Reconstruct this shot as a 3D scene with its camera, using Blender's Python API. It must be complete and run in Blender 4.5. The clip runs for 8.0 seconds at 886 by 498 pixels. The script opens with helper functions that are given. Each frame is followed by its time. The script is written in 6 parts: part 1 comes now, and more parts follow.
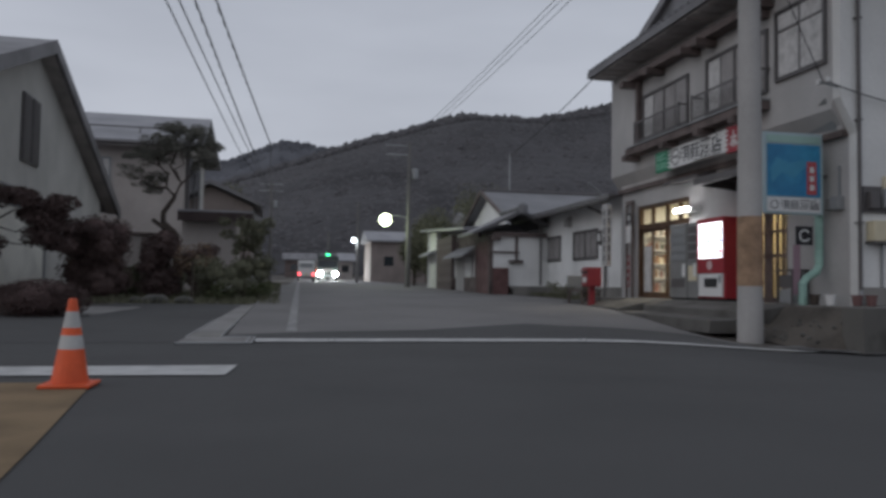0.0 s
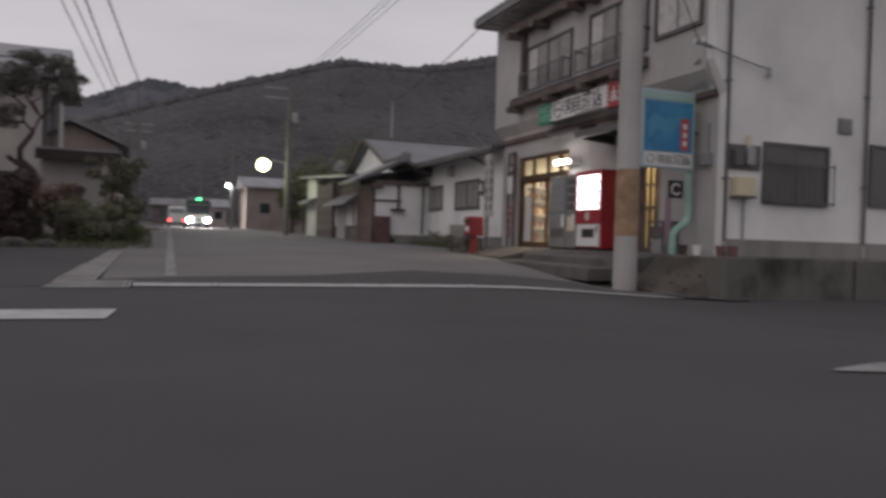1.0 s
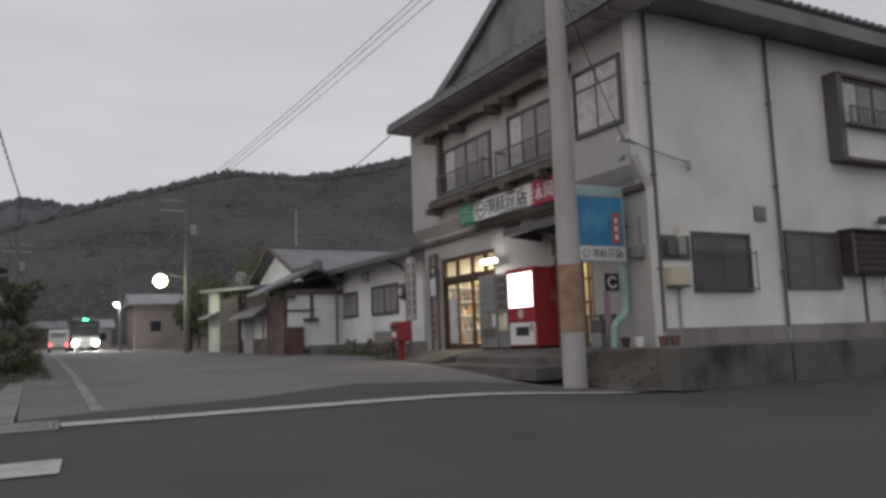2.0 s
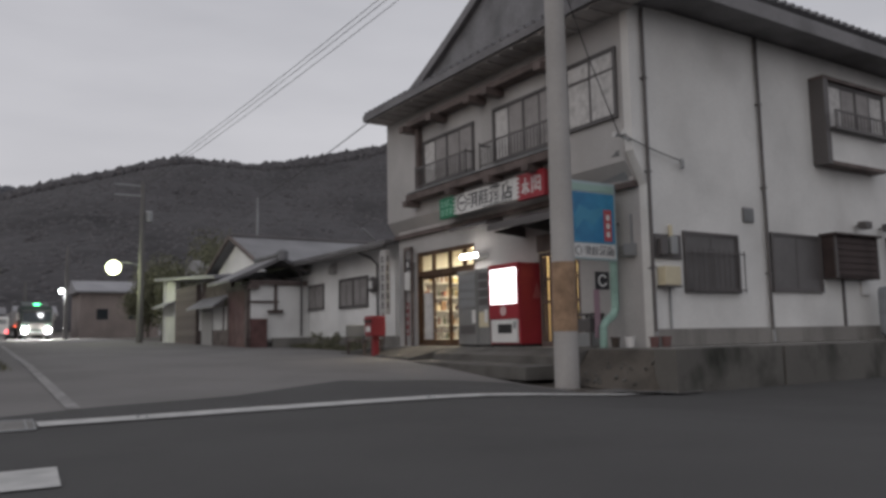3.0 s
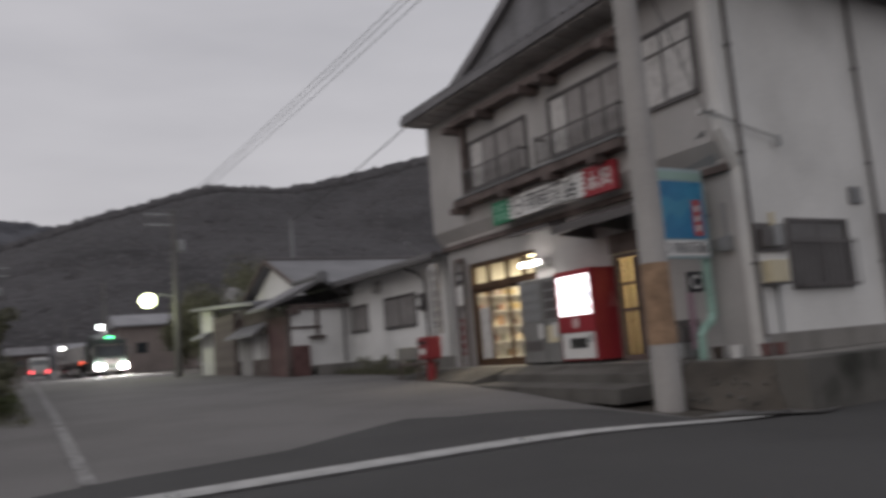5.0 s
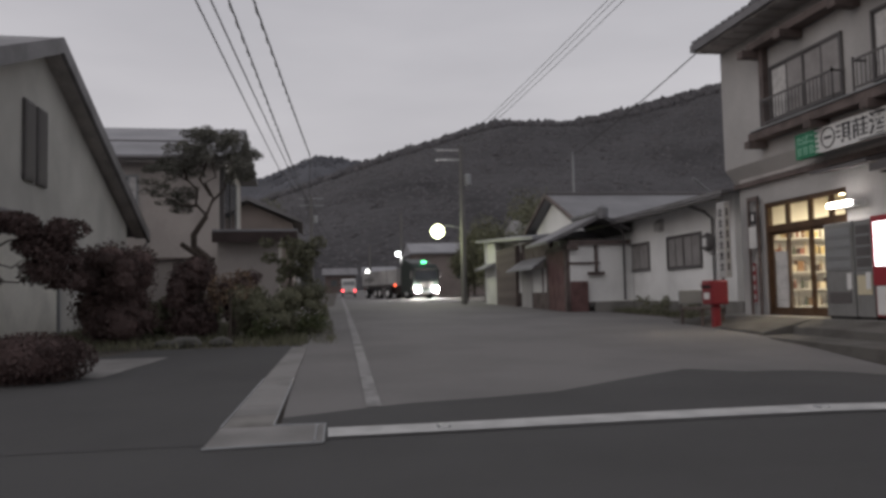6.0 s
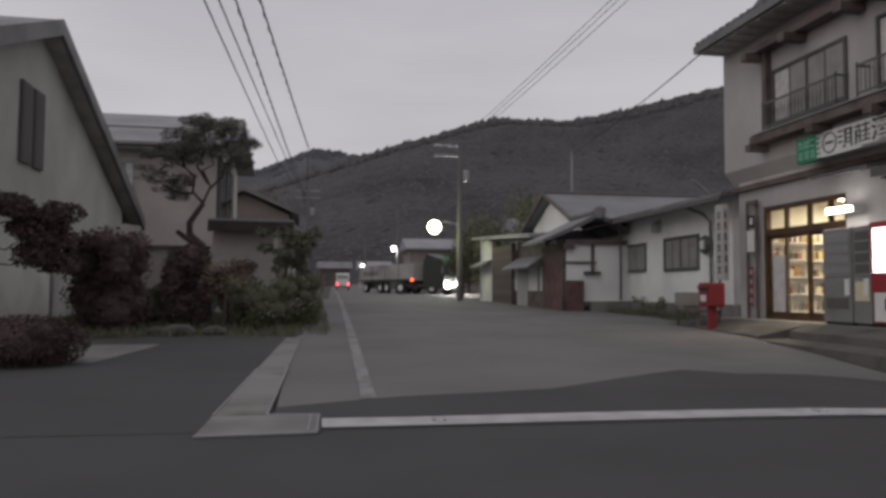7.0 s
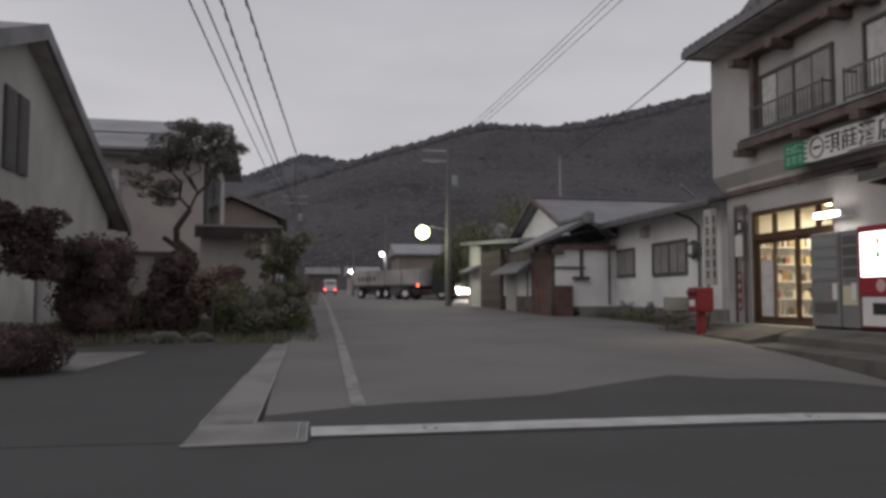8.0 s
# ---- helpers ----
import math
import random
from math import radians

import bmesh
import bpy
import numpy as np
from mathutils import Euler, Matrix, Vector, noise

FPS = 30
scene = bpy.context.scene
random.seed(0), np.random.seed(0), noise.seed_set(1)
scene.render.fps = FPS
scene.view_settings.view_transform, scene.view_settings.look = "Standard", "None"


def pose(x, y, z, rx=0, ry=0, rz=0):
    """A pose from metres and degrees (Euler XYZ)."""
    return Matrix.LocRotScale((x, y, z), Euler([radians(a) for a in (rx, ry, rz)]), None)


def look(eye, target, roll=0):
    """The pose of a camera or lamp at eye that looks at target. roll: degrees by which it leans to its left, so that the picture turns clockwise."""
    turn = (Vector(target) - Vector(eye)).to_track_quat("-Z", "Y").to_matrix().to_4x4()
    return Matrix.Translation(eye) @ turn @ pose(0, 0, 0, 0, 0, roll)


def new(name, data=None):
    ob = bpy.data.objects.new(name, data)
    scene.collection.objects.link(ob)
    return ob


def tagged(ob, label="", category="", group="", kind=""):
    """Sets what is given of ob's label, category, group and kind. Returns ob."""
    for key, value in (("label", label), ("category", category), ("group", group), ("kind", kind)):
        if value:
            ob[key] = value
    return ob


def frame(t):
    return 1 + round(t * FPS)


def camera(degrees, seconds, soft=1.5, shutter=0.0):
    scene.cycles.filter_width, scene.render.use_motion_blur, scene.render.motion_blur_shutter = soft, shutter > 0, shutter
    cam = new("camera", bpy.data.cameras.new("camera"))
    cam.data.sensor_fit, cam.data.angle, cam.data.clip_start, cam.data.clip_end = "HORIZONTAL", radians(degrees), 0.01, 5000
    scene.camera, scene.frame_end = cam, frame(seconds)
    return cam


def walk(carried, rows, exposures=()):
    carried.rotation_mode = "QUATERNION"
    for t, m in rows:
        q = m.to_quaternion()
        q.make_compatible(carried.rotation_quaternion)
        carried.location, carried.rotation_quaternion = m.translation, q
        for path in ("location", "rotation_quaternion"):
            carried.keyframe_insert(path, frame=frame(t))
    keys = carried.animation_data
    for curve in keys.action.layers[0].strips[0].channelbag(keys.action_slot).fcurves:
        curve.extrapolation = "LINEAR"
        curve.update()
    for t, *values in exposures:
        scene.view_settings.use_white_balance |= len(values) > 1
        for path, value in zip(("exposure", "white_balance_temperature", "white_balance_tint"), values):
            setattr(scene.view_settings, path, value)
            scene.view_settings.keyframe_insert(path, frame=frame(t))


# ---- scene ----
cam = camera(60.0, 8.0, soft=3.2, shutter=0.5)
PATH = [
    (0, (0.216, 0.012, 0.809), (0.624, 1.968, 0.9053), 0.9),
    (0.5, (0.297, -0.014, 0.777), (0.819, 1.913, 0.8923), 0.1),
    (1, (0.064, 0.124, 0.743), (0.781, 1.991, 0.7163), 1.7),
    (1.5, (-0.226, 0.463, 0.708), (0.691, 2.238, 0.7963), -1.6),
    (2, (-0.513, 0.941, 0.809), (0.449, 2.677, 1.0483), -2.1),
    (2.2, (-0.634, 1.006, 0.794), (0.358, 2.732, 0.9763), -2.5),
    (3.3, (-0.856, 2.094, 0.913), (0.263, 3.734, 1.154), -0.3),
    (3.5, (-0.791, 2.309, 0.938), (0.414, 3.891, 1.149), -1.5),
    (4, (-0.577, 2.773, 1.021), (0.683, 4.311, 1.235), -0.8),
    (4.2, (-0.605, 2.86, 1.038), (0.683, 4.371, 1.277), -1.1),
    (5.3, (-0.22, 3.777, 1.1), (0.47, 5.64, 1.331), -3.8),
    (5.5, (-0.186, 3.832, 1.115), (0.256, 5.775, 1.294), -1.9),
    (6, (-0.143, 3.772, 1.185), (0.173, 5.744, 1.305), -1.3),
    (6.5, (-0.169, 3.88, 1.128), (0.111, 5.859, 1.193), -0.3),
    (7, (-0.171, 3.86, 1.149), (0.157, 5.83, 1.26), 0.3),
    (7.5, (-0.196, 3.899, 1.154), (0.191, 5.857, 1.292), -0.5),
    (8, (-0.178, 3.924, 1.156), (0.18, 5.888, 1.281), 0.1),
]


walk(cam, [(t, look(eye, target, roll)) for t, eye, target, roll in PATH],
     exposures=[(0.0, -0.16, 5850, 7), (0.5, -0.12, 5950, 8), (1.0, -0.02, 6500, 14), (1.5, 0.12, 6500, 11), (2.0, 0.16, 6400, 9), (3.4, 0.0, 6350, 9), (4.0, 0.1, 6400, 10), (5.4, -0.08, 6430, 10), (6.5, -0.08, 6450, 11), (8.0, -0.04, 6430, 10)])

# ---- world and light: an overcast dusk ----
world = bpy.data.worlds.new("dusk_sky")
scene.world = world
world.use_nodes = True
wn, wl = world.node_tree.nodes, world.node_tree.links
bg = wn["Background"]
sky = wn.new("ShaderNodeTexSky")
sky.sky_type, sky.sun_disc = "NISHITA", False
sky.sun_elevation, sky.sun_rotation = radians(7), radians(250)
sky.air_density, sky.dust_density = 1.5, 4.0
coord = wn.new("ShaderNodeTexCoord")
stretch = wn.new("ShaderNodeMapping")
stretch.inputs["Scale"].default_value = (1.2, 1.2, 5.0)
clouds = wn.new("ShaderNodeTexNoise")
clouds.inputs["Scale"].default_value, clouds.inputs["Detail"].default_value = 1.3, 5.0
cramp = wn.new("ShaderNodeValToRGB")
cramp.color_ramp.elements[0].position, cramp.color_ramp.elements[0].color = 0.30, (4.9, 4.78, 5.1, 1)
cramp.color_ramp.elements[1].position, cramp.color_ramp.elements[1].color = 0.72, (6.5, 6.3, 6.6, 1)
cover = wn.new("ShaderNodeMixRGB")
cover.inputs["Fac"].default_value = 0.9
wl.new(coord.outputs["Generated"], stretch.inputs["Vector"])
wl.new(stretch.outputs["Vector"], clouds.inputs["Vector"])
wl.new(clouds.outputs["Fac"], cramp.inputs["Fac"])
wl.new(sky.outputs["Color"], cover.inputs["Color1"])
wl.new(cramp.outputs["Color"], cover.inputs["Color2"])
wl.new(cover.outputs["Color"], bg.inputs["Color"])
bg.inputs["Strength"].default_value = 0.1

sun = new("sun", bpy.data.lights.new("sun", "SUN"))
sun.data.energy, sun.data.angle, sun.data.color = 0.42, radians(60), (1.0, 0.96, 0.93)
sun.matrix_world = look((-40, -14, 28), (0, 0, 0))


# ---- helpers for meshes and materials ----
def material(name, color, rough=0.8, metal=0.0, var=0.25, scale=6.0, fine=90.0, bump=0.15, tint=None, spec=0.4, coat=0.0):
    """A surface with broad stains, fine grain and relief; tint is the colour of the stains."""
    m = bpy.data.materials.new(name)
    m.use_nodes = True
    n, l = m.node_tree.nodes, m.node_tree.links
    b = n["Principled BSDF"]
    b.inputs["Metallic"].default_value = metal
    b.inputs["Specular IOR Level"].default_value = spec
    b.inputs["Coat Weight"].default_value = coat
    tc = n.new("ShaderNodeTexCoord")
    big, small = n.new("ShaderNodeTexNoise"), n.new("ShaderNodeTexNoise")
    big.inputs["Scale"].default_value, big.inputs["Detail"].default_value = scale * 0.12, 6
    small.inputs["Scale"].default_value, small.inputs["Detail"].default_value = fine * 0.2, 3
    for t in (big, small):
        l.new(tc.outputs["Object"], t.inputs["Vector"])
    stain = n.new("ShaderNodeMixRGB")
    second = tint or [c * (1 - var * 1.5) for c in color]
    stain.inputs["Color1"].default_value, stain.inputs["Color2"].default_value = (*color, 1), (*second, 1)
    ramp = n.new("ShaderNodeValToRGB")
    ramp.color_ramp.elements[0].position, ramp.color_ramp.elements[1].position = 0.42, 0.72
    l.new(big.outputs["Fac"], ramp.inputs["Fac"])
    l.new(ramp.outputs["Color"], stain.inputs["Fac"])
    grain = n.new("ShaderNodeMixRGB")
    grain.blend_type = "MULTIPLY"
    grain.inputs["Fac"].default_value = 1.0
    gr = n.new("ShaderNodeMapRange")
    gr.inputs["To Min"].default_value, gr.inputs["To Max"].default_value = 1 - var, 1 + var * 0.6
    l.new(small.outputs["Fac"], gr.inputs["Value"])
    l.new(stain.outputs["Color"], grain.inputs["Color1"])
    l.new(gr.outputs["Result"], grain.inputs["Color2"])
    l.new(grain.outputs["Color"], b.inputs["Base Color"])
    rr = n.new("ShaderNodeMapRange")
    rr.inputs["To Min"].default_value, rr.inputs["To Max"].default_value = max(rough - 0.12, 0.03), min(rough + 0.12, 1)
    l.new(big.outputs["Fac"], rr.inputs["Value"])
    l.new(rr.outputs["Result"], b.inputs["Roughness"])
    if bump:
        bp = n.new("ShaderNodeBump")
        bp.inputs["Strength"].default_value, bp.inputs["Distance"].default_value = bump, 0.01
        l.new(small.outputs["Fac"], bp.inputs["Height"])
        l.new(bp.outputs["Normal"], b.inputs["Normal"])
    return m


def plain(name, color, rough=0.5, metal=0.0, var=0.1):
    return material(name, color, rough, metal, var, 5, 40, 0.05)


def glowing(name, color, strength):
    m = bpy.data.materials.new(name)
    m.use_nodes = True
    b = m.node_tree.nodes["Principled BSDF"]
    b.inputs["Base Color"].default_value = (*color, 1)
    b.inputs["Emission Color"].default_value, b.inputs["Emission Strength"].default_value = (*color, 1), strength
    return m


def streaked(name, color, dark, rough=0.85, along=(14, 14, 0.8), amount=0.6):
    """Weathered plaster or concrete with runs of dirt down the face."""
    m = material(name, color, rough, 0, 0.15, 5, 120, 0.2)
    n, l = m.node_tree.nodes, m.node_tree.links
    b = n["Principled BSDF"]
    was = b.inputs["Base Color"].links[0].from_socket
    tc, mp, ns, rp, mx = (n.new("ShaderNode" + k) for k in ("TexCoord", "Mapping", "TexNoise", "ValToRGB", "MixRGB"))
    mp.inputs["Scale"].default_value = along
    ns.inputs["Scale"].default_value, ns.inputs["Detail"].default_value = 0.35, 5
    rp.color_ramp.elements[0].position, rp.color_ramp.elements[1].position = 0.48, 0.75
    rp.color_ramp.elements[1].color = (amount, amount, amount, 1)
    mx.inputs["Color2"].default_value = (*dark, 1)
    l.new(tc.outputs["Object"], mp.inputs["Vector"])
    l.new(mp.outputs["Vector"], ns.inputs["Vector"])
    l.new(ns.outputs["Fac"], rp.inputs["Fac"])
    l.new(rp.outputs["Color"], mx.inputs["Fac"])
    l.new(was, mx.inputs["Color1"])
    l.new(mx.outputs["Color"], b.inputs["Base Color"])
    return m


def foliage(name, dark, light):
    m = bpy.data.materials.new(name)
    m.use_nodes = True
    n, l = m.node_tree.nodes, m.node_tree.links
    b = n["Principled BSDF"]
    b.inputs["Roughness"].default_value = 0.7
    b.inputs["Specular IOR Level"].default_value = 0.25
    g, mx = n.new("ShaderNodeNewGeometry"), n.new("ShaderNodeMixRGB")
    mx.inputs["Color1"].default_value, mx.inputs["Color2"].default_value = (*dark, 1), (*light, 1)
    l.new(g.outputs["Random Per Island"], mx.inputs["Fac"])
    l.new(mx.outputs["Color"], b.inputs["Base Color"])
    return m


def glass(name, color=(0.03, 0.035, 0.04), rough=0.06, alpha=None):
    m = bpy.data.materials.new(name)
    m.use_nodes = True
    b = m.node_tree.nodes["Principled BSDF"]
    b.inputs["Base Color"].default_value = (*color, 1)
    b.inputs["Roughness"].default_value = rough
    if alpha is not None:
        b.inputs["Transmission Weight"].default_value = alpha
        b.inputs["IOR"].default_value = 1.1
    return m


def box(bm, x0, x1, y0, y1, z0, z1, bevel=0.0):
    v = [bm.verts.new((x, y, z)) for z in (z0, z1) for x, y in ((x0, y0), (x1, y0), (x1, y1), (x0, y1))]
    f = [bm.faces.new([v[i] for i in q]) for q in ((3, 2, 1, 0), (4, 5, 6, 7), (0, 1, 5, 4), (1, 2, 6, 5), (2, 3, 7, 6), (3, 0, 4, 7))]
    if bevel:
        bmesh.ops.bevel(bm, geom=list({e for q in f for e in q.edges}), offset=bevel, segments=2, affect="EDGES", profile=0.6)
    return bm


def boxes(*rows, bevel=0.0):
    bm = bmesh.new()
    for r in rows:
        box(bm, *r, bevel=bevel)
    return bm


def prism(points, axis, a, b):
    """A polygon drawn in the plane across axis (x: (y, z), y: (x, z), z: (x, y)), drawn out from a to b."""
    bm = bmesh.new()
    put = {"x": lambda p, d: (d, *p), "y": lambda p, d: (p[0], d, p[1]), "z": lambda p, d: (*p, d)}[axis]
    lo, hi = [bm.verts.new(put(p, a)) for p in points], [bm.verts.new(put(p, b)) for p in points]
    bm.faces.new(lo), bm.faces.new(hi[::-1])
    for i in range(len(points)):
        j = (i + 1) % len(points)
        bm.faces.new((lo[j], lo[i], hi[i], hi[j]))
    bmesh.ops.recalc_face_normals(bm, faces=bm.faces)
    return bm


def tube(bm, points, r, sides=8, r_end=None):
    """A round bar through the points, thinning to r_end."""
    rings = []
    pts = [Vector(p) for p in points]
    for i, p in enumerate(pts):
        d = (pts[min(i + 1, len(pts) - 1)] - pts[max(i - 1, 0)]).normalized()
        u = d.orthogonal().normalized()
        if rings:
            u = (old - d * old.dot(d)).normalized()
        old = u
        w = d.cross(u)
        k = i / max(len(pts) - 1, 1)
        q = r + ((r_end if r_end is not None else r) - r) * k
        rings.append([bm.verts.new(p + q * (math.cos(2 * math.pi * s / sides) * u + math.sin(2 * math.pi * s / sides) * w)) for s in range(sides)])
    for a, b in zip(rings, rings[1:]):
        for s in range(sides):
            bm.faces.new((a[s], a[(s + 1) % sides], b[(s + 1) % sides], b[s]))
    bm.faces.new(rings[0][::-1]), bm.faces.new(rings[-1])
    return bm


def lathe(bm, profile, at=(0, 0, 0), sides=20):
    """Turns (radius, height) pairs round an upright axis."""
    rings = [[bm.verts.new((at[0] + r * math.cos(2 * math.pi * s / sides), at[1] + r * math.sin(2 * math.pi * s / sides), at[2] + z)) for s in range(sides)] for r, z in profile]
    for a, b in zip(rings, rings[1:]):
        for s in range(sides):
            bm.faces.new((a[s], a[(s + 1) % sides], b[(s + 1) % sides], b[s]))
    bm.faces.new(rings[0][::-1]), bm.faces.new(rings[-1])
    return bm


def mesh_of(name, bm, mat, smooth=False):
    me = bpy.data.meshes.new(name)
    bm.to_mesh(me)
    bm.free()
    me.materials.append(mat)
    if smooth:
        me.shade_smooth()
    return me


def part(name, bm, mat, parent, label="", smooth=False):
    ob = new(name, mesh_of(name, bm, mat, smooth))
    ob.parent = parent
    return tagged(ob, label)


def thing(name, label, category, at=(0, 0, 0), group="", rz=0.0, kind=""):
    ob = new(name)
    ob.empty_display_size = 0.1
    ob.matrix_basis = pose(*at, 0, 0, rz)
    return tagged(ob, label, category, group, kind)


def single(name, bm, mat, label, category="", at=(0, 0, 0), group="", kind="", smooth=False, rz=0.0):
    ob = new(name, mesh_of(name, bm, mat, smooth))
    ob.matrix_basis = pose(*at, 0, 0, rz)
    return tagged(ob, label, category, group, kind)


def lettering(body, size, mat, parent, m):
    """Flat raised characters in the built-in font, as one mesh."""
    c = bpy.data.curves.new("lettering", "FONT")
    c.body, c.size, c.extrude, c.offset = body, size, 0.003, size * 0.018
    ob = bpy.data.objects.new("lettering_curve", c)
    me = bpy.data.meshes.new_from_object(ob)
    me.materials.clear()
    me.materials.append(mat)
    bpy.data.objects.remove(ob)
    ob = new("lettering", me)
    ob.parent, ob.matrix_basis = parent, m
    return ob


def rnd(a, b):
    return random.uniform(a, b)


# ---- materials ----
M_ASPHALT = material("asphalt_dark", (0.069, 0.068, 0.068), 0.88, 0, 0.3, 4, 700, 0.5, (0.06, 0.059, 0.059))
M_ASPHALT2 = material("asphalt_worn", (0.185, 0.178, 0.174), 0.9, 0, 0.25, 4, 700, 0.5, (0.15, 0.145, 0.142))
M_TAN = material("yellow_tan_paving", (0.22, 0.155, 0.085), 0.9, 0, 0.3, 12, 500, 0.4)
M_PAINT = material("road_paint", (0.5, 0.5, 0.49), 0.75, 0, 0.3, 30, 400, 0.3, (0.36, 0.36, 0.355))
M_WORN = material("worn_road_paint", (0.30, 0.295, 0.29), 0.8, 0, 0.35, 40, 500, 0.3, (0.15, 0.147, 0.145))
M_CONC = streaked("old_concrete", (0.26, 0.25, 0.235), (0.07, 0.068, 0.06), 0.9, (5, 5, 1.0), 0.8)
M_WALL = streaked("mossy_wall_concrete", (0.13, 0.125, 0.116), (0.022, 0.024, 0.019), 0.95, (4.5, 4.5, 3.2), 1.0)
M_STEP = material("worn_step_concrete", (0.115, 0.11, 0.102), 0.92, 0, 0.35, 14, 200, 0.4, (0.07, 0.066, 0.06))
M_CONC_L = material("pale_concrete", (0.25, 0.243, 0.235), 0.9, 0, 0.25, 10, 300, 0.4)
M_EARTH = material("garden_earth", (0.10, 0.088, 0.075), 0.95, 0, 0.4, 10, 120, 0.6)
M_GRASS = material("grassy_verge", (0.05, 0.055, 0.03), 0.95, 0, 0.4, 10, 150, 0.6)
M_PLASTER = streaked("white_plaster", (0.73, 0.73, 0.715), (0.56, 0.55, 0.53), 0.85, (3, 3, 0.5), 0.3)
M_PLASTER_W = streaked("fresh_white_plaster", (0.86, 0.86, 0.85), (0.72, 0.71, 0.69), 0.85, (3, 3, 0.5), 0.3)
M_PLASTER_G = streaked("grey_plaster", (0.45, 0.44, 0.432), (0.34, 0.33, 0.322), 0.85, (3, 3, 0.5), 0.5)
M_PLASTER_C = streaked("cream_plaster", (0.43, 0.395, 0.37), (0.33, 0.30, 0.28), 0.85, (2, 2, 0.5), 0.5)
M_PLASTER_H = streaked("grey_beige_render", (0.5, 0.495, 0.465), (0.4, 0.39, 0.365), 0.85, (2, 2, 0.5), 0.5)
M_WOOD = material("dark_timber", (0.15, 0.118, 0.11), 0.7, 0, 0.35, 20, 90, 0.3)
M_WOOD_R = material("red_brown_timber", (0.165, 0.09, 0.086), 0.7, 0, 0.3, 20, 90, 0.3)
M_WOOD_DOOR = material("brown_door_timber", (0.10, 0.055, 0.028), 0.5, 0, 0.3, 20, 90, 0.2)
M_TILE = material("grey_roof_tile", (0.2, 0.2, 0.21), 0.55, 0, 0.3, 10, 60, 0.2)
M_METAL_ROOF = material("grey_sheet_roof", (0.27, 0.27, 0.285), 0.5, 0.0, 0.15, 5, 50, 0.05)
M_ROOF_D = material("dark_sheet_roof", (0.185, 0.18, 0.187), 0.5, 0.0, 0.25, 8, 50, 0.1)
M_SOFFIT = material("weathered_soffit", (0.5, 0.475, 0.46), 0.85, 0, 0.25, 10, 60, 0.1)
M_DARK = plain("dark_bronze_metal", (0.115, 0.108, 0.108), 0.5, 0.1)
M_BLACK = plain("black_rubber", (0.035, 0.035, 0.035), 0.8)
M_STEEL = plain("grey_painted_steel", (0.30, 0.31, 0.315), 0.45, 0.3)
M_WHITE = plain("white_enamel", (0.72, 0.72, 0.71), 0.4)
M_CREAM = plain("cream_enamel", (0.62, 0.56, 0.40), 0.45)
M_GLASS = glass("window_glass")
M_CURTAIN_D = material("dull_curtain", (0.30, 0.285, 0.28), 0.6, 0, 0.15, 30, 60, 0.1)
M_PANE_D = material("dusty_dark_pane", (0.11, 0.105, 0.105), 0.4, 0, 0.15, 12, 40, 0.02, (0.075, 0.072, 0.072))
M_CURTAIN = material("pale_curtain", (0.58, 0.57, 0.56), 0.95, 0, 0.2, 60, 60, 0.2)
M_CLEAR = glass("clear_pane", (0.95, 0.95, 0.95), 0.02, 0.95)
M_RED = material("red_enamel", (0.34, 0.032, 0.045), 0.4, 0, 0.15, 8, 50, 0.05)
M_ORANGE = material("orange_plastic", (0.72, 0.11, 0.03), 0.5, 0, 0.2, 30, 80, 0.05)
M_GREEN = plain("green_sign_face", (0.02, 0.22, 0.11), 0.45)
M_MINT = material("mint_painted_steel", (0.34, 0.52, 0.45), 0.5, 0.1, 0.2, 20, 60, 0.1)
M_BLUE = material("blue_sign_face", (0.03, 0.20, 0.40), 0.4, 0, 0.25, 14, 40, 0.02, (0.06, 0.30, 0.50))
M_INK = plain("black_lettering", (0.02, 0.02, 0.025), 0.5)
M_POLE = streaked("pole_concrete", (0.40, 0.39, 0.38), (0.30, 0.29, 0.28), 0.85, (6, 6, 0.6), 0.6)
M_POLE_D = streaked("dark_pole_concrete", (0.17, 0.165, 0.16), (0.12, 0.115, 0.11), 0.85, (6, 6, 0.6), 0.6)
# far crowns paled and blued: distance haze is put into the leaf colour
M_FOREST_F = foliage("hazed_forest", (0.095, 0.098, 0.112), (0.125, 0.126, 0.14))
M_RUST = material("ochre_pole_band", (0.36, 0.24, 0.155), 0.8, 0, 0.3, 30, 80, 0.2)
M_BARK = material("bark", (0.075, 0.06, 0.05), 0.9, 0, 0.35, 30, 120, 0.5)
M_LEAF = foliage("garden_leaves", (0.09, 0.092, 0.062), (0.19, 0.19, 0.125))
M_LEAF_R = foliage("brown_red_leaves", (0.06, 0.043, 0.04), (0.135, 0.092, 0.086))
M_AZALEA = foliage("azalea_leaves", (0.045, 0.032, 0.03), (0.1, 0.066, 0.062))
M_LEAF_L = foliage("light_leaves", (0.05, 0.065, 0.03), (0.12, 0.13, 0.065))
M_PINE = foliage("pine_needles", (0.1, 0.1, 0.085), (0.2, 0.195, 0.165))
# near hill's green is greyed towards mauve, haze mixed into the colour
M_FOREST = foliage("haze_grey_forest", (0.076, 0.073, 0.077), (0.096, 0.092, 0.096))
# the far slope's pale blue also carries distance haze in its base colour
M_SLOPE_F = material("hazed_wooded_slope", (0.1, 0.102, 0.115), 1.0, 0, 0.25, 0.25, 1.6, 0.2)
# slope under those crowns, with the same haze in its grey
M_SLOPE = material("haze_grey_slope", (0.072, 0.069, 0.073), 1.0, 0, 0.35, 0.25, 1.6, 0.2)

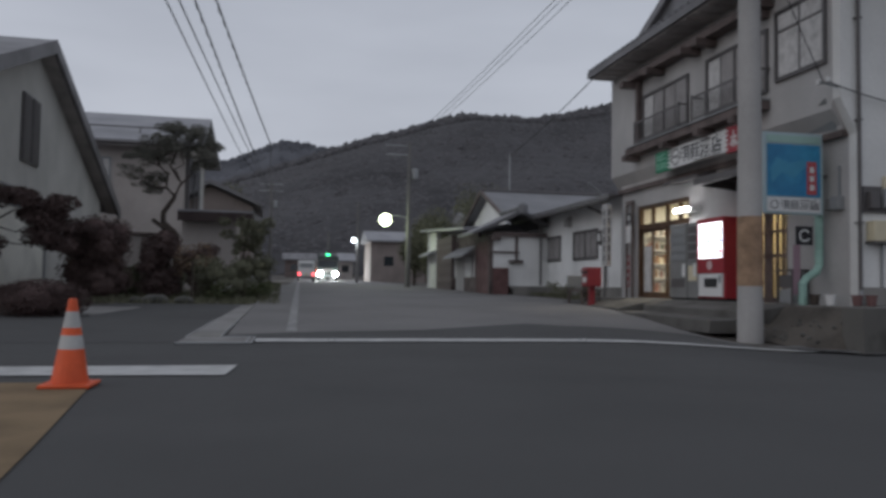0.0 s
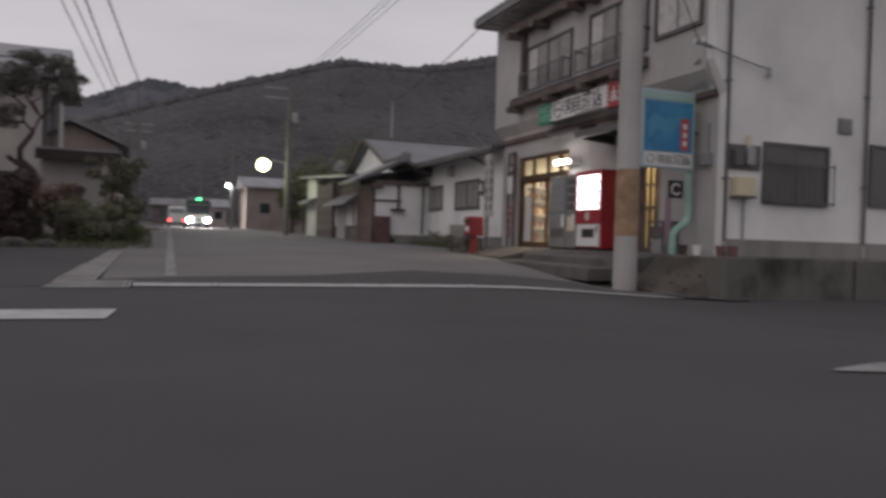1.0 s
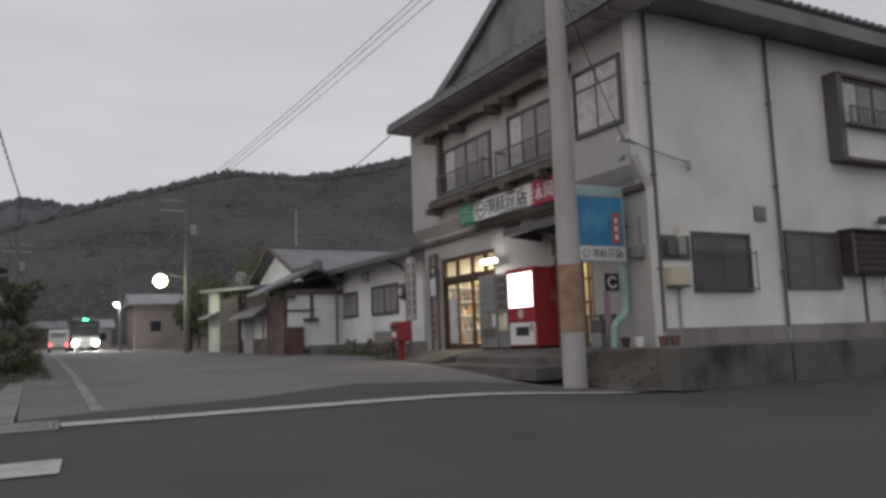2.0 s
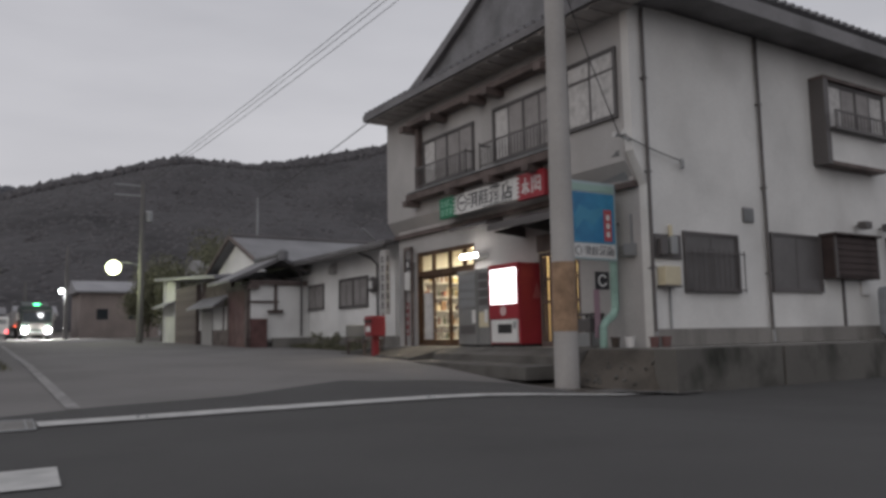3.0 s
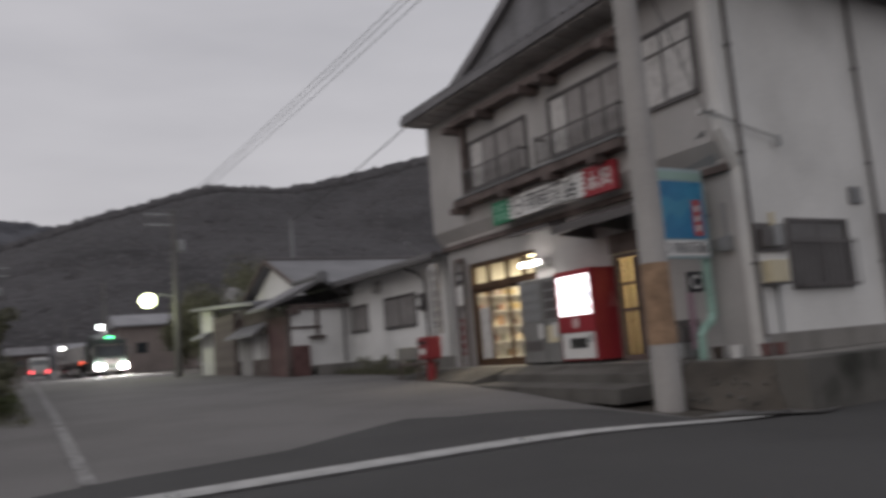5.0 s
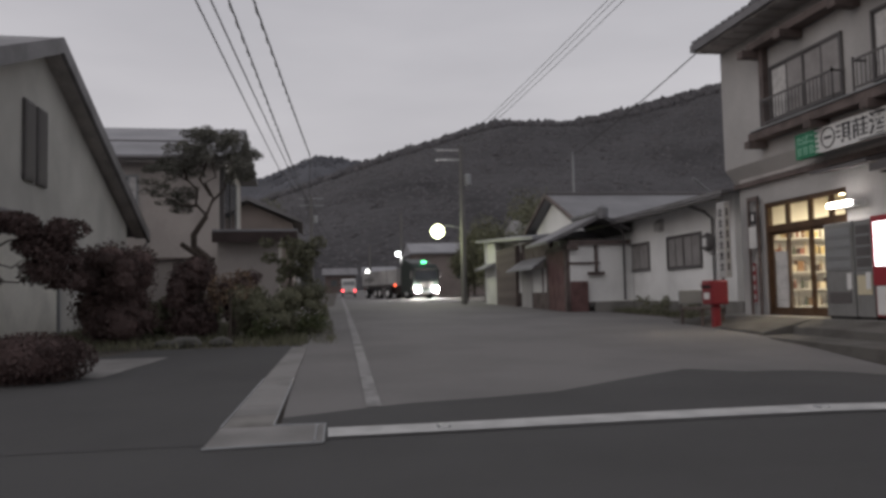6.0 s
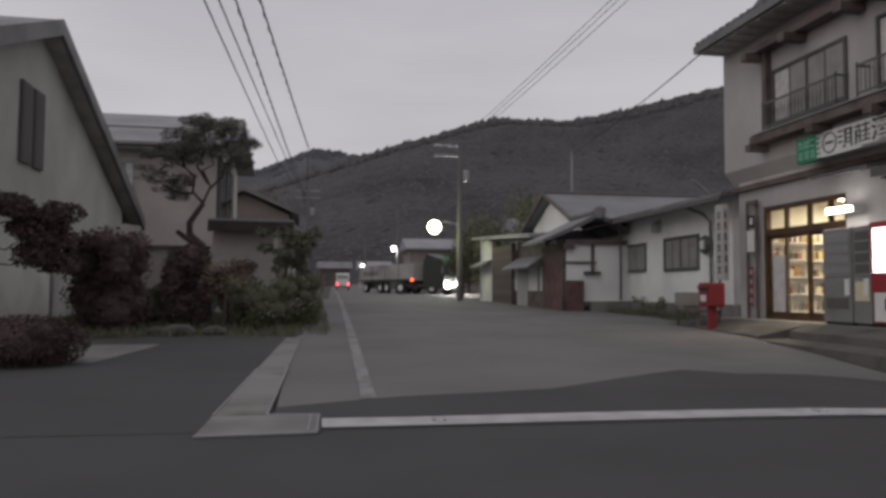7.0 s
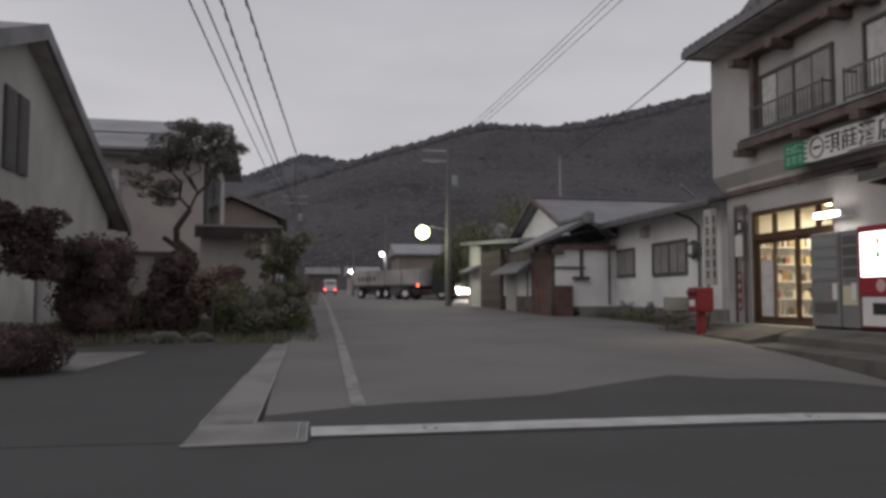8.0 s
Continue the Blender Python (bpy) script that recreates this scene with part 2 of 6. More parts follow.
# ---- ground: one sheet, flat at the crossing, then rising with the side street ----
GY = [-2000, 8.5, 10, 12, 20, 38, 70, 120, 200, 320, 3000]
GZ = [0, 0, 0.05, 0.12, 0.36, 0.68, 1.0, 1.65, 3.0, 6.0, 6.0]


def ease(v, a, b):
    k = min(max((v - a) / (b - a), 0.0), 1.0)
    return k * k * (3 - 2 * k)


def gz(y, x=0.0):
    """The ground's height; the crossing falls away a little towards the shop's corner."""
    return float(np.interp(y, GY, GZ)) - 0.17 * ease(x, 4.6, 8.6) * (1 - ease(y, 11.6, 16.0))


def edge(y):
    """The left edge line of the side street."""
    return 0.28 + 0.0225 * (y - 11)


def sheet(name, strip, mat, label, lift, kind="structure"):
    """A paved strip that follows the ground: rows of y, x from, x to."""
    bm = bmesh.new()
    prev = None
    for y, a, b in strip:
        cols = [a + (b - a) * i / 12 for i in range(13)] if b - a < 60 else [a, -20, 0, 4, 4.6, 5.4, 6.0, 6.6, 7.2, 7.8, 8.6, 20, b]
        row = [bm.verts.new((x, y, gz(y, x) + lift)) for x in cols]
        if prev:
            for i in range(12):
                bm.faces.new((prev[i], prev[i + 1], row[i + 1], row[i]))
        prev = row
    return single(name, bm, mat, label, kind=kind)


bm = bmesh.new()
ys = [-2000, -300, -60, -20, 0, 8.5, 9.2, 10, 11, 11.6, 12.4, 13.2, 14, 15, 16, 18, 20, 24, 28, 33, 38, 50, 60, 70, 90, 120, 150, 200, 260, 320, 600, 2500]
xs = [-2500, -600, -150, -60, -20, -8, -4, 0, 4, 4.6, 5.4, 6.0, 6.6, 7.2, 7.8, 8.6, 12, 20, 40, 80, 200, 600, 2500]
grid = [[bm.verts.new((x, y, gz(y, x) - 0.022)) for x in xs] for y in ys]
for r0, r1 in zip(grid, grid[1:]):
    for i in range(len(xs) - 1):
        bm.faces.new((r0[i], r0[i + 1], r1[i + 1], r1[i]))
single("ground", bm, M_EARTH, "dark bare earth and verge round the village crossing", kind="structure")

sheet("road", [(y, -150, 150) for y in (-6, 0, 5, 8.5, 9.2, 10.06)], M_ASPHALT, "dark patched asphalt of the main road at the crossing", 0.0)

side = [(10.06, -0.5, 7.3), (10.8, -0.5, 7.4), (11.4, -0.5, 7.5), (11.8, -0.5, 7.5), (12.4, -0.5, 7.5), (13.2, -0.5, 7.55), (14, -0.5, 7.6), (15, -0.5, 7.7), (16, -0.5, 7.75), (18, -0.5, 8.3), (20, -0.5, 8.7), (24, -0.1, 9.3), (28, -0.1, 9.2), (33, -0.1, 8.6), (38, -0.5, 8.2)]
side += [(y, edge(y) - 0.5, edge(y) + 7.9) for y in (45, 55, 60, 70, 80, 95, 120, 150, 200)]
sheet("side_street", side, M_ASPHALT2, "worn pale grey asphalt of the rising side street", 0.0)
# the dark resurfaced mouth of the side street, bounded by a slanting joint
bm = bmesh.new()
PX = [-0.5, 0.1, 0.75, 1.5, 2.35, 2.9, 3.5, 4.0, 4.5, 4.8, 5.1, 5.5, 6.0, 6.5, 6.9, 7.3]
PB = [11.05, 11.3, 11.54, 11.65, 11.84, 12.2, 12.6, 12.9, 13.2, 13.0, 12.8, 12.85, 12.9, 12.8, 12.6, 12.4]
rows = [[bm.verts.new((x, 10.06 + (b - 10.06) * k / 8, gz(10.06 + (b - 10.06) * k / 8, x) + 0.006)) for x, b in zip(PX, PB)] for k in range(9)]
for r0, r1 in zip(rows, rows[1:]):
    for i in range(len(PX) - 1):
        bm.faces.new((r0[i], r0[i + 1], r1[i + 1], r1[i]))
single("asphalt_patch", bm, M_ASPHALT, "newer dark asphalt patch at the street mouth", kind="structure")
sheet("driveway", [(10.06, -7.5, -0.95), (11.2, -7, -0.92), (13, -6, -0.85), (15, -4.6, -0.75), (17.2, -3.8, -0.65), (18.3, -3.2, -0.6)], M_ASPHALT, "dark asphalt forecourt before the garden", 0.003)
sheet("driveway_slab", [(14.5, -3.6, -3.0), (15.4, -3.9, -2.85), (16.2, -4.1, -2.7), (16.9, -4.2, -2.6)], M_CONC_L, "pale concrete strip at the drive's edge", 0.009)
# gutter lids along the street, laid slab by slab, and the corner plate
gutter = thing("gutter_covers", "pale concrete gutter lids along the street edge", "gutter", kind="structure")
for k in range(14):
    y = 10.68 + 0.52 * k
    bm = bmesh.new()
    v = [bm.verts.new((x, yy, gz(yy) + h)) for h in (-0.01, 0.014) for x, yy in ((-1.0 + 0.024 * k, y), (-0.56 + 0.012 * k, y), (-0.548 + 0.012 * k, y + 0.51), (-0.976 + 0.024 * k, y + 0.51))]
    for q in ((3, 2, 1, 0), (4, 5, 6, 7), (0, 1, 5, 4), (1, 2, 6, 5), (2, 3, 7, 6), (3, 0, 4, 7)):
        bm.faces.new([v[i] for i in q])
    part("lid", bm, M_CONC_L if k else M_CONC, gutter)
bm = bmesh.new()
v = [bm.verts.new((x, y, gz(y) + h)) for h in (-0.01, 0.015) for x, y in ((-1.05, 9.86), (-0.14, 9.91), (-0.12, 10.62), (-0.56, 10.65), (-1.01, 10.66))]
bm.faces.new(v[5:]), bm.faces.new(v[4::-1])
for i in range(5):
    j = (i + 1) % 5
    bm.faces.new((v[i], v[j], v[5 + j], v[5 + i]))
part("corner_slab", bm, M_CONC_L, gutter)
bm = bmesh.new()
for a, b in (((-1.05, 9.86), (-0.14, 9.91)), ((-0.14, 9.91), (-0.12, 10.62)), ((-0.12, 10.62), (-0.56, 10.65)), ((-0.21, 9.95), (-0.19, 10.6)), ((-0.86, 13.7), (-1.01, 10.66)), ((-0.49, 13.7), (-0.56, 10.65))):
    pa, pb = Vector((*a, gz(a[1]) + 0.016)), Vector((*b, gz(b[1]) + 0.016))
    tube(bm, [pa, pb], 0.011, 6)
part("steel_edging", bm, M_STEEL, gutter)

# painted lines
def stripe(name, pts, mat, label, lift=0.012):
    """A painted band through rows of x, y of one edge and x, y of the other."""
    bm = bmesh.new()
    rows = [(bm.verts.new((a, b, gz(b, a) + lift)), bm.verts.new((c, d, gz(d, c) + lift))) for a, b, c, d in pts]
    for r, q in zip(rows, rows[1:]):
        bm.faces.new((r[0], q[0], q[1], r[1]))
    bmesh.ops.recalc_face_normals(bm, faces=bm.faces)
    if bm.faces[0].normal.z < 0:
        bmesh.ops.reverse_faces(bm, faces=bm.faces)
    return single(name, bm, mat, label, kind="structure")


stripe("edge_line", [(-0.1, 10.1, -0.1, 10.46), (0.87, 10.1, 0.87, 10.44), (2.2, 10.12, 2.2, 10.47), (3.4, 10.13, 3.4, 10.47), (4.4, 10.12, 4.4, 10.45), (5.2, 10.1, 5.2, 10.4), (6.0, 10.1, 6.0, 10.38), (6.8, 10.12, 6.8, 10.36), (7.6, 10.14, 7.6, 10.36), (8.2, 10.14, 8.2, 10.32), (8.6, 10.12, 8.6, 10.26)], M_PAINT, "white edge line painted across the street mouth", 0.015)
stripe("stop_line", [(-6.5, 7.0, -6.5, 7.72), (-2.2, 7.02, -2.2, 7.72), (-0.25, 6.95, -0.19, 7.76)], M_PAINT, "broad white stop line painted on the road")
stripe("road_mark", [(4.0, 3.62, 4.0, 3.66), (4.5, 3.42, 4.5, 3.8)] + [(x, 3.42 - 0.055 * (x - 4.5), x, 3.8 + 0.037 * (x - 4.5)) for x in (5.0, 5.4, 5.7, 6.0, 6.3, 6.6, 6.9, 7.2, 7.5, 7.8, 8.5)], M_WORN, "white road marking on the main road")
stripe("street_line", [(edge(y), y, edge(y) + 0.15, y) for y in (11.4, 14, 17, 20, 24, 28, 33, 38, 45, 55, 70, 90, 120)], M_WORN, "worn white edge line along the side street", 0.011)
stripe("yellow_paving", [(-9, -3, -0.9, -3), (-9, 3.3, -0.86, 3.3), (-9, 4.0, -0.93, 4.0), (-9, 6.85, -1.22, 6.53)], M_TAN, "yellowish tan paving at the corner", 0.008)

for x, y in ((0.87, 10.28), (4.4, 10.29)):
    stud = thing("road_stud", "small worn metal stud on the white edge line", "road stud", (x, y, gz(y, x) + 0.014))
    part("body", prism([(-0.06, 0), (-0.04, 0.018), (0.04, 0.018), (0.06, 0)], "y", -0.05, 0.05), M_STEEL, stud)
    part("reflector", boxes((-0.035, 0.035, -0.055, -0.05, 0.002, 0.016)), M_WHITE, stud)

# ---- liquor shop, a two-storey plastered building on a low platform ----
bm = prism([(10.25, -0.3), (24.5, -0.3), (24.5, 0.57), (10.25, 0.57)], "y", 10.45, 21.3)
for v in bm.verts:
    if v.co.x < 11:
        v.co.x = 9.3
single("platform", bm, M_CONC, "grey concrete platform under the shop", kind="structure")
bm = bmesh.new()
rows = [(9.3, 0.565), (8.75, 0.43), (8.72, 0.29), (7.98, 0.27), (7.95, 0.05), (9.3, 0.05)]
ends = [(11.2, 0.0), (17.6, 0.0)]
a = [bm.verts.new((x - 0.35 if 7 < x < 9 else x, 12.35, z)) for x, z in rows]
b = [bm.verts.new((x + 0.1 if 7 < x < 9 else x, 17.4, max(z, 0.25) if z > 0.1 else z)) for x, z in rows]
for i in range(6):
    j = (i + 1) % 6
    bm.faces.new((a[i], a[j], b[j], b[i]))
bm.faces.new(a), bm.faces.new(b[::-1])
bmesh.ops.recalc_face_normals(bm, faces=bm.faces)
single("shop_steps", bm, M_STEP, "stained concrete steps along the shop front", kind="structure")
bm = bmesh.new()
a = [bm.verts.new(p) for p in ((9.3, 17.4, 0.56), (9.3, 21.3, 0.56), (8.4, 21.6, gz(21.6) + 0.02), (8.2, 17.4, 0.33))]
b = [bm.verts.new((v.co.x, v.co.y, 0.1)) for v in a]
bm.faces.new(a)
for i in range(4):
    j = (i + 1) % 4
    bm.faces.new((a[i], b[i], b[j], a[j]))
bmesh.ops.recalc_face_normals(bm, faces=bm.faces)
single("shop_apron", bm, M_STEP, "sloping concrete apron before the shop door", kind="structure")
bm = boxes((8.75, 11.5, 10.0, 10.46, -0.25, 0.58), (11.56, 15.0, 9.99, 10.46, -0.25, 0.575), (15.06, 24.5, 9.97, 10.46, -0.25, 0.58), bevel=0.015)
single("retaining_wall", bm, M_WALL, "low stained mossy concrete retaining wall", kind="structure")
bm = bmesh.new()
rows = []
for k in range(13):
    y = 10.3 + 0.17 * k
    row = []
    for n, (x, z) in enumerate(((8.2, -0.12), (8.4, -0.02), (8.6, 0.1), (8.8, 0.24), (9.0, 0.38), (9.15, 0.5), (9.3, 0.55))):
        lump = 0.07 * noise.noise(Vector((x * 4, y * 4, 2.0))) if 0 < n < 6 else 0
        row.append(bm.verts.new((x + 0.06 * (k / 12) * (3 - n), y, -0.3 if k == 0 else z + lump + (0.1 * k / 12 if n < 3 else 0))))
    rows.append(row)
for r0, r1 in zip(rows, rows[1:]):
    for n in range(6):
        bm.faces.new((r0[n], r0[n + 1], r1[n + 1], r1[n]))
single("soil_bed", bm, M_EARTH, "dark sloping soil bed at the wall's end", kind="structure", smooth=True)
pts = bmesh.new()
for k in range(34):
    x, y = rnd(8.4, 9.2), rnd(10.5, 12.25)
    r = rnd(0.02, 0.06)
    m = Matrix.LocRotScale((x, y, -0.06 + 0.62 * (x - 8.3) / 0.95), Euler((rnd(0, 3), rnd(0, 3), rnd(0, 3))), (r, r * rnd(0.6, 1), r * rnd(0.4, 0.8)))
    bmesh.ops.create_icosphere(pts, subdivisions=1, radius=1, matrix=m)
single("rubble", pts, M_WALL, "grey rubble stones strewn over the soil bed", "stones", kind="stuff")
bm = bmesh.new()
v = [bm.verts.new((x, y, gz(y, x) + 0.03)) for x, y in ((7.3, 10.6), (8.75, 9.8), (9.3, 9.95), (8.62, 10.46), (8.4, 10.85))]
bm.faces.new(v)
bmesh.ops.solidify(bm, geom=bm.faces[:], thickness=0.03)
single("corner_apron", bm, M_WORN, "pale concrete kerb slab at the corner", kind="structure")

shop = thing("shop_building", "two-storey white plastered liquor shop with a tiled roof", "building", (0, 0, 0))
FX = 9.98
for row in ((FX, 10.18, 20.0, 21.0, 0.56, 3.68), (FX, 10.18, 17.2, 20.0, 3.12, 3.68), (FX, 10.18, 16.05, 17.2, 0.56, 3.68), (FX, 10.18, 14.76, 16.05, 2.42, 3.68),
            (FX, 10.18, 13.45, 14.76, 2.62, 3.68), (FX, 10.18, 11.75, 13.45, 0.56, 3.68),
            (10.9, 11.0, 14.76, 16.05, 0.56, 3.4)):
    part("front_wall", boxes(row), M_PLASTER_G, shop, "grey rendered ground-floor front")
part("side_wall", prism([(9.66, 7.12), (24.0, 7.12), (24.0, 0.56), (FX, 0.56), (FX, 3.6), (9.66, 4.22)], "y", 11.55, 11.755), M_PLASTER, shop, "white plastered side wall")
part("plinth", boxes((10.02, 24.0, 11.49, 11.54, 0.575, 0.9), bevel=0.008), M_CONC, shop, "stained grey concrete plinth")
part("far_wall", boxes((10.18, 24.0, 20.8, 21.0, 0.56, 7.1), (23.8, 24.0, 11.75, 20.8, 0.56, 7.1)), M_PLASTER, shop)
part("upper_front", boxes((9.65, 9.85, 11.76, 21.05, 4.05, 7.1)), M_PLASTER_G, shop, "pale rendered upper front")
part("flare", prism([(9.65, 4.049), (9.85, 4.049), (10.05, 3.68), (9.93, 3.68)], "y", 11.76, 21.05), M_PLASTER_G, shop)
bm = prism([(11.9, 3.62), (13.3, 3.62), (13.3, 3.72), (11.9, 4.26)], "x", 9.6, 9.64)
for v in bm.verts:
    if v.co.z < 3.9:
        v.co.x += 0.3
part("corner_flare", bm, M_STEEL, shop, "grey sloping flare under the upper corner")
part("string_course", boxes((9.86, 9.98, 11.76, 21.05, 3.58, 3.69)), M_WOOD, shop, "dark string course")
part("inner_floor", boxes((10.18, 23.8, 11.75, 20.8, 0.56, 0.62)), M_CONC_L, shop)
part("inner_wall", boxes((14.4, 14.5, 16.9, 20.8, 0.62, 3.4), (10.18, 14.5, 16.82, 16.9, 0.62, 3.4), (10.18, 14.5, 16.9, 20.8, 3.4, 3.5)), M_CREAM, shop, "cream shop interior")
part("storey_floor", boxes((9.86, 23.8, 11.76, 20.8, 3.7, 3.78)), M_SOFFIT, shop)

# roof: a main gable over a hipped skirt along the front
RIDGE_Y, RIDGE_Z = 16.15, 9.75
roof = part("roof", prism([(21.15, 7.3), (RIDGE_Y, RIDGE_Z), (10.7, 7.4), (10.7, 7.08), (11.6, 7.15), (20.9, 7.1), (21.15, 7.05)], "x", 10.2, 25.0), M_ROOF_D, shop, "dark grey tiled main roof")
part("front_skirt", prism([(8.9, 6.98), (8.9, 7.16), (10.25, 7.75), (10.6, 7.75), (10.6, 7.1)], "y", 10.72, 21.12), M_ROOF_D, shop, "hipped roof skirt along the front")
part("soffit", boxes((9.0, 9.65, 10.8, 21.05, 6.95, 6.99)), M_SOFFIT, shop, "grey boarded soffit")
bm = prism([(20.2, 7.65), (RIDGE_Y, 9.55), (12.1, 7.65)], "x", 10.1, 10.21)
part("gable_board", bm, M_TILE, shop, "dark grey gable panel above the skirt")
for y_end in (21.2, 10.65):
    n = 9
    crest = [(RIDGE_Y + (y_end - RIDGE_Y) * i / n, RIDGE_Z + 0.1 + (7.42 - RIDGE_Z) * i / n - 0.10 * math.sin(math.pi * i / n)) for i in range(n + 1)]
    part("bargeboard", prism(crest + [(y, z - 0.26) for y, z in crest[::-1]], "x", 9.95, 10.3), M_ROOF_D, shop, "dark curved bargeboard")
bm = bmesh.new()
tube(bm, [(9.9, RIDGE_Y, RIDGE_Z + 0.12), (25, RIDGE_Y, RIDGE_Z + 0.12)], 0.14, 8)
part("ridge_tile", bm, M_TILE, shop)
# rows of pantiles on the slope over the side wall, and their rounded ends at the eave
tile = bmesh.new()
tube(tile, [(0, -5.0, 0.0), (0, 0.42, 2.17)], 0.055, 5)
tile_mesh = mesh_of("roof_tile", tile, M_TILE)
for k in range(52):
    ob = new("roof_tile", tile_mesh)
    ob.parent, ob.location = shop, (10.35 + 0.28 * k, RIDGE_Y - 0.45, 7.4 + 0.17)
skirt_tile = bmesh.new()
tube(skirt_tile, [(8.88, 0, 7.17), (10.0, 0, 7.66)], 0.05, 5)
skirt_mesh = mesh_of("roof_tile", skirt_tile, M_TILE)
for k in range(37):
    ob = new("roof_tile", skirt_mesh)
    ob.parent, ob.location = shop, (0, 10.85 + 0.28 * k, 0)
for name, xa, ya in (("rafter", 0, 0),):
    for k in range(22):
        part(name, boxes((9.0, 9.66, 10.95 + 0.47 * k, 11.03 + 0.47 * k, 6.915, 6.948)), M_SOFFIT, shop)


def window(parent, x, y0, y1, z0, z1, leaves=4, curtains=(), facing="x-", mat=M_DARK, deep=0.06, dim=None):
    """A sliding window set on a wall: a dark frame, leaves with panes, and drawn curtains behind some."""
    def at(u0, u1, d0, d1, za, zb):
        return (x + d0, x + d1, u0, u1, za, zb) if facing == "x-" else (u0, u1, x + d0, x + d1, za, zb)
    bm = boxes(at(y0, y1, -deep, 0.0, z0, z0 + 0.05), at(y0, y1, -deep, 0.0, z1 - 0.05, z1), at(y0, y0 + 0.05, -deep, 0.0, z0 + 0.05, z1 - 0.05), at(y1 - 0.05, y1, -deep, 0.0, z0 + 0.05, z1 - 0.05))
    win = part("window", bm, mat, parent)
    w = (y1 - y0 - 0.1) / leaves
    for i in range(leaves):
        a = y0 + 0.05 + w * i
        d = -0.03 if i % 2 else -0.045
        part("leaf_frame", boxes(at(a, a + 0.035, d, d + 0.02, z0 + 0.05, z1 - 0.05), at(a + w - 0.035, a + w, d, d + 0.02, z0 + 0.05, z1 - 0.05), at(a + 0.035, a + w - 0.035, d, d + 0.02, z0 + 0.05, z0 + 0.09), at(a + 0.035, a + w - 0.035, d, d + 0.02, z1 - 0.09, z1 - 0.05)), mat, win)
        part("pane", boxes(at(a + 0.035, a + w - 0.035, d + 0.008, d + 0.012, z0 + 0.09, z1 - 0.09)), M_CURTAIN if i in curtains else dim or M_GLASS, win, "pane with a pale curtain drawn" if i in curtains else "")
    return win


# upper windows with timber balcony band
window(shop, 9.65, 16.62, 18.98, 4.78, 6.0, 4, (3,), dim=M_CURTAIN_D)
window(shop, 9.65, 13.55, 15.82, 4.78, 6.08, 4, (3,), dim=M_CURTAIN_D)
corner_window = window(shop, 9.65, 11.86, 13.3, 4.9, 6.3, 2, (0, 1))
part("glazing_bar", boxes((9.6, 9.615, 11.91, 13.25, 5.86, 5.9)), M_DARK, corner_window)
part("lintel_beam", boxes((9.32, 9.64, 13.35, 19.35, 6.45, 6.6), bevel=0.01), M_WOOD, shop, "dark timber lintel beam")
part("sill_beam", boxes((9.30, 9.64, 13.5, 19.4, 4.42, 4.6), bevel=0.01), M_WOOD, shop, "dark timber sill beam")
part("sill_flashing", boxes((9.27, 9.64, 13.5, 19.3, 4.61, 4.64)), M_STEEL, shop, "pale metal flashing on the sill")
for y in (19.3, 17.9, 16.2, 15.5, 13.6):
    part("joist_end", boxes((9.12, 9.64, y - 0.11, y + 0.11, 6.28, 6.45), bevel=0.01), M_WOOD, shop)
for y in (19.3, 17.2, 15.6, 14.2):
    part("joist_end", boxes((9.2, 9.64, y - 0.11, y + 0.11, 4.27, 4.42), bevel=0.01), M_WOOD, shop)
part("corner_post", boxes((9.5, 9.64, 19.05, 19.2, 4.6, 6.45)), M_WOOD, shop)
for y0, y1 in ((16.6, 19.0), (13.5, 16.05)):
    rail = part("railing", boxes((9.36, 9.39, y0, y1, 5.22, 5.26), (9.36, 9.39, y0, y1, 4.72, 4.75), (9.36, 9.39, y0, y0 + 0.03, 4.64, 5.3), (9.36, 9.39, y1 - 0.03, y1, 4.64, 5.3), (9.39, 9.65, y0, y0 + 0.03, 5.22, 5.26), (9.39, 9.65, y1 - 0.03, y1, 5.22, 5.26)), M_DARK, shop, "dark metal window railing")
    n = int((y1 - y0) / 0.11)
    bal = mesh_of("baluster", boxes((-0.007, 0.007, -0.007, 0.007, 0, 0.47)), M_DARK)
    for i in range(1, n):
        ob = new("baluster", bal)
        ob.parent, ob.location = rail, (9.375, y0 + (y1 - y0) * i / n, 4.75)

# shop sign: green, white and red panels; names are plain bars
sign = thing("shop_sign", "long shop sign with green, white and red panels", "sign", (9.5, 0, 0))
part("white_panel", boxes((-0.02, 0.1, 14.8, 17.25, 3.78, 4.27), bevel=0.006), M_WHITE, sign, "white panel with black bars for lettering")
part("green_panel", boxes((-0.024, 0.1, 17.25, 17.98, 3.76, 4.27), bevel=0.006), M_GREEN, sign)
part("red_panel", boxes((-0.024, 0.1, 13.9, 14.8, 3.74, 4.3), bevel=0.006), M_RED, sign)
part("bracket_rail", boxes((0.1, 0.16, 14.0, 17.9, 3.95, 4.0), (0.1, 0.16, 14.0, 17.9, 4.12, 4.17)), M_DARK, sign)
bm = bmesh.new()
ring = [(-0.026, 16.96 + 0.19 * math.cos(a), 4.03 + 0.19 * math.sin(a)) for a in [2 * math.pi * i / 24 for i in range(25)]]
tube(bm, ring, 0.014, 5)
box(bm, -0.03, -0.022, 16.85, 17.07, 4.01, 4.055)
part("emblem", bm, M_INK, sign, "black ring emblem")


def strokes(y, z, w, h, d, bars):
    """A sign's character as plain bars, in parts of its width and height."""
    return boxes(*[(d - 0.008, d, y - w * u1, y - w * u0, z + h * v0, z + h * v1) for u0, u1, v0, v1 in bars])


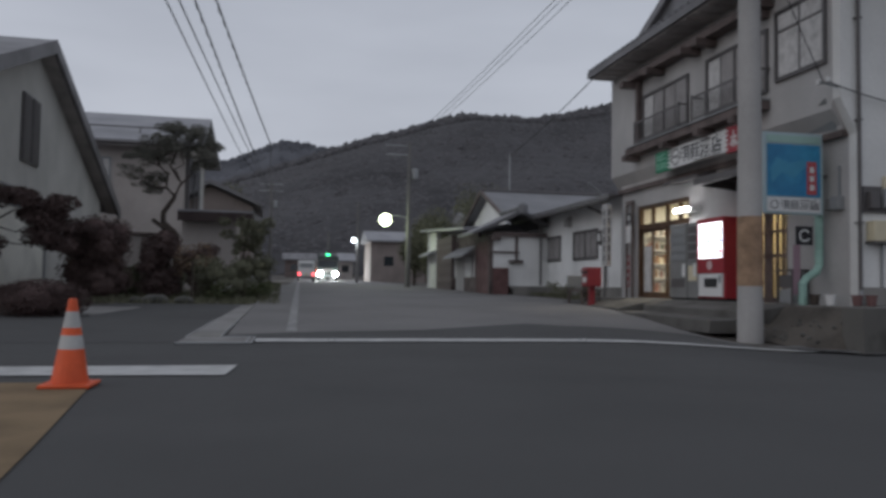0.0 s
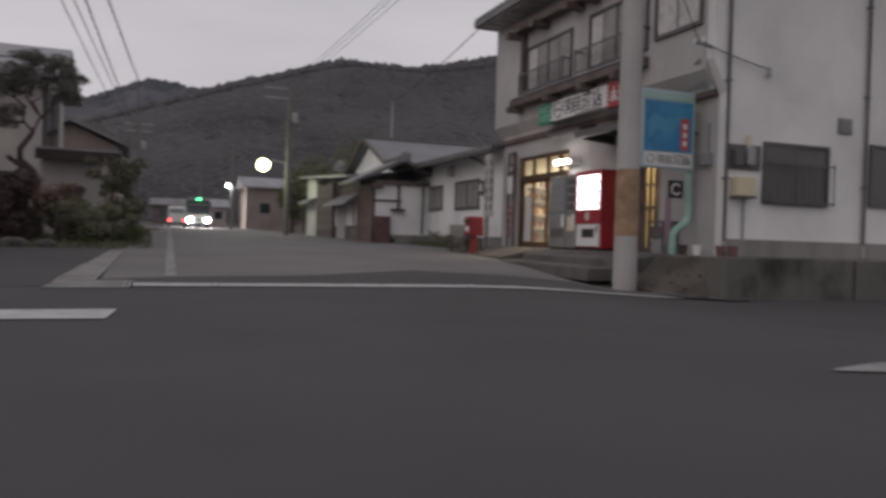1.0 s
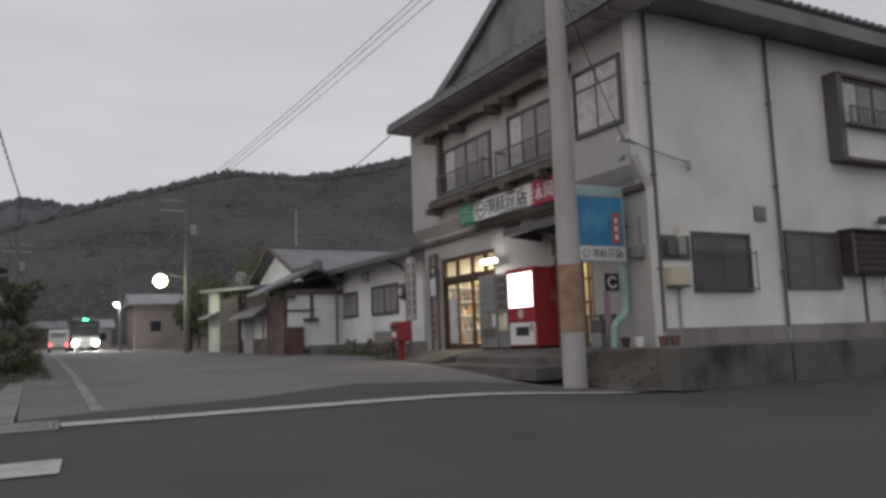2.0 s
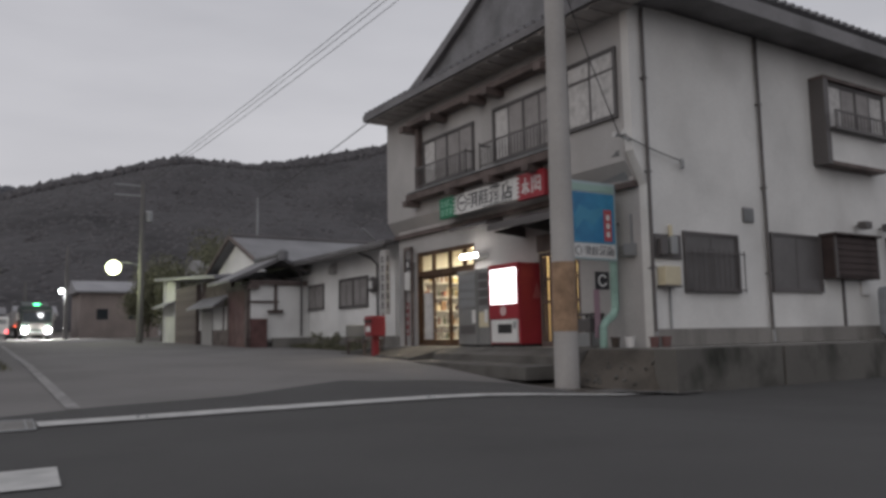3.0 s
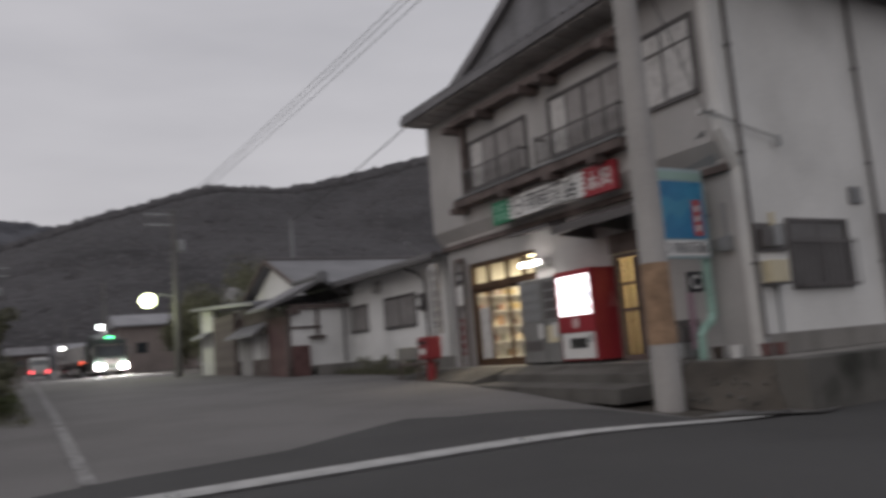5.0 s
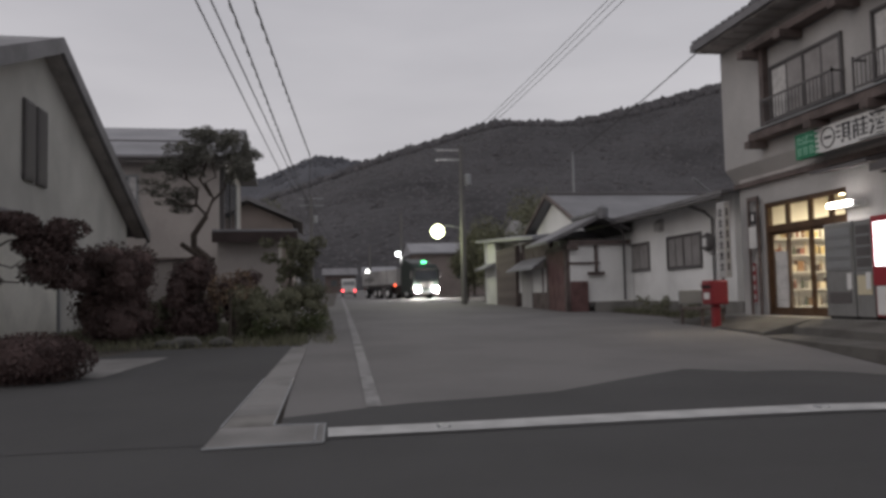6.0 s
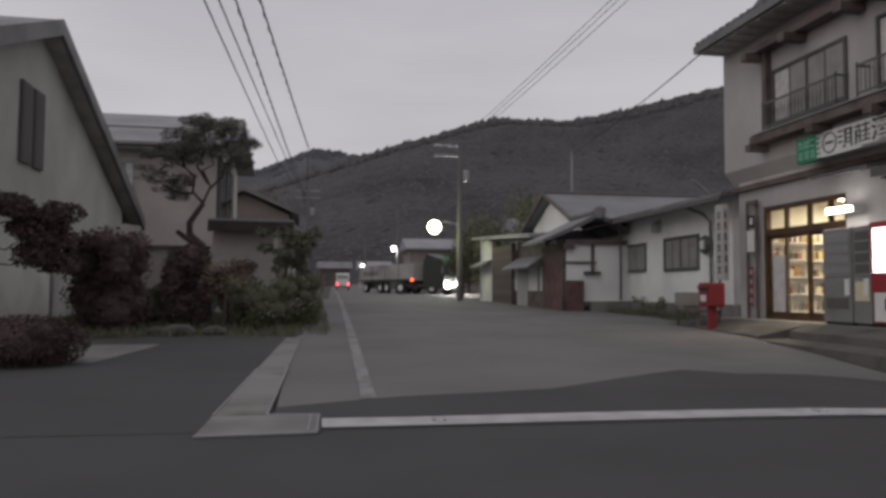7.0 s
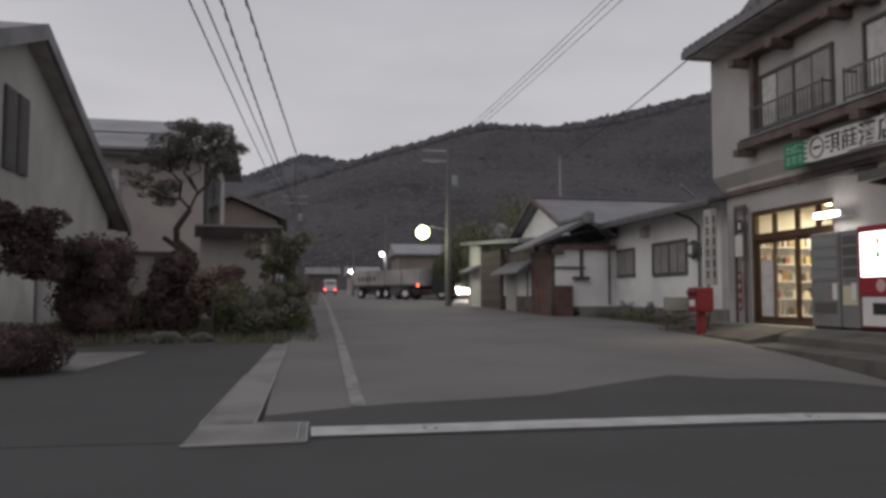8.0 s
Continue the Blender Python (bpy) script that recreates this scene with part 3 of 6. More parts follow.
BARS = (((0.02, 0.34, 0.84, 0.94), (0.0, 0.3, 0.56, 0.66), (0.04, 0.3, 0.28, 0.38), (0.4, 1.0, 0.86, 0.97), (0.46, 0.58, 0.2, 0.86), (0.84, 0.96, 0.2, 0.86), (0.58, 0.84, 0.62, 0.7), (0.58, 0.84, 0.4, 0.48), (0.58, 0.84, 0.2, 0.28), (0.36, 0.52, 0.0, 0.14), (0.86, 1.0, 0.0, 0.14)),
        ((0.0, 1.0, 0.84, 0.92), (0.24, 0.32, 0.76, 1.0), (0.68, 0.76, 0.76, 1.0), (0.04, 0.16, 0.0, 0.72), (0.3, 0.4, 0.04, 0.72), (0.16, 0.3, 0.64, 0.72), (0.16, 0.3, 0.36, 0.44), (0.48, 1.0, 0.54, 0.62), (0.68, 0.78, 0.06, 0.74), (0.5, 0.62, 0.3, 0.38), (0.86, 0.98, 0.3, 0.38), (0.5, 0.62, 0.06, 0.16), (0.84, 0.98, 0.06, 0.16)))
part("lettering_bar", strokes(16.72, 3.86, 0.4, 0.36, -0.021, BARS[0]), M_INK, sign)
part("lettering_bar", strokes(16.27, 3.86, 0.4, 0.36, -0.021, BARS[1]), M_INK, sign)
part("lettering_bar", boxes((-0.03, -0.021, 15.0, 16.1, 3.795, 3.815)), M_INK, sign)
FACE_STREET = Matrix(((0, 0, -1, 0), (-1, 0, 0, 0), (0, 1, 0, 0), (0, 0, 0, 1)))
for body, y in (("酒", 15.84), ("店", 15.38)):
    lettering(body, 0.43, M_INK, sign, Matrix.Translation((-0.024, y, 3.88)) @ FACE_STREET)
part("lettering_bar", strokes(14.66, 3.84, 0.3, 0.36, -0.025, ((0.44, 0.56, 0.0, 1.0), (0.1, 0.9, 0.55, 0.66), (0.1, 0.3, 0.1, 0.3), (0.7, 0.95, 0.08, 0.28), (0.2, 0.4, 0.3, 0.45), (0.6, 0.8, 0.3, 0.45))), M_WHITE, sign)
part("lettering_bar", strokes(14.3, 3.84, 0.3, 0.38, -0.025, ((0.0, 0.12, 0.0, 0.9), (0.0, 0.4, 0.6, 0.7), (0.3, 0.4, 0.1, 0.95), (0.5, 1.0, 0.8, 0.9), (0.5, 0.6, 0.2, 0.9), (0.9, 1.0, 0.0, 0.9), (0.5, 0.95, 0.45, 0.55), (0.5, 0.95, 0.15, 0.25))), M_WHITE, sign)
M_PALE_GREEN = plain("pale_green_lettering", (0.3, 0.56, 0.43))
for body, y in (("た", 17.93), ("ば", 17.74), ("こ", 17.55)):
    lettering(body, 0.2, M_PALE_GREEN, sign, Matrix.Translation((-0.028, y, 4.05)) @ FACE_STREET)
for y in (17.9, 17.71, 17.52):
    part("lettering_bar", strokes(y, 3.82, 0.13, 0.16, -0.025, ((0.0, 1.0, 0.84, 1.0), (0.1, 0.26, 0.0, 0.84), (0.74, 0.9, 0.0, 0.84), (0.26, 0.74, 0.4, 0.52), (0.0, 1.0, 0.0, 0.12))), M_PALE_GREEN, sign)
for k in range(5):
    part("panel_tooth", boxes((-0.032, -0.0245, 17.2, 17.33, 3.8 + 0.1 * k, 3.85 + 0.1 * k)), M_WHITE, sign)
    part("panel_tooth", boxes((-0.032, -0.0245, 14.72, 14.86, 3.8 + 0.1 * k, 3.85 + 0.1 * k)), M_WHITE, sign)

# entrance: transom lights and sliding glazed doors
door = thing("shop_entrance", "brown timber sliding shop doors with lit glazing", "door", (0, 0, 0))
part("door_frame", boxes((10.0, 10.12, 19.9, 20.0, 0.58, 3.12), (10.0, 10.12, 17.2, 17.28, 0.58, 3.12), (10.0, 10.12, 17.28, 19.9, 3.02, 3.12), (10.0, 10.14, 17.28, 19.9, 2.44, 2.6), (10.0, 10.12, 17.28, 19.9, 0.58, 0.64), bevel=0.008), M_WOOD_DOOR, door)
for y in (19.22, 18.42, 17.75):
    part("transom_bar", boxes((10.02, 10.1, y - 0.045, y + 0.045, 2.6, 3.02)), M_WOOD_DOOR, door)
for y0, y1, x in ((19.2, 19.9, 10.06), (18.42, 19.27, 10.03), (17.6, 18.46, 10.06)):
    leaf = part("door_leaf", boxes((x, x + 0.035, y0, y0 + 0.07, 0.64, 2.44), (x, x + 0.035, y1 - 0.07, y1, 0.64, 2.44), (x, x + 0.035, y0 + 0.07, y1 - 0.07, 0.64, 0.74), (x, x + 0.035, y0 + 0.07, y1 - 0.07, 2.37, 2.44)), M_WOOD_DOOR, door)
    part("pane", boxes((x + 0.015, x + 0.02, y0 + 0.07, y1 - 0.07, 0.74, 2.37)), M_CLEAR, leaf).visible_shadow = False
part("blind", boxes((10.11, 10.12, 19.3, 19.85, 0.7, 2.0)), M_CURTAIN, door, "pale cloth blind behind the glass")

# shelves of goods inside the shop
goods = [plain("goods_" + n, c) for n, c in (("white", (0.6, 0.58, 0.52)), ("amber", (0.28, 0.15, 0.06)), ("green", (0.10, 0.12, 0.07)), ("brown", (0.12, 0.07, 0.04)), ("russet", (0.26, 0.10, 0.06)), ("yellow", (0.5, 0.4, 0.2)), ("cream", (0.62, 0.55, 0.42)), ("grey", (0.3, 0.28, 0.25)))]
def bottle(bm, x, y, z, h, r):
    lathe(bm, [(r, 0), (r, h * 0.6), (r * 0.4, h * 0.76), (r * 0.36, h), (r * 0.2, h)], (x, y, z), 8)


def shelf_unit(at, rz, w, label):
    unit = thing("shelf_unit", label, "shelf", at, "shop shelves", rz)
    part("side_panel", boxes((-0.02, 0.02, -0.2, 0.2, 0, 1.9)), M_WHITE, unit)
    part("side_panel", boxes((w - 0.02, w + 0.02, -0.2, 0.2, 0, 1.9)), M_WHITE, unit)
    part("back_panel", boxes((0.02, w - 0.02, 0.18, 0.2, 0, 1.9)), M_WHITE, unit)
    for k in range(5):
        part("shelf", boxes((0.02, w - 0.02, -0.2, 0.18, 0.1 + 0.4 * k, 0.13 + 0.4 * k)), M_WHITE, unit)
    return unit


for at, rz, w in (((10.35, 20.45, 0.62), 0, 2.6), ((14.1, 20.0, 0.62), -90, 2.8), ((12.4, 18.2, 0.62), 0, 1.5), ((11.1, 17.2, 0.62), 180 - 180, 1.2)):
    shelf_unit(at, rz, w, "white shop shelf filled with bottles and boxes")
    turn = Matrix.Rotation(radians(rz), 3, "Z")
    for k in range(5):
        x = 0.1
        while x < w - 0.12:
            bm = bmesh.new()
            kind = random.random()
            step = rnd(0.09, 0.2)
            z = 0.13 + 0.4 * k
            if kind < 0.6:
                bottle(bm, 0, 0, 0, rnd(0.22, 0.33), 0.038)
            else:
                box(bm, -step * 0.42, step * 0.42, -0.08, 0.08, 0, rnd(0.12, 0.28), 0.004)
            p = Vector(at) + turn @ Vector((x, rnd(-0.12, -0.05), 0)) + Vector((0, 0, z))
            single("bottle" if kind < 0.6 else "carton", bm, random.choice(goods), "glass bottle on a shop shelf" if kind < 0.6 else "small carton on a shop shelf", "bottle" if kind < 0.6 else "box", p, "shop goods")
            x += step

# lamps of the shop: tubes inside and the bare tube over the front
for y in (18.0, 19.6):
    lampthing = thing("ceiling_lamp", "fluorescent ceiling lamp inside the shop", "lamp", (12.2, y, 3.3), "shop lamps")
    part("housing", boxes((-0.65, 0.65, -0.07, 0.07, 0.02, 0.1)), M_WHITE, lampthing)
    bm = bmesh.new()
    tube(bm, [(-0.6, 0, 0), (0.6, 0, 0)], 0.02, 8)
    part("fluorescent_tube", bm, glowing("warm_tube", (1.0, 0.82, 0.5), 14), lampthing)
    a = new("shop_light", bpy.data.lights.new("shop_light", "AREA"))
    a.data.shape, a.data.size, a.data.size_y, a.data.energy, a.data.color = "RECTANGLE", 1.2, 0.2, 85, (1.0, 0.83, 0.55)
    a.matrix_world = pose(12.2, y, 3.25)
TUBE = (9.62, 16.95, 2.74)
wall_lamp = thing("wall_lamp", "bare fluorescent tube lamp over the shop front", "lamp", TUBE)
part("housing", boxes((0.06, 0.36, -0.33, 0.33, -0.05, 0.06), bevel=0.01), M_WHITE, wall_lamp)
bm = bmesh.new()
tube(bm, [(0, -0.3, 0), (0, 0.3, 0)], 0.045, 10)
part("fluorescent_tube", bm, glowing("cool_tube", (1.0, 0.95, 0.9), 28), wall_lamp)
a = new("wall_lamp_light", bpy.data.lights.new("wall_lamp_light", "AREA"))
a.data.shape, a.data.size, a.data.size_y, a.data.energy, a.data.color = "RECTANGLE", 0.6, 0.12, 6, (1.0, 0.93, 0.86)
a.matrix_world = look((9.5, 16.95, 2.72), (9.0, 16.9, 0.6))

# ---- vending machines before the shop ----
M_PANEL = glowing("lit_vending_panel", (1.0, 0.96, 0.98), 3.4)
M_RED_D = material("dark_red_enamel", (0.23, 0.028, 0.036), 0.4, 0, 0.15, 8, 50, 0.05)
M_GREY_VM = material("grey_enamel", (0.22, 0.222, 0.218), 0.45, 0, 0.15, 12, 50, 0.05)
vm = thing("vending_machine", "red drinks vending machine with a lit display", "vending machine", (9.45, 14.78, 0.57))
part("body", boxes((0.0, 0.95, 0.0, 1.08, 0.06, 1.83), bevel=0.015), M_RED, vm)
part("foot", boxes((0.05, 0.9, 0.05, 1.03, 0.0, 0.06)), M_BLACK, vm)
part("door_rim", boxes((-0.04, 0.0, 0.0, 1.08, 1.72, 1.83), (-0.04, 0.0, 0.0, 1.08, 0.62, 0.95), (-0.04, 0.0, 0.0, 0.07, 0.95, 1.72), (-0.04, 0.0, 1.04, 1.08, 0.95, 1.72)), M_RED, vm)
panel = part("display", boxes((-0.025, -0.005, 0.07, 1.04, 0.95, 1.72)), M_PANEL, vm, "glowing white display")
tints = [plain("can_" + n, c, 0.3) for n, c in (("red", (0.5, 0.05, 0.06)), ("blue", (0.1, 0.2, 0.45)), ("white", (0.7, 0.7, 0.68)), ("green", (0.1, 0.3, 0.15)), ("gold", (0.5, 0.36, 0.1)))]
# most sample cans glow themselves, standing in for the display's light on them
M_PANEL_CAN = glowing("self_lit_can", (1.0, 0.85, 0.86), 1.3)
for row in range(3):
    for k in range(8):
        bm = bmesh.new()
        lathe(bm, [(0.026, 0), (0.03, 0.01), (0.03, 0.1), (0.024, 0.115)], (-0.045, 0.14 + 0.115 * k, 1.03 + 0.235 * row), 8)
        part("sample_can", bm, tints[(k * 3 + row) % 5] if k % 4 == 0 else M_PANEL_CAN, panel)
    part("price_strip", boxes((-0.05, -0.026, 0.09, 1.02, 0.99 + 0.235 * row, 1.01 + 0.235 * row)), M_WHITE, panel)
bm = bmesh.new()
lathe(bm, [(0.105, 0.0), (0.11, 0.006), (0.1, 0.012)], (0, 0, 0), 20)
bmesh.ops.rotate(bm, verts=bm.verts, matrix=Matrix.Rotation(radians(-90), 3, "Y"))
bmesh.ops.translate(bm, verts=bm.verts, vec=(-0.042, 0.55, 0.79))
part("round_badge", bm, plain("pale_pink", (0.6, 0.42, 0.42)), vm)
part("lower_panel", boxes((-0.05, 0.0, 0.06, 1.0, 0.1, 0.6), bevel=0.008), M_WHITE, vm, "white lower panel")
part("delivery_flap", boxes((-0.062, -0.05, 0.24, 0.74, 0.3, 0.5), bevel=0.005), M_BLACK, vm)
part("coin_slot", boxes((-0.062, -0.05, 0.1, 0.18, 0.4, 0.56)), M_STEEL, vm)
part("side_mark", prism([(0.35, 1.05), (0.6, 1.05), (0.475, 1.4)], "y", -0.004, 0.004), plain("faded_rose", (0.42, 0.12, 0.12)), vm, "faded pale mark on the side")

for y0, w, seed in ((16.42, 0.8, 1), (15.92, 0.46, 2)):
    g = thing("vending_machine", "old grey unlit vending machine", "vending machine", (9.47, y0, 0.57))
    part("body", boxes((0.0, 0.5, 0.0, w, 0.05, 1.8), bevel=0.012), M_GREY_VM, g)
    part("foot", boxes((0.04, 0.46, 0.03, w - 0.03, 0.0, 0.05)), M_BLACK, g)
    for k in range(4):
        part("display_window", boxes((-0.012, 0.0, 0.06, w - 0.06, 0.95 + 0.2 * k, 1.1 + 0.2 * k)), M_STEEL if seed == 1 else M_DARK, g)
        part("button_strip", boxes((-0.016, 0.0, 0.06, w - 0.06, 0.91 + 0.2 * k, 0.94 + 0.2 * k)), M_STEEL, g)
    part("delivery_flap", boxes((-0.012, 0.0, 0.1, w - 0.1, 0.3, 0.5) if seed == 1 else (-0.012, 0.0, 0.05, w - 0.05, 0.45, 0.8)), M_DARK if seed == 1 else M_CREAM, g)
    part("coin_box", boxes((-0.02, 0.0, 0.06, 0.18, 0.55, 0.85)), M_WHITE, g)

# canopy, lattice door and the corner by the pole
canopy = thing("canopy", "dark sheet canopy over the side entrance", "canopy", (0, 0, 0))
part("roof_sheet", prism([(9.0, 3.1), (9.0, 3.24), (9.98, 3.54), (9.98, 3.36)], "y", 12.9, 15.3), M_DARK, canopy)
for y in (13.1, 14.2, 15.2):
    part("bracket", prism([(9.1, 3.08), (9.98, 3.34), (9.98, 3.0)], "y", y - 0.02, y + 0.02), M_DARK, canopy)
small_canopy = thing("canopy", "narrow dark sheet eave under the shop sign", "canopy", (0, 0, 0))
part("roof_sheet", prism([(9.5, 3.4), (9.5, 3.47), (9.98, 3.58), (9.98, 3.46)], "y", 16.0, 17.6), M_DARK, small_canopy)
lattice = thing("lattice_door", "brown timber lattice door in the shop front", "door", (0, 0, 0))
part("door_frame", boxes((10.0, 10.08, 13.47, 13.53, 0.58, 2.6), (10.0, 10.08, 14.68, 14.75, 0.58, 2.6), (10.0, 10.08, 14.07, 14.14, 0.58, 2.52), (10.0, 10.08, 13.53, 14.68, 2.52, 2.6), (10.0, 10.08, 13.53, 14.68, 0.58, 0.68), (10.0, 10.08, 13.53, 14.68, 1.5, 1.56), (10.0, 10.08, 13.53, 14.68, 2.0, 2.05)), M_WOOD, lattice)
M_PAPER = bpy.data.materials.new("lit_paper")
M_PAPER.use_nodes = True
sheen = M_PAPER.node_tree.nodes.new("ShaderNodeBsdfTranslucent")
sheen.inputs["Color"].default_value = (0.85, 0.78, 0.62, 1)
M_PAPER.node_tree.links.new(sheen.outputs["BSDF"], M_PAPER.node_tree.nodes["Material Output"].inputs["Surface"])
part("pane", boxes((10.05, 10.055, 13.53, 14.68, 0.68, 2.52)), M_PAPER, lattice, "cream paper lit from indoors")
slat = mesh_of("slat", boxes((10.005, 10.045, -0.035, 0.035, 0.68, 2.5)), M_WOOD)
for k in range(6):
    ob = new("slat", slat)
    ob.parent, ob.location = lattice, (0, 13.64 + 0.19 * k, 0)
part("transom_panel", boxes((9.955, 9.978, 13.3, 14.78, 2.62, 3.0)), M_WOOD, lattice, "dark timber panel over the door")
hall_lamp = thing("ceiling_lamp", "warm ceiling lamp in the hall behind the lattice door", "lamp", (11.2, 14.1, 2.6), "shop lamps")
bm = bmesh.new()
lathe(bm, [(0.05, 0.1), (0.16, 0.06), (0.18, 0), (0.1, -0.05)], (0, 0, 0), 16)
part("shade", bm, bpy.data.materials["warm_tube"], hall_lamp)
a = new("hall_light", bpy.data.lights.new("hall_light", "POINT"))
a.data.energy, a.data.color, a.data.shadow_soft_size = 45, (1.0, 0.82, 0.5), 0.15
a.location = (11.2, 14.1, 2.4)
board = thing("hanging_sign", "blue and white projecting sign in a pale frame", "sign", (0, 12.2, 0))
part("sign_case", boxes((8.6, 9.8, 0.0, 0.12, 2.2, 3.68), bevel=0.01), plain("pale_blue_steel", (0.42, 0.52, 0.55)), board, "pale blue-green case")
part("header_strip", boxes((8.66, 9.74, -0.012, 0.0, 3.49, 3.62)), plain("pale_mint", (0.36, 0.52, 0.47)), board)
part("blue_panel", boxes((8.66, 9.74, -0.014, 0.0, 2.52, 3.46)), M_BLUE, board, "blue picture panel with pale shapes")
bm = prism([(8.75, 2.75), (8.95, 2.95), (9.2, 2.86), (9.42, 3.05), (9.42, 3.2), (9.1, 3.12), (8.85, 3.22), (8.72, 3.0)], "y", -0.02, -0.0145)
part("pale_shape", bm, plain("pale_blue", (0.07, 0.29, 0.46)), board)
part("red_block", boxes((9.46, 9.66, -0.022, -0.0145, 2.56, 3.16)), plain("faded_red", (0.45, 0.09, 0.10)), board)
for k in range(3):
    part("lettering_bar", boxes((9.52, 9.60, -0.028, -0.0225, 2.64 + 0.16 * k, 2.74 + 0.16 * k)), M_WHITE, board)
part("white_panel", boxes((8.66, 9.74, -0.014, 0.0, 2.24, 2.49)), M_WHITE, board)
for x, body in ((9.34, "酒"), (9.54, "店")):
    lettering(body, 0.2, M_INK, board, Matrix.Translation((x - 0.02, -0.016, 2.3)) @ Matrix.Rotation(radians(90), 4, "X"))
bm = bmesh.new()
tube(bm, [(8.8 + 0.075 * math.cos(a), -0.016, 2.365 + 0.075 * math.sin(a)) for a in [2 * math.pi * i / 18 for i in range(19)]], 0.008, 5)
part("emblem", bm, M_INK, board, "small ring emblem")
for x, k in ((8.93, 0), (9.13, 1)):
    part("lettering_bar", boxes(*[(x + 0.17 * u0, x + 0.17 * u1, -0.02, -0.0145, 2.28 + 0.17 * v0, 2.28 + 0.17 * v1) for u0, u1, v0, v1 in BARS[k]]), M_INK, board)
post = thing("sign_post", "mint painted steel post bent at its foot", "post", (0, 12.3, 0))
bm = bmesh.new()
tube(bm, [(9.83, 0.05, 3.4), (9.83, 0.05, 1.3), (9.76, 0.03, 1.18), (9.52, 0, 1.05), (9.45, 0, 0.95), (9.45, 0, 0.57)], 0.075, 8)
part("shaft", bm, M_MINT, post)
part("wall_clamp", boxes((9.8, 9.98, 0.0, 0.1, 2.9, 2.96)), M_DARK, post)
rsign = thing("round_sign", "black board with a white ring over a narrow banner", "sign", (0, 12.35, 0))
part("board", boxes((9.36, 9.7, 0.0, 0.03, 1.66, 2.0), bevel=0.005), M_INK, rsign)
bm = bmesh.new()
tube(bm, [(9.53 + 0.1 * math.cos(a), -0.004, 1.83 + 0.1 * math.sin(a)) for a in [0.6 + 5.2 * i / 20 for i in range(21)]], 0.018, 5)
part("ring", bm, M_WHITE, rsign)
part("banner", boxes((9.3, 9.44, 0.0, 0.015, 0.75, 1.66)), plain("mauve_banner", (0.30, 0.20, 0.24)), rsign)
for x, y, m, lab in ((9.62, 11.8, M_WHITE, "small white plastic bucket on the ledge"), (9.5, 12.05, M_BARK, "brown clay pot on the ledge"), (9.82, 11.4, M_WOOD_R, "dark red tub on the ledge"), (10.02, 11.3, M_WOOD_R, "dark red tub on the ledge")):
    bm = bmesh.new()
    lathe(bm, [(0.07, 0), (0.09, 0.17), (0.1, 0.175), (0.1, 0.19), (0.07, 0.19)], (0, 0, 0), 14)
    single("bucket" if m is M_WHITE else "plant_pot", bm, m, lab, "bucket" if m is M_WHITE else "pot", (x, y, 0.575))
jbox = thing("junction_box", "small grey junction boxes on the shop's corner wall", "junction box", (FX, 11.98, 2.28))
part("box", boxes((-0.14, 0, -0.12, 0.1, 0, 0.24), bevel=0.012), M_STEEL, jbox)
part("box", boxes((-0.1, 0, 0.14, 0.26, 0.05, 0.22), bevel=0.01), M_GREY_VM, jbox)
part("conduit", boxes((-0.04, 0, -0.03, 0.01, 0.24, 0.8)), M_STEEL, jbox)
crate = thing("crate_stand", "dark metal stand with crates by the wall", "stand", (9.55, 12.75, 0.57))
part("top_shelf", boxes((0, 0.38, 0, 0.5, 0.62, 0.66)), M_DARK, crate)
for x, y in ((0.02, 0.02), (0.34, 0.02), (0.02, 0.46), (0.34, 0.46)):
    part("leg", boxes((x, x + 0.03, y, y + 0.03, 0, 0.62)), M_DARK, crate)
part("crate", boxes((0.05, 0.33, 0.06, 0.44, 0.02, 0.28), bevel=0.01), M_STEEL, crate)
part("crate", boxes((0.05, 0.33, 0.06, 0.44, 0.3, 0.55), bevel=0.01), M_DARK, crate)

# ---- side wall: pipes, windows, boxes ----
SY = 11.55
for x, top in ((9.97, 7.0), (13.45, 7.1)):
    p = thing("downpipe", "dark metal downpipe on the white side wall", "pipe", (x, SY - 0.06, 0), "downpipes")
    bm = bmesh.new()
    tube(bm, [(0, 0, top), (0, 0, 0.85)], 0.035, 8)
    part("pipe", bm, M_DARK, p)
    bm = bmesh.new()
    tube(bm, [(0, 0, 0.85), (0, -0.02, 0.6)], 0.042, 8)
    part("shoe", bm, M_STEEL, p, "pale pipe shoe")
    for z in (2.0, 3.8, 5.6):
        part("clip", boxes((-0.05, 0.05, -0.04, 0.07, z, z + 0.03)), M_DARK, p)
window(shop, SY, 10.87, 12.5, 1.58, 2.76, 2, (), "y-", dim=M_PANE_D)
grille = thing("window_grille", "dark metal grille at the side window", "grille", (0, SY - 0.16, 0))
part("rail", boxes((10.95, 12.55, 0, 0.02, 1.62, 1.65), (10.95, 12.55, 0, 0.02, 2.34, 2.37)), M_DARK, grille)
bar = mesh_of("bar", boxes((-0.008, 0.008, 0.004, 0.02, 1.58, 2.42)), M_DARK)
for k in range(11):
    ob = new("bar", bar)
    ob.parent, ob.location = grille, (10.98 + 0.155 * k, 0, 0)
for x in (10.97, 12.5):
    part("standoff", boxes((x - 0.015, x + 0.015, 0.02, 0.16, 1.62, 1.65)), M_DARK, grille)
window(shop, SY, 13.6, 15.4, 1.63, 2.89, 2, (), "y-", dim=M_PANE_D)
M_WOOD_B = material("brown_black_boards", (0.055, 0.039, 0.037), 0.75, 0, 0.3, 14, 90, 0.3)
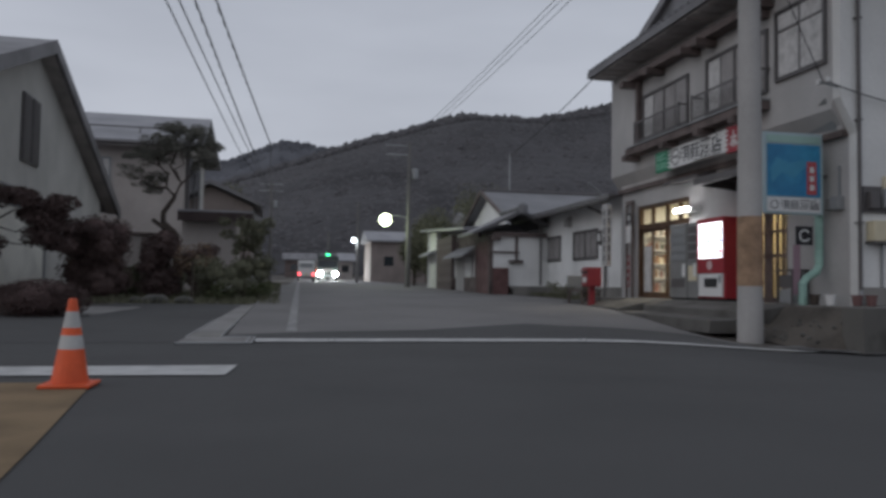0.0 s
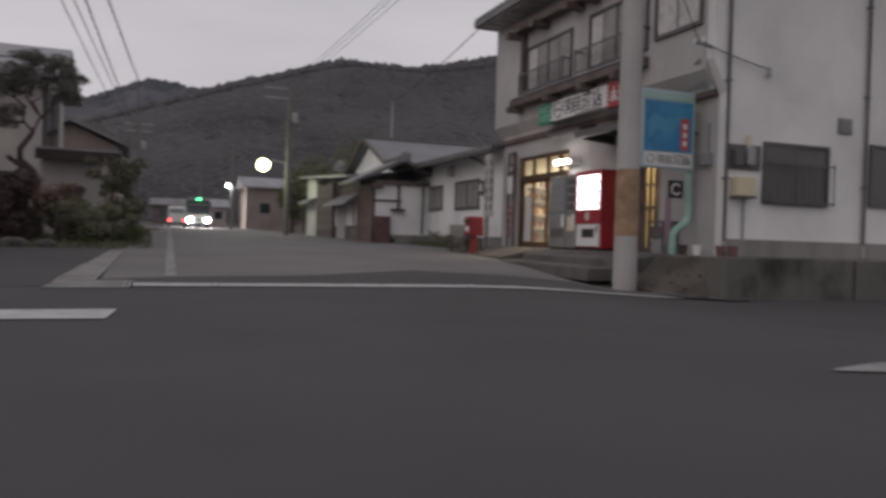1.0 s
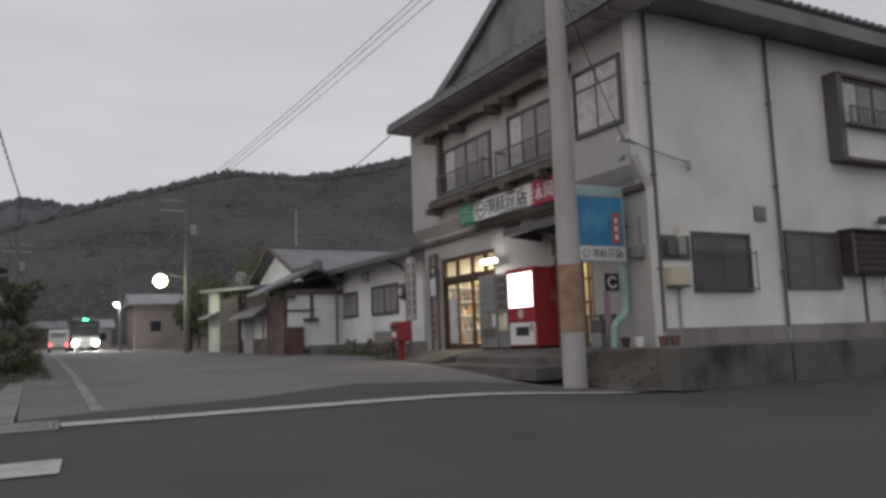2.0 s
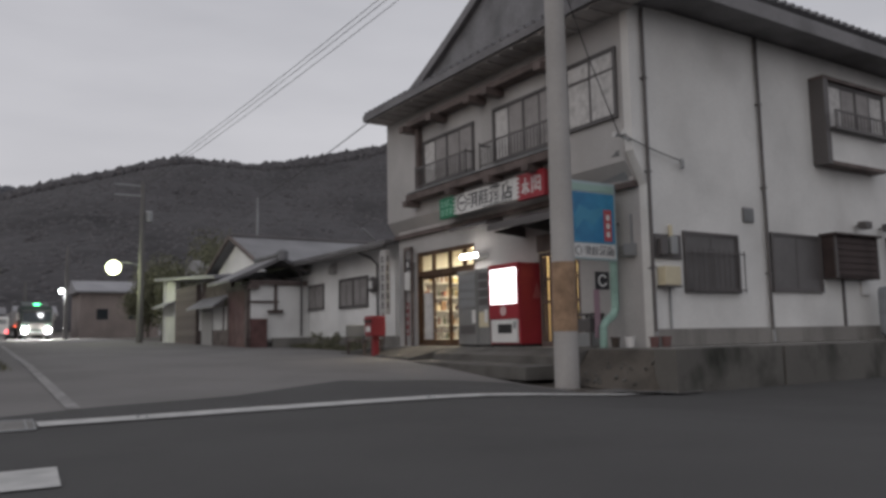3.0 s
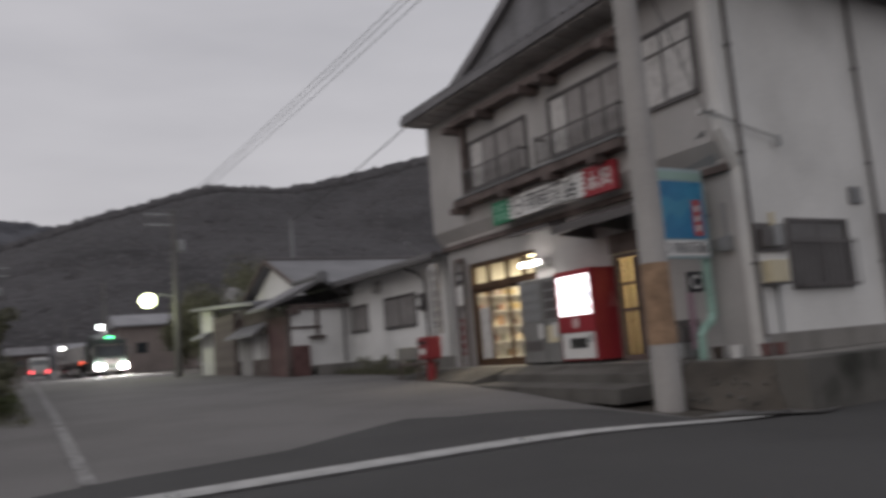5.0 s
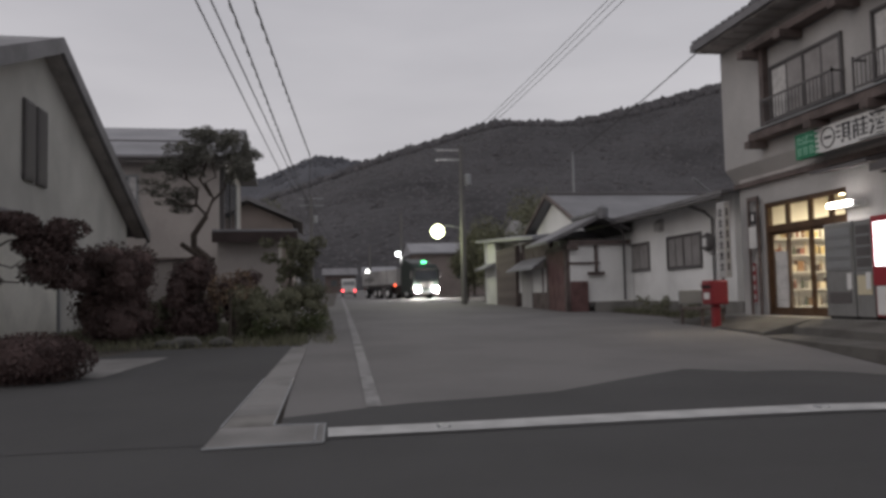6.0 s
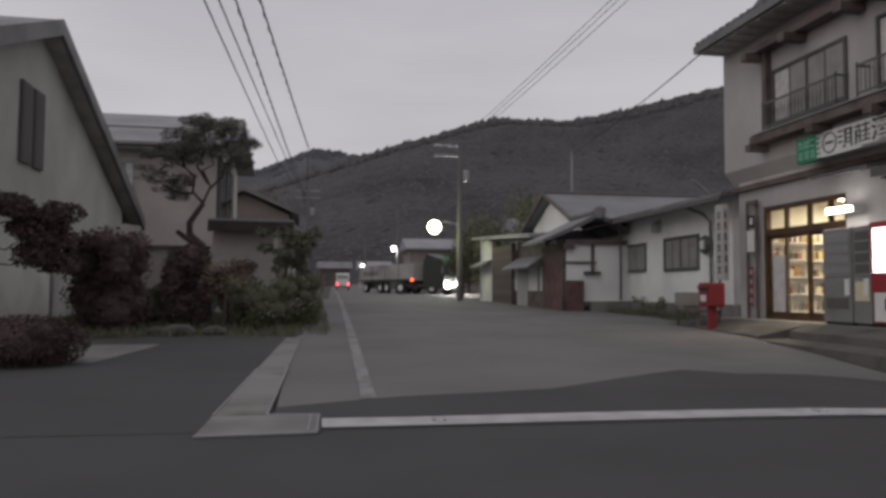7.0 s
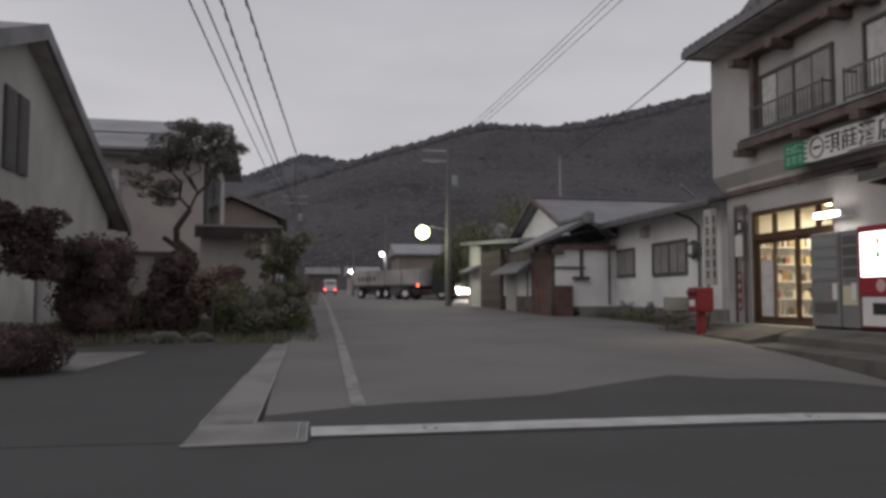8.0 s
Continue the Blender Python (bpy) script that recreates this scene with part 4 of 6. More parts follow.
for x0, x1, z0, z1 in ((15.47, 17.2, 1.95, 2.9), (18.25, 20.9, 1.97, 2.95)):
    cab = thing("shutter_box", "dark brown boarded storm shutter box on the side wall", "shutter box", (0, SY, 0), "shutter boxes")
    part("case", boxes((x0, x1, -0.3, 0, z0, z1)), M_WOOD_B, cab)
    part("hood", boxes((x0 - 0.06, x1 + 0.06, -0.42, 0, z1 + 0.004, z1 + 0.05)), M_WOOD_B, cab)
    board_mesh = mesh_of("board", boxes((x0 + 0.05, x1 - 0.05, -0.33, -0.303, 0, 0.125), bevel=0.006), M_WOOD_B)
    for k in range(6):
        ob = new("board", board_mesh)
        ob.parent, ob.location = cab, (0, 0, z0 + 0.06 + 0.145 * k)
    for x in (x0, x1 - 0.05):
        part("edge_post", boxes((x, x + 0.05, -0.345, -0.3, z0, z1)), M_DARK, cab)
window(shop, SY, 19.12, 20.7, 5.5, 6.33, 2, (0,), "y-", dim=M_CURTAIN_D)
window(shop, SY, 21.92, 23.2, 4.6, 6.36, 2, (0,), "y-", dim=M_CURTAIN_D)
bay = thing("bay_window", "white boxed bay window with dark hood and rail", "window", (0, SY, 0.09))
part("hood", boxes((15.42, 18.16, -0.36, 0, 6.36, 6.44)), M_WOOD, bay)
part("cheek", boxes((15.42, 15.6, -0.36, 0, 4.42, 6.36)), M_DARK, bay, "dark end cheek")
part("apron", boxes((15.6, 17.85, -0.3, 0, 4.5, 5.2)), M_PLASTER, bay, "white plastered apron")
part("base", boxes((15.6, 17.9, -0.34, 0, 4.42, 4.5)), M_WOOD, bay)
window(bay, -0.22, 15.62, 18.1, 5.22, 6.34, 4, (0, 3), "y-", dim=M_CURTAIN_D)
part("sill", boxes((15.6, 18.25, -0.5, -0.22, 5.2, 5.26)), M_DARK, bay)
rail = part("railing", boxes((15.6, 18.25, -0.5, -0.47, 5.6, 5.64), (15.6, 15.63, -0.5, -0.47, 5.26, 5.6), (18.22, 18.25, -0.5, -0.47, 5.26, 5.6), (18.22, 18.25, -0.47, 0, 5.6, 5.64)), M_DARK, bay)
bal = mesh_of("baluster", boxes((-0.008, 0.008, -0.492, -0.478, 5.26, 5.6)), M_DARK)
for k in range(19):
    ob = new("baluster", bal)
    ob.parent, ob.location = rail, (15.7 + 0.135 * k, 0, 0)
meter = thing("meter_cluster", "dark electricity meters on a wall board", "meter box", (0, SY, 0))
part("back_board", boxes((10.05, 10.78, -0.05, 0, 2.2, 2.66)), M_DARK, meter)
part("meter", boxes((10.38, 10.56, -0.17, -0.05, 2.28, 2.62), bevel=0.02), M_STEEL, meter)
part("meter", boxes((10.12, 10.3, -0.16, -0.05, 2.26, 2.56), bevel=0.02), M_DARK, meter)
part("conduit", boxes((10.44, 10.5, -0.1, -0.05, 2.62, 2.84)), M_CREAM, meter)
gas = thing("utility_box", "cream metal utility box on the side wall", "utility box", (0, SY, 0))
part("case", boxes((10.14, 10.56, -0.2, 0, 1.7, 2.05), bevel=0.012), M_CREAM, gas)
part("seam", boxes((10.12, 10.58, -0.21, 0, 1.66, 1.695)), M_DARK, gas)
part("conduit", boxes((10.41, 10.44, -0.05, -0.02, 0.85, 1.66)), M_STEEL, gas)
vent = thing("wall_vent", "dark square vent hood on the wall", "vent", (0, SY, 0))
part("flange", boxes((12.74, 13.09, -0.03, 0, 3.05, 3.36), bevel=0.006), M_DARK, vent)
for k in range(6):
    part("louvre", prism([(-0.03, 3.08 + 0.045 * k), (-0.05, 3.075 + 0.045 * k), (-0.03, 3.11 + 0.045 * k)], "x", 12.76, 13.07), M_STEEL, vent)
for x in (16.95, 18.0):
    fl = thing("flood_lamp", "small dark unlit flood lamp on the wall", "lamp", (x, SY, 3.2), "flood lamps")
    part("arm", boxes((-0.02, 0.02, -0.15, 0, 0, 0.04)), M_DARK, fl)
    part("head", boxes((-0.14, 0.14, -0.32, -0.12, -0.07, 0.1), bevel=0.02), M_DARK, fl)
tank = thing("oil_tank", "tall blue-grey upright heating oil tank with a ribbed drum", "tank", (17.3, 11.0, 0.57))
bm = bmesh.new()
lathe(bm, [(0.2, 0.1), (0.29, 0.12), (0.31, 0.16), (0.31, 0.55), (0.3, 0.57), (0.31, 0.59), (0.31, 1.12), (0.27, 1.2), (0.1, 1.23)], (0, 0, 0), 28)
part("drum", bm, material("blue_grey_enamel", (0.30, 0.32, 0.345), 0.45, 0, 0.2, 14, 50, 0.05), tank, smooth=True)
for a in range(4):
    bm = bmesh.new()
    tube(bm, [(0.22 * math.cos(a * 1.571 + 0.8), 0.22 * math.sin(a * 1.571 + 0.8), 0), (0.22 * math.cos(a * 1.571 + 0.8), 0.22 * math.sin(a * 1.571 + 0.8), 0.115)], 0.025, 6)
    part("leg", bm, M_DARK, tank)
bm = bmesh.new()
lathe(bm, [(0.05, 0), (0.05, 0.06), (0.02, 0.07)], (0.08, 0, 1.22), 10)
part("filler_cap", bm, M_DARK, tank)
ac = thing("air_conditioner", "white outdoor air conditioner unit on brackets", "air conditioner", (20.3, 11.27, 1.3))
part("case", boxes((-0.46, 0.46, -0.16, 0.16, 0, 0.62), bevel=0.015), M_WHITE, ac)
bm = bmesh.new()
for r in (0.08, 0.16, 0.24):
    tube(bm, [(-0.08 + r * math.cos(a), -0.165, 0.31 + r * math.sin(a)) for a in [2 * math.pi * i / 18 for i in range(19)]], 0.008, 4)
part("fan_guard", bm, M_DARK, ac)
for x in (-0.4, 0.36):
    part("bracket", boxes((x, x + 0.04, -0.16, 0.25, -0.05, 0)), M_DARK, ac)
back_door = thing("side_door", "dark brown timber side door beside the air conditioner", "door", (0, SY, 0))
part("leaf", boxes((20.98, 21.8, -0.05, 0, 0.9, 2.6)), M_WOOD_B, back_door)
part("frame", boxes((20.9, 20.98, -0.07, 0, 0.9, 2.68), (21.8, 21.88, -0.07, 0, 0.9, 2.68), (20.98, 21.8, -0.07, 0, 2.6, 2.68)), M_DARK, back_door)
part("door_handle", boxes((21.05, 21.09, -0.1, -0.05, 1.65, 1.78)), M_STEEL, back_door)
pipes = thing("pipe_rack", "dark pipes and fittings under the shutter box", "pipe", (19.35, SY, 0))
for x in (0, 0.12, 0.3):
    bm = bmesh.new()
    tube(bm, [(x, -0.06, 1.96), (x, -0.06, 0.9), (x + 0.06, -0.14, 0.66)], 0.03, 6)
    part("pipe", bm, M_DARK, pipes)
part("box", boxes((-0.06, 0.4, -0.1, 0, 1.35, 1.75), bevel=0.01), M_STEEL, pipes)
conduit = thing("wall_conduit", "thin dark conduit with a white box on the side wall", "conduit", (16.2, SY, 0))
part("pipe", boxes((-0.025, 0.025, -0.05, 0, 0.9, 1.96)), M_DARK, conduit)
part("white_box", boxes((0.72, 1.1, -0.06, 0, 1.6, 1.93), bevel=0.01), M_WHITE, conduit)
ins = thing("wire_bracket", "pale insulator bracket holding the service wire", "bracket", (9.62, 11.62, 4.35))
bm = bmesh.new()
tube(bm, [(0.05, 0.0, 0.05), (-0.35, -0.05, 0.1)], 0.02, 6)
tube(bm, [(-0.28, 0.12, 0.12), (-0.28, -0.22, 0.06)], 0.02, 6)
part("arm", bm, M_STEEL, ins)
for d in (-0.16, 0.08):
    bm = bmesh.new()
    lathe(bm, [(0.02, 0), (0.045, 0.02), (0.03, 0.05), (0.045, 0.08), (0.02, 0.1)], (-0.28, d, 0.08), 10)
    part("insulator", bm, M_WHITE, ins)
ins2 = thing("wire_bracket", "pale insulator bracket holding the service wire", "bracket", (10.85, 11.5, 3.95))
bm = bmesh.new()
lathe(bm, [(0.03, 0), (0.05, 0.03), (0.04, 0.08), (0.05, 0.13), (0.02, 0.2)], (0, -0.06, 0), 10)
part("insulator", bm, M_STEEL, ins2)

# ---- things by the shop's far corner ----
mail = thing("post_box", "red steel post box on a square post", "post box", (8.36, 19.42, gz(19.4) + 0.005))
part("post", boxes((-0.075, 0.075, -0.075, 0.075, 0.0, 0.5), bevel=0.01), M_RED_D, mail)
part("box", boxes((-0.2, 0.2, -0.22, 0.22, 0.5, 1.03), bevel=0.04), M_RED_D, mail, smooth=False)
part("slot", boxes((-0.215, -0.2, -0.2, 0.2, 0.86, 0.91)), M_BLACK, mail)
part("hood", boxes((-0.24, 0.0, -0.2, 0.2, 0.92, 0.95), bevel=0.008), M_RED_D, mail)
part("notice", boxes((-0.206, -0.2, -0.12, 0.12, 0.62, 0.76)), M_WHITE, mail)
bench = thing("bench", "dark weathered slatted bench beside the post box", "bench", (8.52, 20.35, gz(20.35)))
for k in range(4):
    part("seat_slat", boxes((-0.3, 0.3, -0.55 + 0.28 * k, -0.33 + 0.28 * k, 0.36, 0.4)), M_WOOD, bench)
for x, y in ((-0.27, -0.5), (0.23, -0.5), (-0.27, 0.46), (0.23, 0.46)):
    part("leg", boxes((x, x + 0.05, y, y + 0.05, 0, 0.36)), M_WOOD, bench)
part("backrest", boxes((-0.3, 0.3, 0.5, 0.54, 0.48, 0.8), bevel=0.01), M_STEEL, bench)
for x in (-0.27, 0.23):
    part("back_post", boxes((x, x + 0.05, 0.542, 0.58, 0.3, 0.8)), M_DARK, bench)
banner = thing("vertical_sign", "tall white upright sign with dark lettering bars", "sign", (9.35, 20.75, 0.5))
part("case", boxes((-0.05, 0.1, -0.17, 0.17, 0.95, 2.75), bevel=0.01), M_PLASTER_G, banner)
part("pole", boxes((0.0, 0.05, 0.1, 0.15, 0, 0.95)), M_DARK, banner)
for k in range(6):
    z = 1.12 + 0.26 * k
    part("lettering_bar", boxes((-0.056, -0.05, -0.08, 0.08, z, z + 0.03), (-0.056, -0.05, -0.08, 0.08, z + 0.1, z + 0.13), (-0.056, -0.05, -0.02, 0.02, z, z + 0.18)), M_INK, banner)
    part("lettering_bar", boxes((0.0, 0.04, -0.176, -0.17, z, z + 0.17)), M_INK, banner)
rack = thing("notice_rack", "dark timber notice rack with posters", "notice board", (9.9, 20.35, 0.56))
part("frame", boxes((-0.05, 0.0, -0.28, -0.22, 0, 2.75), (-0.05, 0.0, 0.1, 0.16, 0, 2.75), (-0.05, 0.0, -0.22, 0.1, 2.65, 2.75)), M_WOOD, rack)
part("poster", boxes((-0.065, -0.052, -0.2, 0.1, 1.55, 2.05)), M_WHITE, rack, "pale poster")
part("poster", boxes((-0.065, -0.052, -0.2, 0.02, 2.12, 2.4)), M_INK, rack, "black notice with a white mark")
part("poster_mark", boxes((-0.07, -0.065, -0.14, -0.05, 2.18, 2.34)), M_WHITE, rack)
part("banner", boxes((-0.075, -0.055, -0.14, -0.02, 0.3, 1.2)), M_RED_D, rack, "narrow red and white banner")
for k in range(4):
    part("banner_mark", boxes((-0.08, -0.075, -0.12, -0.04, 0.36 + 0.22 * k, 0.48 + 0.22 * k)), M_PLASTER_G, rack)
# dark wall fitting of unknown use, its round case and pale face assumed
mirror = thing("wall_fitting", "dark round wall fitting with a pale face", "wall fitting", (10.42, 23.4, 2.47))
bm = bmesh.new()
lathe(bm, [(0.25, 0), (0.27, 0.05), (0.22, 0.14)], (0, 0, 0), 18)
bmesh.ops.rotate(bm, verts=bm.verts, matrix=Matrix.Rotation(radians(-90), 3, "Y"))
part("case", bm, M_DARK, mirror)
part("face", boxes((-0.155, -0.141, -0.1, 0.1, -0.12, 0.12)), M_WHITE, mirror)

# ---- long white annex, gate and street shed ----
annex = thing("annex_house", "low white plastered house with a grey sheet roof", "house", (0, 0, 0))
AX = 10.5
part("wall", boxes((AX, AX + 0.2, 22.2, 31.6, 0.85, 3.75), (AX + 0.2, 18.0, 22.0, 22.2, 0.85, 3.9)), M_PLASTER_W, annex)
part("wall", boxes((9.55, 9.75, 31.6, 34.0, 0.85, 3.7), (9.75, 10.7, 31.6, 31.8, 0.85, 3.7)), M_PLASTER_W, annex)
part("footing", boxes((AX - 0.03, AX + 0.25, 21.9, 31.6, 0.3, 0.85), (9.5, 9.8, 31.6, 34.0, 0.3, 0.85)), M_CONC, annex)
window(annex, AX, 27.45, 28.95, 1.83, 2.78, 2, (), dim=M_CURTAIN_D)
window(annex, AX, 23.95, 26.12, 1.8, 2.82, 4, (), dim=M_CURTAIN_D)
part("roof", prism([(9.72, 3.56), (9.72, 3.66), (13.4, 3.98), (17.0, 3.7), (17.0, 3.5), (10.4, 3.68)], "y", 21.4, 31.4), M_ROOF_D, annex, "dark sheet roof along the street")
part("main_roof", prism([(31.7, 3.87), (31.7, 3.99), (35.2, 5.36), (38.7, 3.99), (38.7, 3.87), (35.2, 5.2)], "x", 9.42, 18.0), material("aged_sheet_roof", (0.2, 0.2, 0.21), 0.55, 0, 0.2, 4, 40, 0.05), annex, "pale grey sheet roof")
part("gable_wall", prism([(32.3, 3.5), (32.3, 4.0), (35.2, 5.15), (38.1, 4.0), (38.1, 3.5)], "x", 9.77, 9.92), M_PLASTER_W, annex, "white gable")
bm = bmesh.new()
for a, b in (((9.37, 31.6, 3.9), (9.37, 35.2, 5.31)), ((9.37, 35.2, 5.31), (9.37, 38.8, 3.9))):
    tube(bm, [a, b], 0.09, 4)
part("bargeboard", bm, M_WOOD, annex)
bm = bmesh.new()
tube(bm, [(9.34, 35.2, 5.38), (18.0, 35.2, 5.38)], 0.09, 6)
part("ridge_cap", bm, M_DARK, annex)
bm = bmesh.new()
tube(bm, [(9.72, 21.4, 3.48), (9.72, 31.4, 3.48)], 0.05, 6)
part("gutter", bm, M_DARK, annex)
bm = bmesh.new()
tube(bm, [(9.75, 28.75, 3.45), (10.05, 28.75, 3.3), (10.15, 28.78, 3.1), (10.15, 28.78, 0.9)], 0.04, 6)
part("downpipe", bm, M_DARK, annex)
bm = bmesh.new()
tube(bm, [(9.75, 23.2, 3.45), (10.2, 23.2, 3.3), (10.42, 23.2, 3.1), (10.42, 23.2, 0.9)], 0.04, 6)
part("downpipe", bm, M_DARK, annex)
bm = bmesh.new()
tube(bm, [(11.6, 38, 3.5), (11.6, 38, 7.7)], 0.045, 6)
single("antenna_mast", bm, M_STEEL, "thin grey mast behind the white house", "mast")

part("vent_hood", prism([(10.5, 3.05), (10.34, 3.05), (10.34, 3.3), (10.5, 3.44)], "y", 26.35, 26.75), M_PLASTER_G, annex, "pale vent hood under the eave")
bm = bmesh.new()
tube(bm, [(9.45, 22.3, 4.07), (9.95, 22.3, 3.68)], 0.035, 6)
part("brace", bm, M_STEEL, annex, "pale slanting brace at the roof's end")

gate = thing("timber_gate", "dark timber roofed gate with white plaster panels", "gate", (0, 0, 0))
part("roof", prism([(7.35, 2.82), (7.35, 2.92), (8.2, 3.3), (9.3, 3.85), (10.4, 3.3), (10.4, 3.2), (9.3, 3.7), (8.2, 3.15)], "y", 28.6, 31.3), M_ROOF_D, gate, "grey tiled gate roof")
bm = bmesh.new()
tube(bm, [(9.3, 28.4, 3.92), (9.3, 31.4, 3.92)], 0.12, 8)
part("ridge_tile", bm, M_TILE, gate)
bm = bmesh.new()
lathe(bm, [(0.18, -0.1), (0.2, 0), (0.2, 0.25), (0.1, 0.34)], (9.3, 28.45, 3.75), 10)
part("ridge_end", bm, M_TILE, gate)
for y in (29.0, 31.1):
    part("post", boxes((8.1, 8.24, y - 0.11, y + 0.11, gz(y) - 0.05, 2.75)), M_WOOD, gate)
part("beam", boxes((8.1, 8.5, 28.7, 31.25, 2.62, 2.8)), M_WOOD, gate)
part("brown_wall", boxes((8.25, 8.4, 31.26, 35.28, 2.45, 3.25)), M_WOOD, gate)
part("beam", boxes((8.2, 10.4, 28.78, 28.95, 2.78, 2.95)), M_WOOD, gate)
part("brown_wall", boxes((8.12, 8.22, 29.11, 30.99, gz(30) - 0.05, 2.62)), M_WOOD_R, gate, "red-brown boarded wall")
part("brown_wall", boxes((8.22, 8.83, 28.76, 28.82, gz(29) - 0.05, 1.55)), M_WOOD_R, gate)
part("rail", boxes((8.24, 9.3, 28.84, 28.88, 2.12, 2.2)), M_WOOD, gate)
part("thin_post", boxes((9.12, 9.22, 28.8, 28.88, 1.87, 2.77)), M_WOOD, gate)
part("sill", boxes((8.86, 9.42, 28.72, 28.88, 1.75, 1.86)), M_WOOD, gate)
part("white_wall", boxes((8.24, 10.49, 28.885, 28.95, 0.85, 2.95)), M_PLASTER_W, gate, "white plaster wall beside the gate")
part("footing", boxes((9.09, 10.46, 28.84, 28.96, 0.4, 0.845)), M_CONC, gate)
part("white_door", boxes((8.12, 8.18, 33.3, 34.85, gz(34) - 0.05, 2.05)), M_PLASTER_G, gate, "pale gate door")
part("plaster_panel", boxes((8.16, 8.22, 31.21, 33.3, 1.2, 2.1)), M_PLASTER, gate)
part("brown_wall", boxes((8.14, 8.23, 31.21, 33.3, gz(32) - 0.05, 1.2)), M_WOOD, gate)
part("plaster_panel", boxes((8.14, 8.2, 34.95, 35.5, 1.2, 2.1)), M_PLASTER, gate)
part("mullion", boxes((8.12, 8.16, 31.75, 31.85, 1.2, 2.1)), M_WOOD, gate)
part("pent_roof", prism([(7.55, 2.05), (7.55, 2.12), (8.3, 2.6), (8.3, 2.5)], "y", 31.2, 35.2), M_METAL_ROOF, gate, "small pale pent roof")
street_shed = thing("street_shed", "boarded street shed with a pale plastered end", "shed", (0, 0, 0))
part("dark_wall", boxes((8.02, 8.2, 35.3, 38.95, gz(37) - 0.1, 3.2)), M_WOOD, street_shed, "dark boarded wall")
part("pale_wall", boxes((8.0, 8.2, 38.96, 41.4, gz(39) - 0.1, 3.25)), M_PLASTER, street_shed, "pale plastered end wall")
part("wall", boxes((8.2, 11.0, 41.2, 41.4, 0.5, 3.25)), M_PLASTER_C, street_shed)
part("roof", prism([(7.65, 3.18), (7.65, 3.3), (9.6, 3.5), (11.4, 3.35), (11.4, 3.2)], "y", 31.4, 41.9), M_METAL_ROOF, street_shed, "pale grey sheet roof")
for ob in [o for o in street_shed.children if o.name.startswith(("roof", "pale_wall"))]:
    for v in ob.data.vertices:
        if v.co.y > 38 and v.co.z > 2.5:
            v.co.z += 0.1 * (v.co.y - 36)
part("pent_roof", prism([(7.5, 2.35), (7.5, 2.43), (8.0, 2.66), (8.0, 2.56)], "y", 39.0, 41.5), M_METAL_ROOF, street_shed)
board_mesh = mesh_of("board", boxes((7.995, 8.02, -0.1, 0.1, 0.62, 3.19)), M_WOOD)
for k in range(17):
    ob = new("board", board_mesh)
    ob.parent, ob.location = street_shed, (0, 35.41 + 0.213 * k, 0)

# ---- houses on the garden side ----
house = thing("gable_house", "grey rendered house with a broad sheet-roofed gable", "house", (0, 0, 0))
G = [(15.0, 4.45), (22.4, 7.3), (32.2, 3.6)]
part("wall", prism([(16.2, 0.2), (16.2, 4.6), (22.4, 7.0), (30.8, 3.75), (30.8, 0.2)], "x", -6.0, -6.2), M_PLASTER_H, house, "grey-beige rendered gable wall")
part("wall", boxes((-14, -6.2, 16.2, 16.4, 0.2, 4.7), (-14, -6.2, 30.6, 30.8, 0.2, 3.7)), M_PLASTER_C, house)
part("roof", prism([(15.0, 4.25), (15.0, 4.45), (22.4, 7.32), (32.2, 3.66), (32.2, 3.46), (22.4, 7.0)], "x", -15, -5.55), M_ROOF_D, house, "dark sheet roof")
bm = bmesh.new()
for a, b in zip(G, G[1:]):
    v = [bm.verts.new((x, p[0], p[1] + h)) for p in (a, b) for x in (-5.62, -5.52) for h in (-0.34, 0.03)]
    for q in ((0, 1, 3, 2), (4, 6, 7, 5), (0, 4, 5, 1), (2, 3, 7, 6), (1, 5, 7, 3), (0, 2, 6, 4)):
        bm.faces.new([v[i] for i in q])
bmesh.ops.recalc_face_normals(bm, faces=bm.faces)
part("bargeboard", bm, M_ROOF_D, house, "dark bargeboard")
part("soffit", prism([(15.1, 4.2), (22.4, 6.98), (32.1, 3.44), (32.1, 3.4), (22.4, 6.94), (15.1, 4.16)], "x", -6.0, -5.62), M_SOFFIT, house)
for y in (21.2, 22.0):
    sh = part("shutter", boxes((-5.99, -5.93, y, y + 0.65, 3.85, 5.6), bevel=0.008), M_DARK, house, "dark louvred shutter")
    lou = mesh_of("louvre", boxes((-5.93, -5.915, 0.06, 0.59, 0.0, 0.05)), M_DARK)
    for k in range(20):
        ob = new("louvre", lou)
        ob.parent, ob.location = sh, (0, y, 3.93 + 0.082 * k)
part("garage_door", boxes((-5.99, -5.94, 18.6, 23.4, 0.35, 2.6), bevel=0.01), material("pale_shutter", (0.74, 0.73, 0.66), 0.6, 0, 0.15, 10, 60, 0.1), house, "pale garage shutter")
part("door_frame", boxes((-5.99, -5.9, 23.42, 23.56, 0.3, 2.75), (-5.99, -5.9, 18.5, 23.42, 2.62, 2.75)), M_STEEL, house)
part("lean_to_roof", prism([(-5.98, 3.05), (-5.98, 3.12), (-5.62, 2.98), (-5.62, 2.93)], "y", 15.5, 21.2), M_ROOF_D, house)
bm = bmesh.new()
tube(bm, [(-5.6, 32.2, 3.3), (-5.75, 32.0, 3.0), (-6.0, 31.0, 2.7), (-6.0, 30.9, 0.5)], 0.04, 6)
part("downpipe", bm, M_DARK, house)

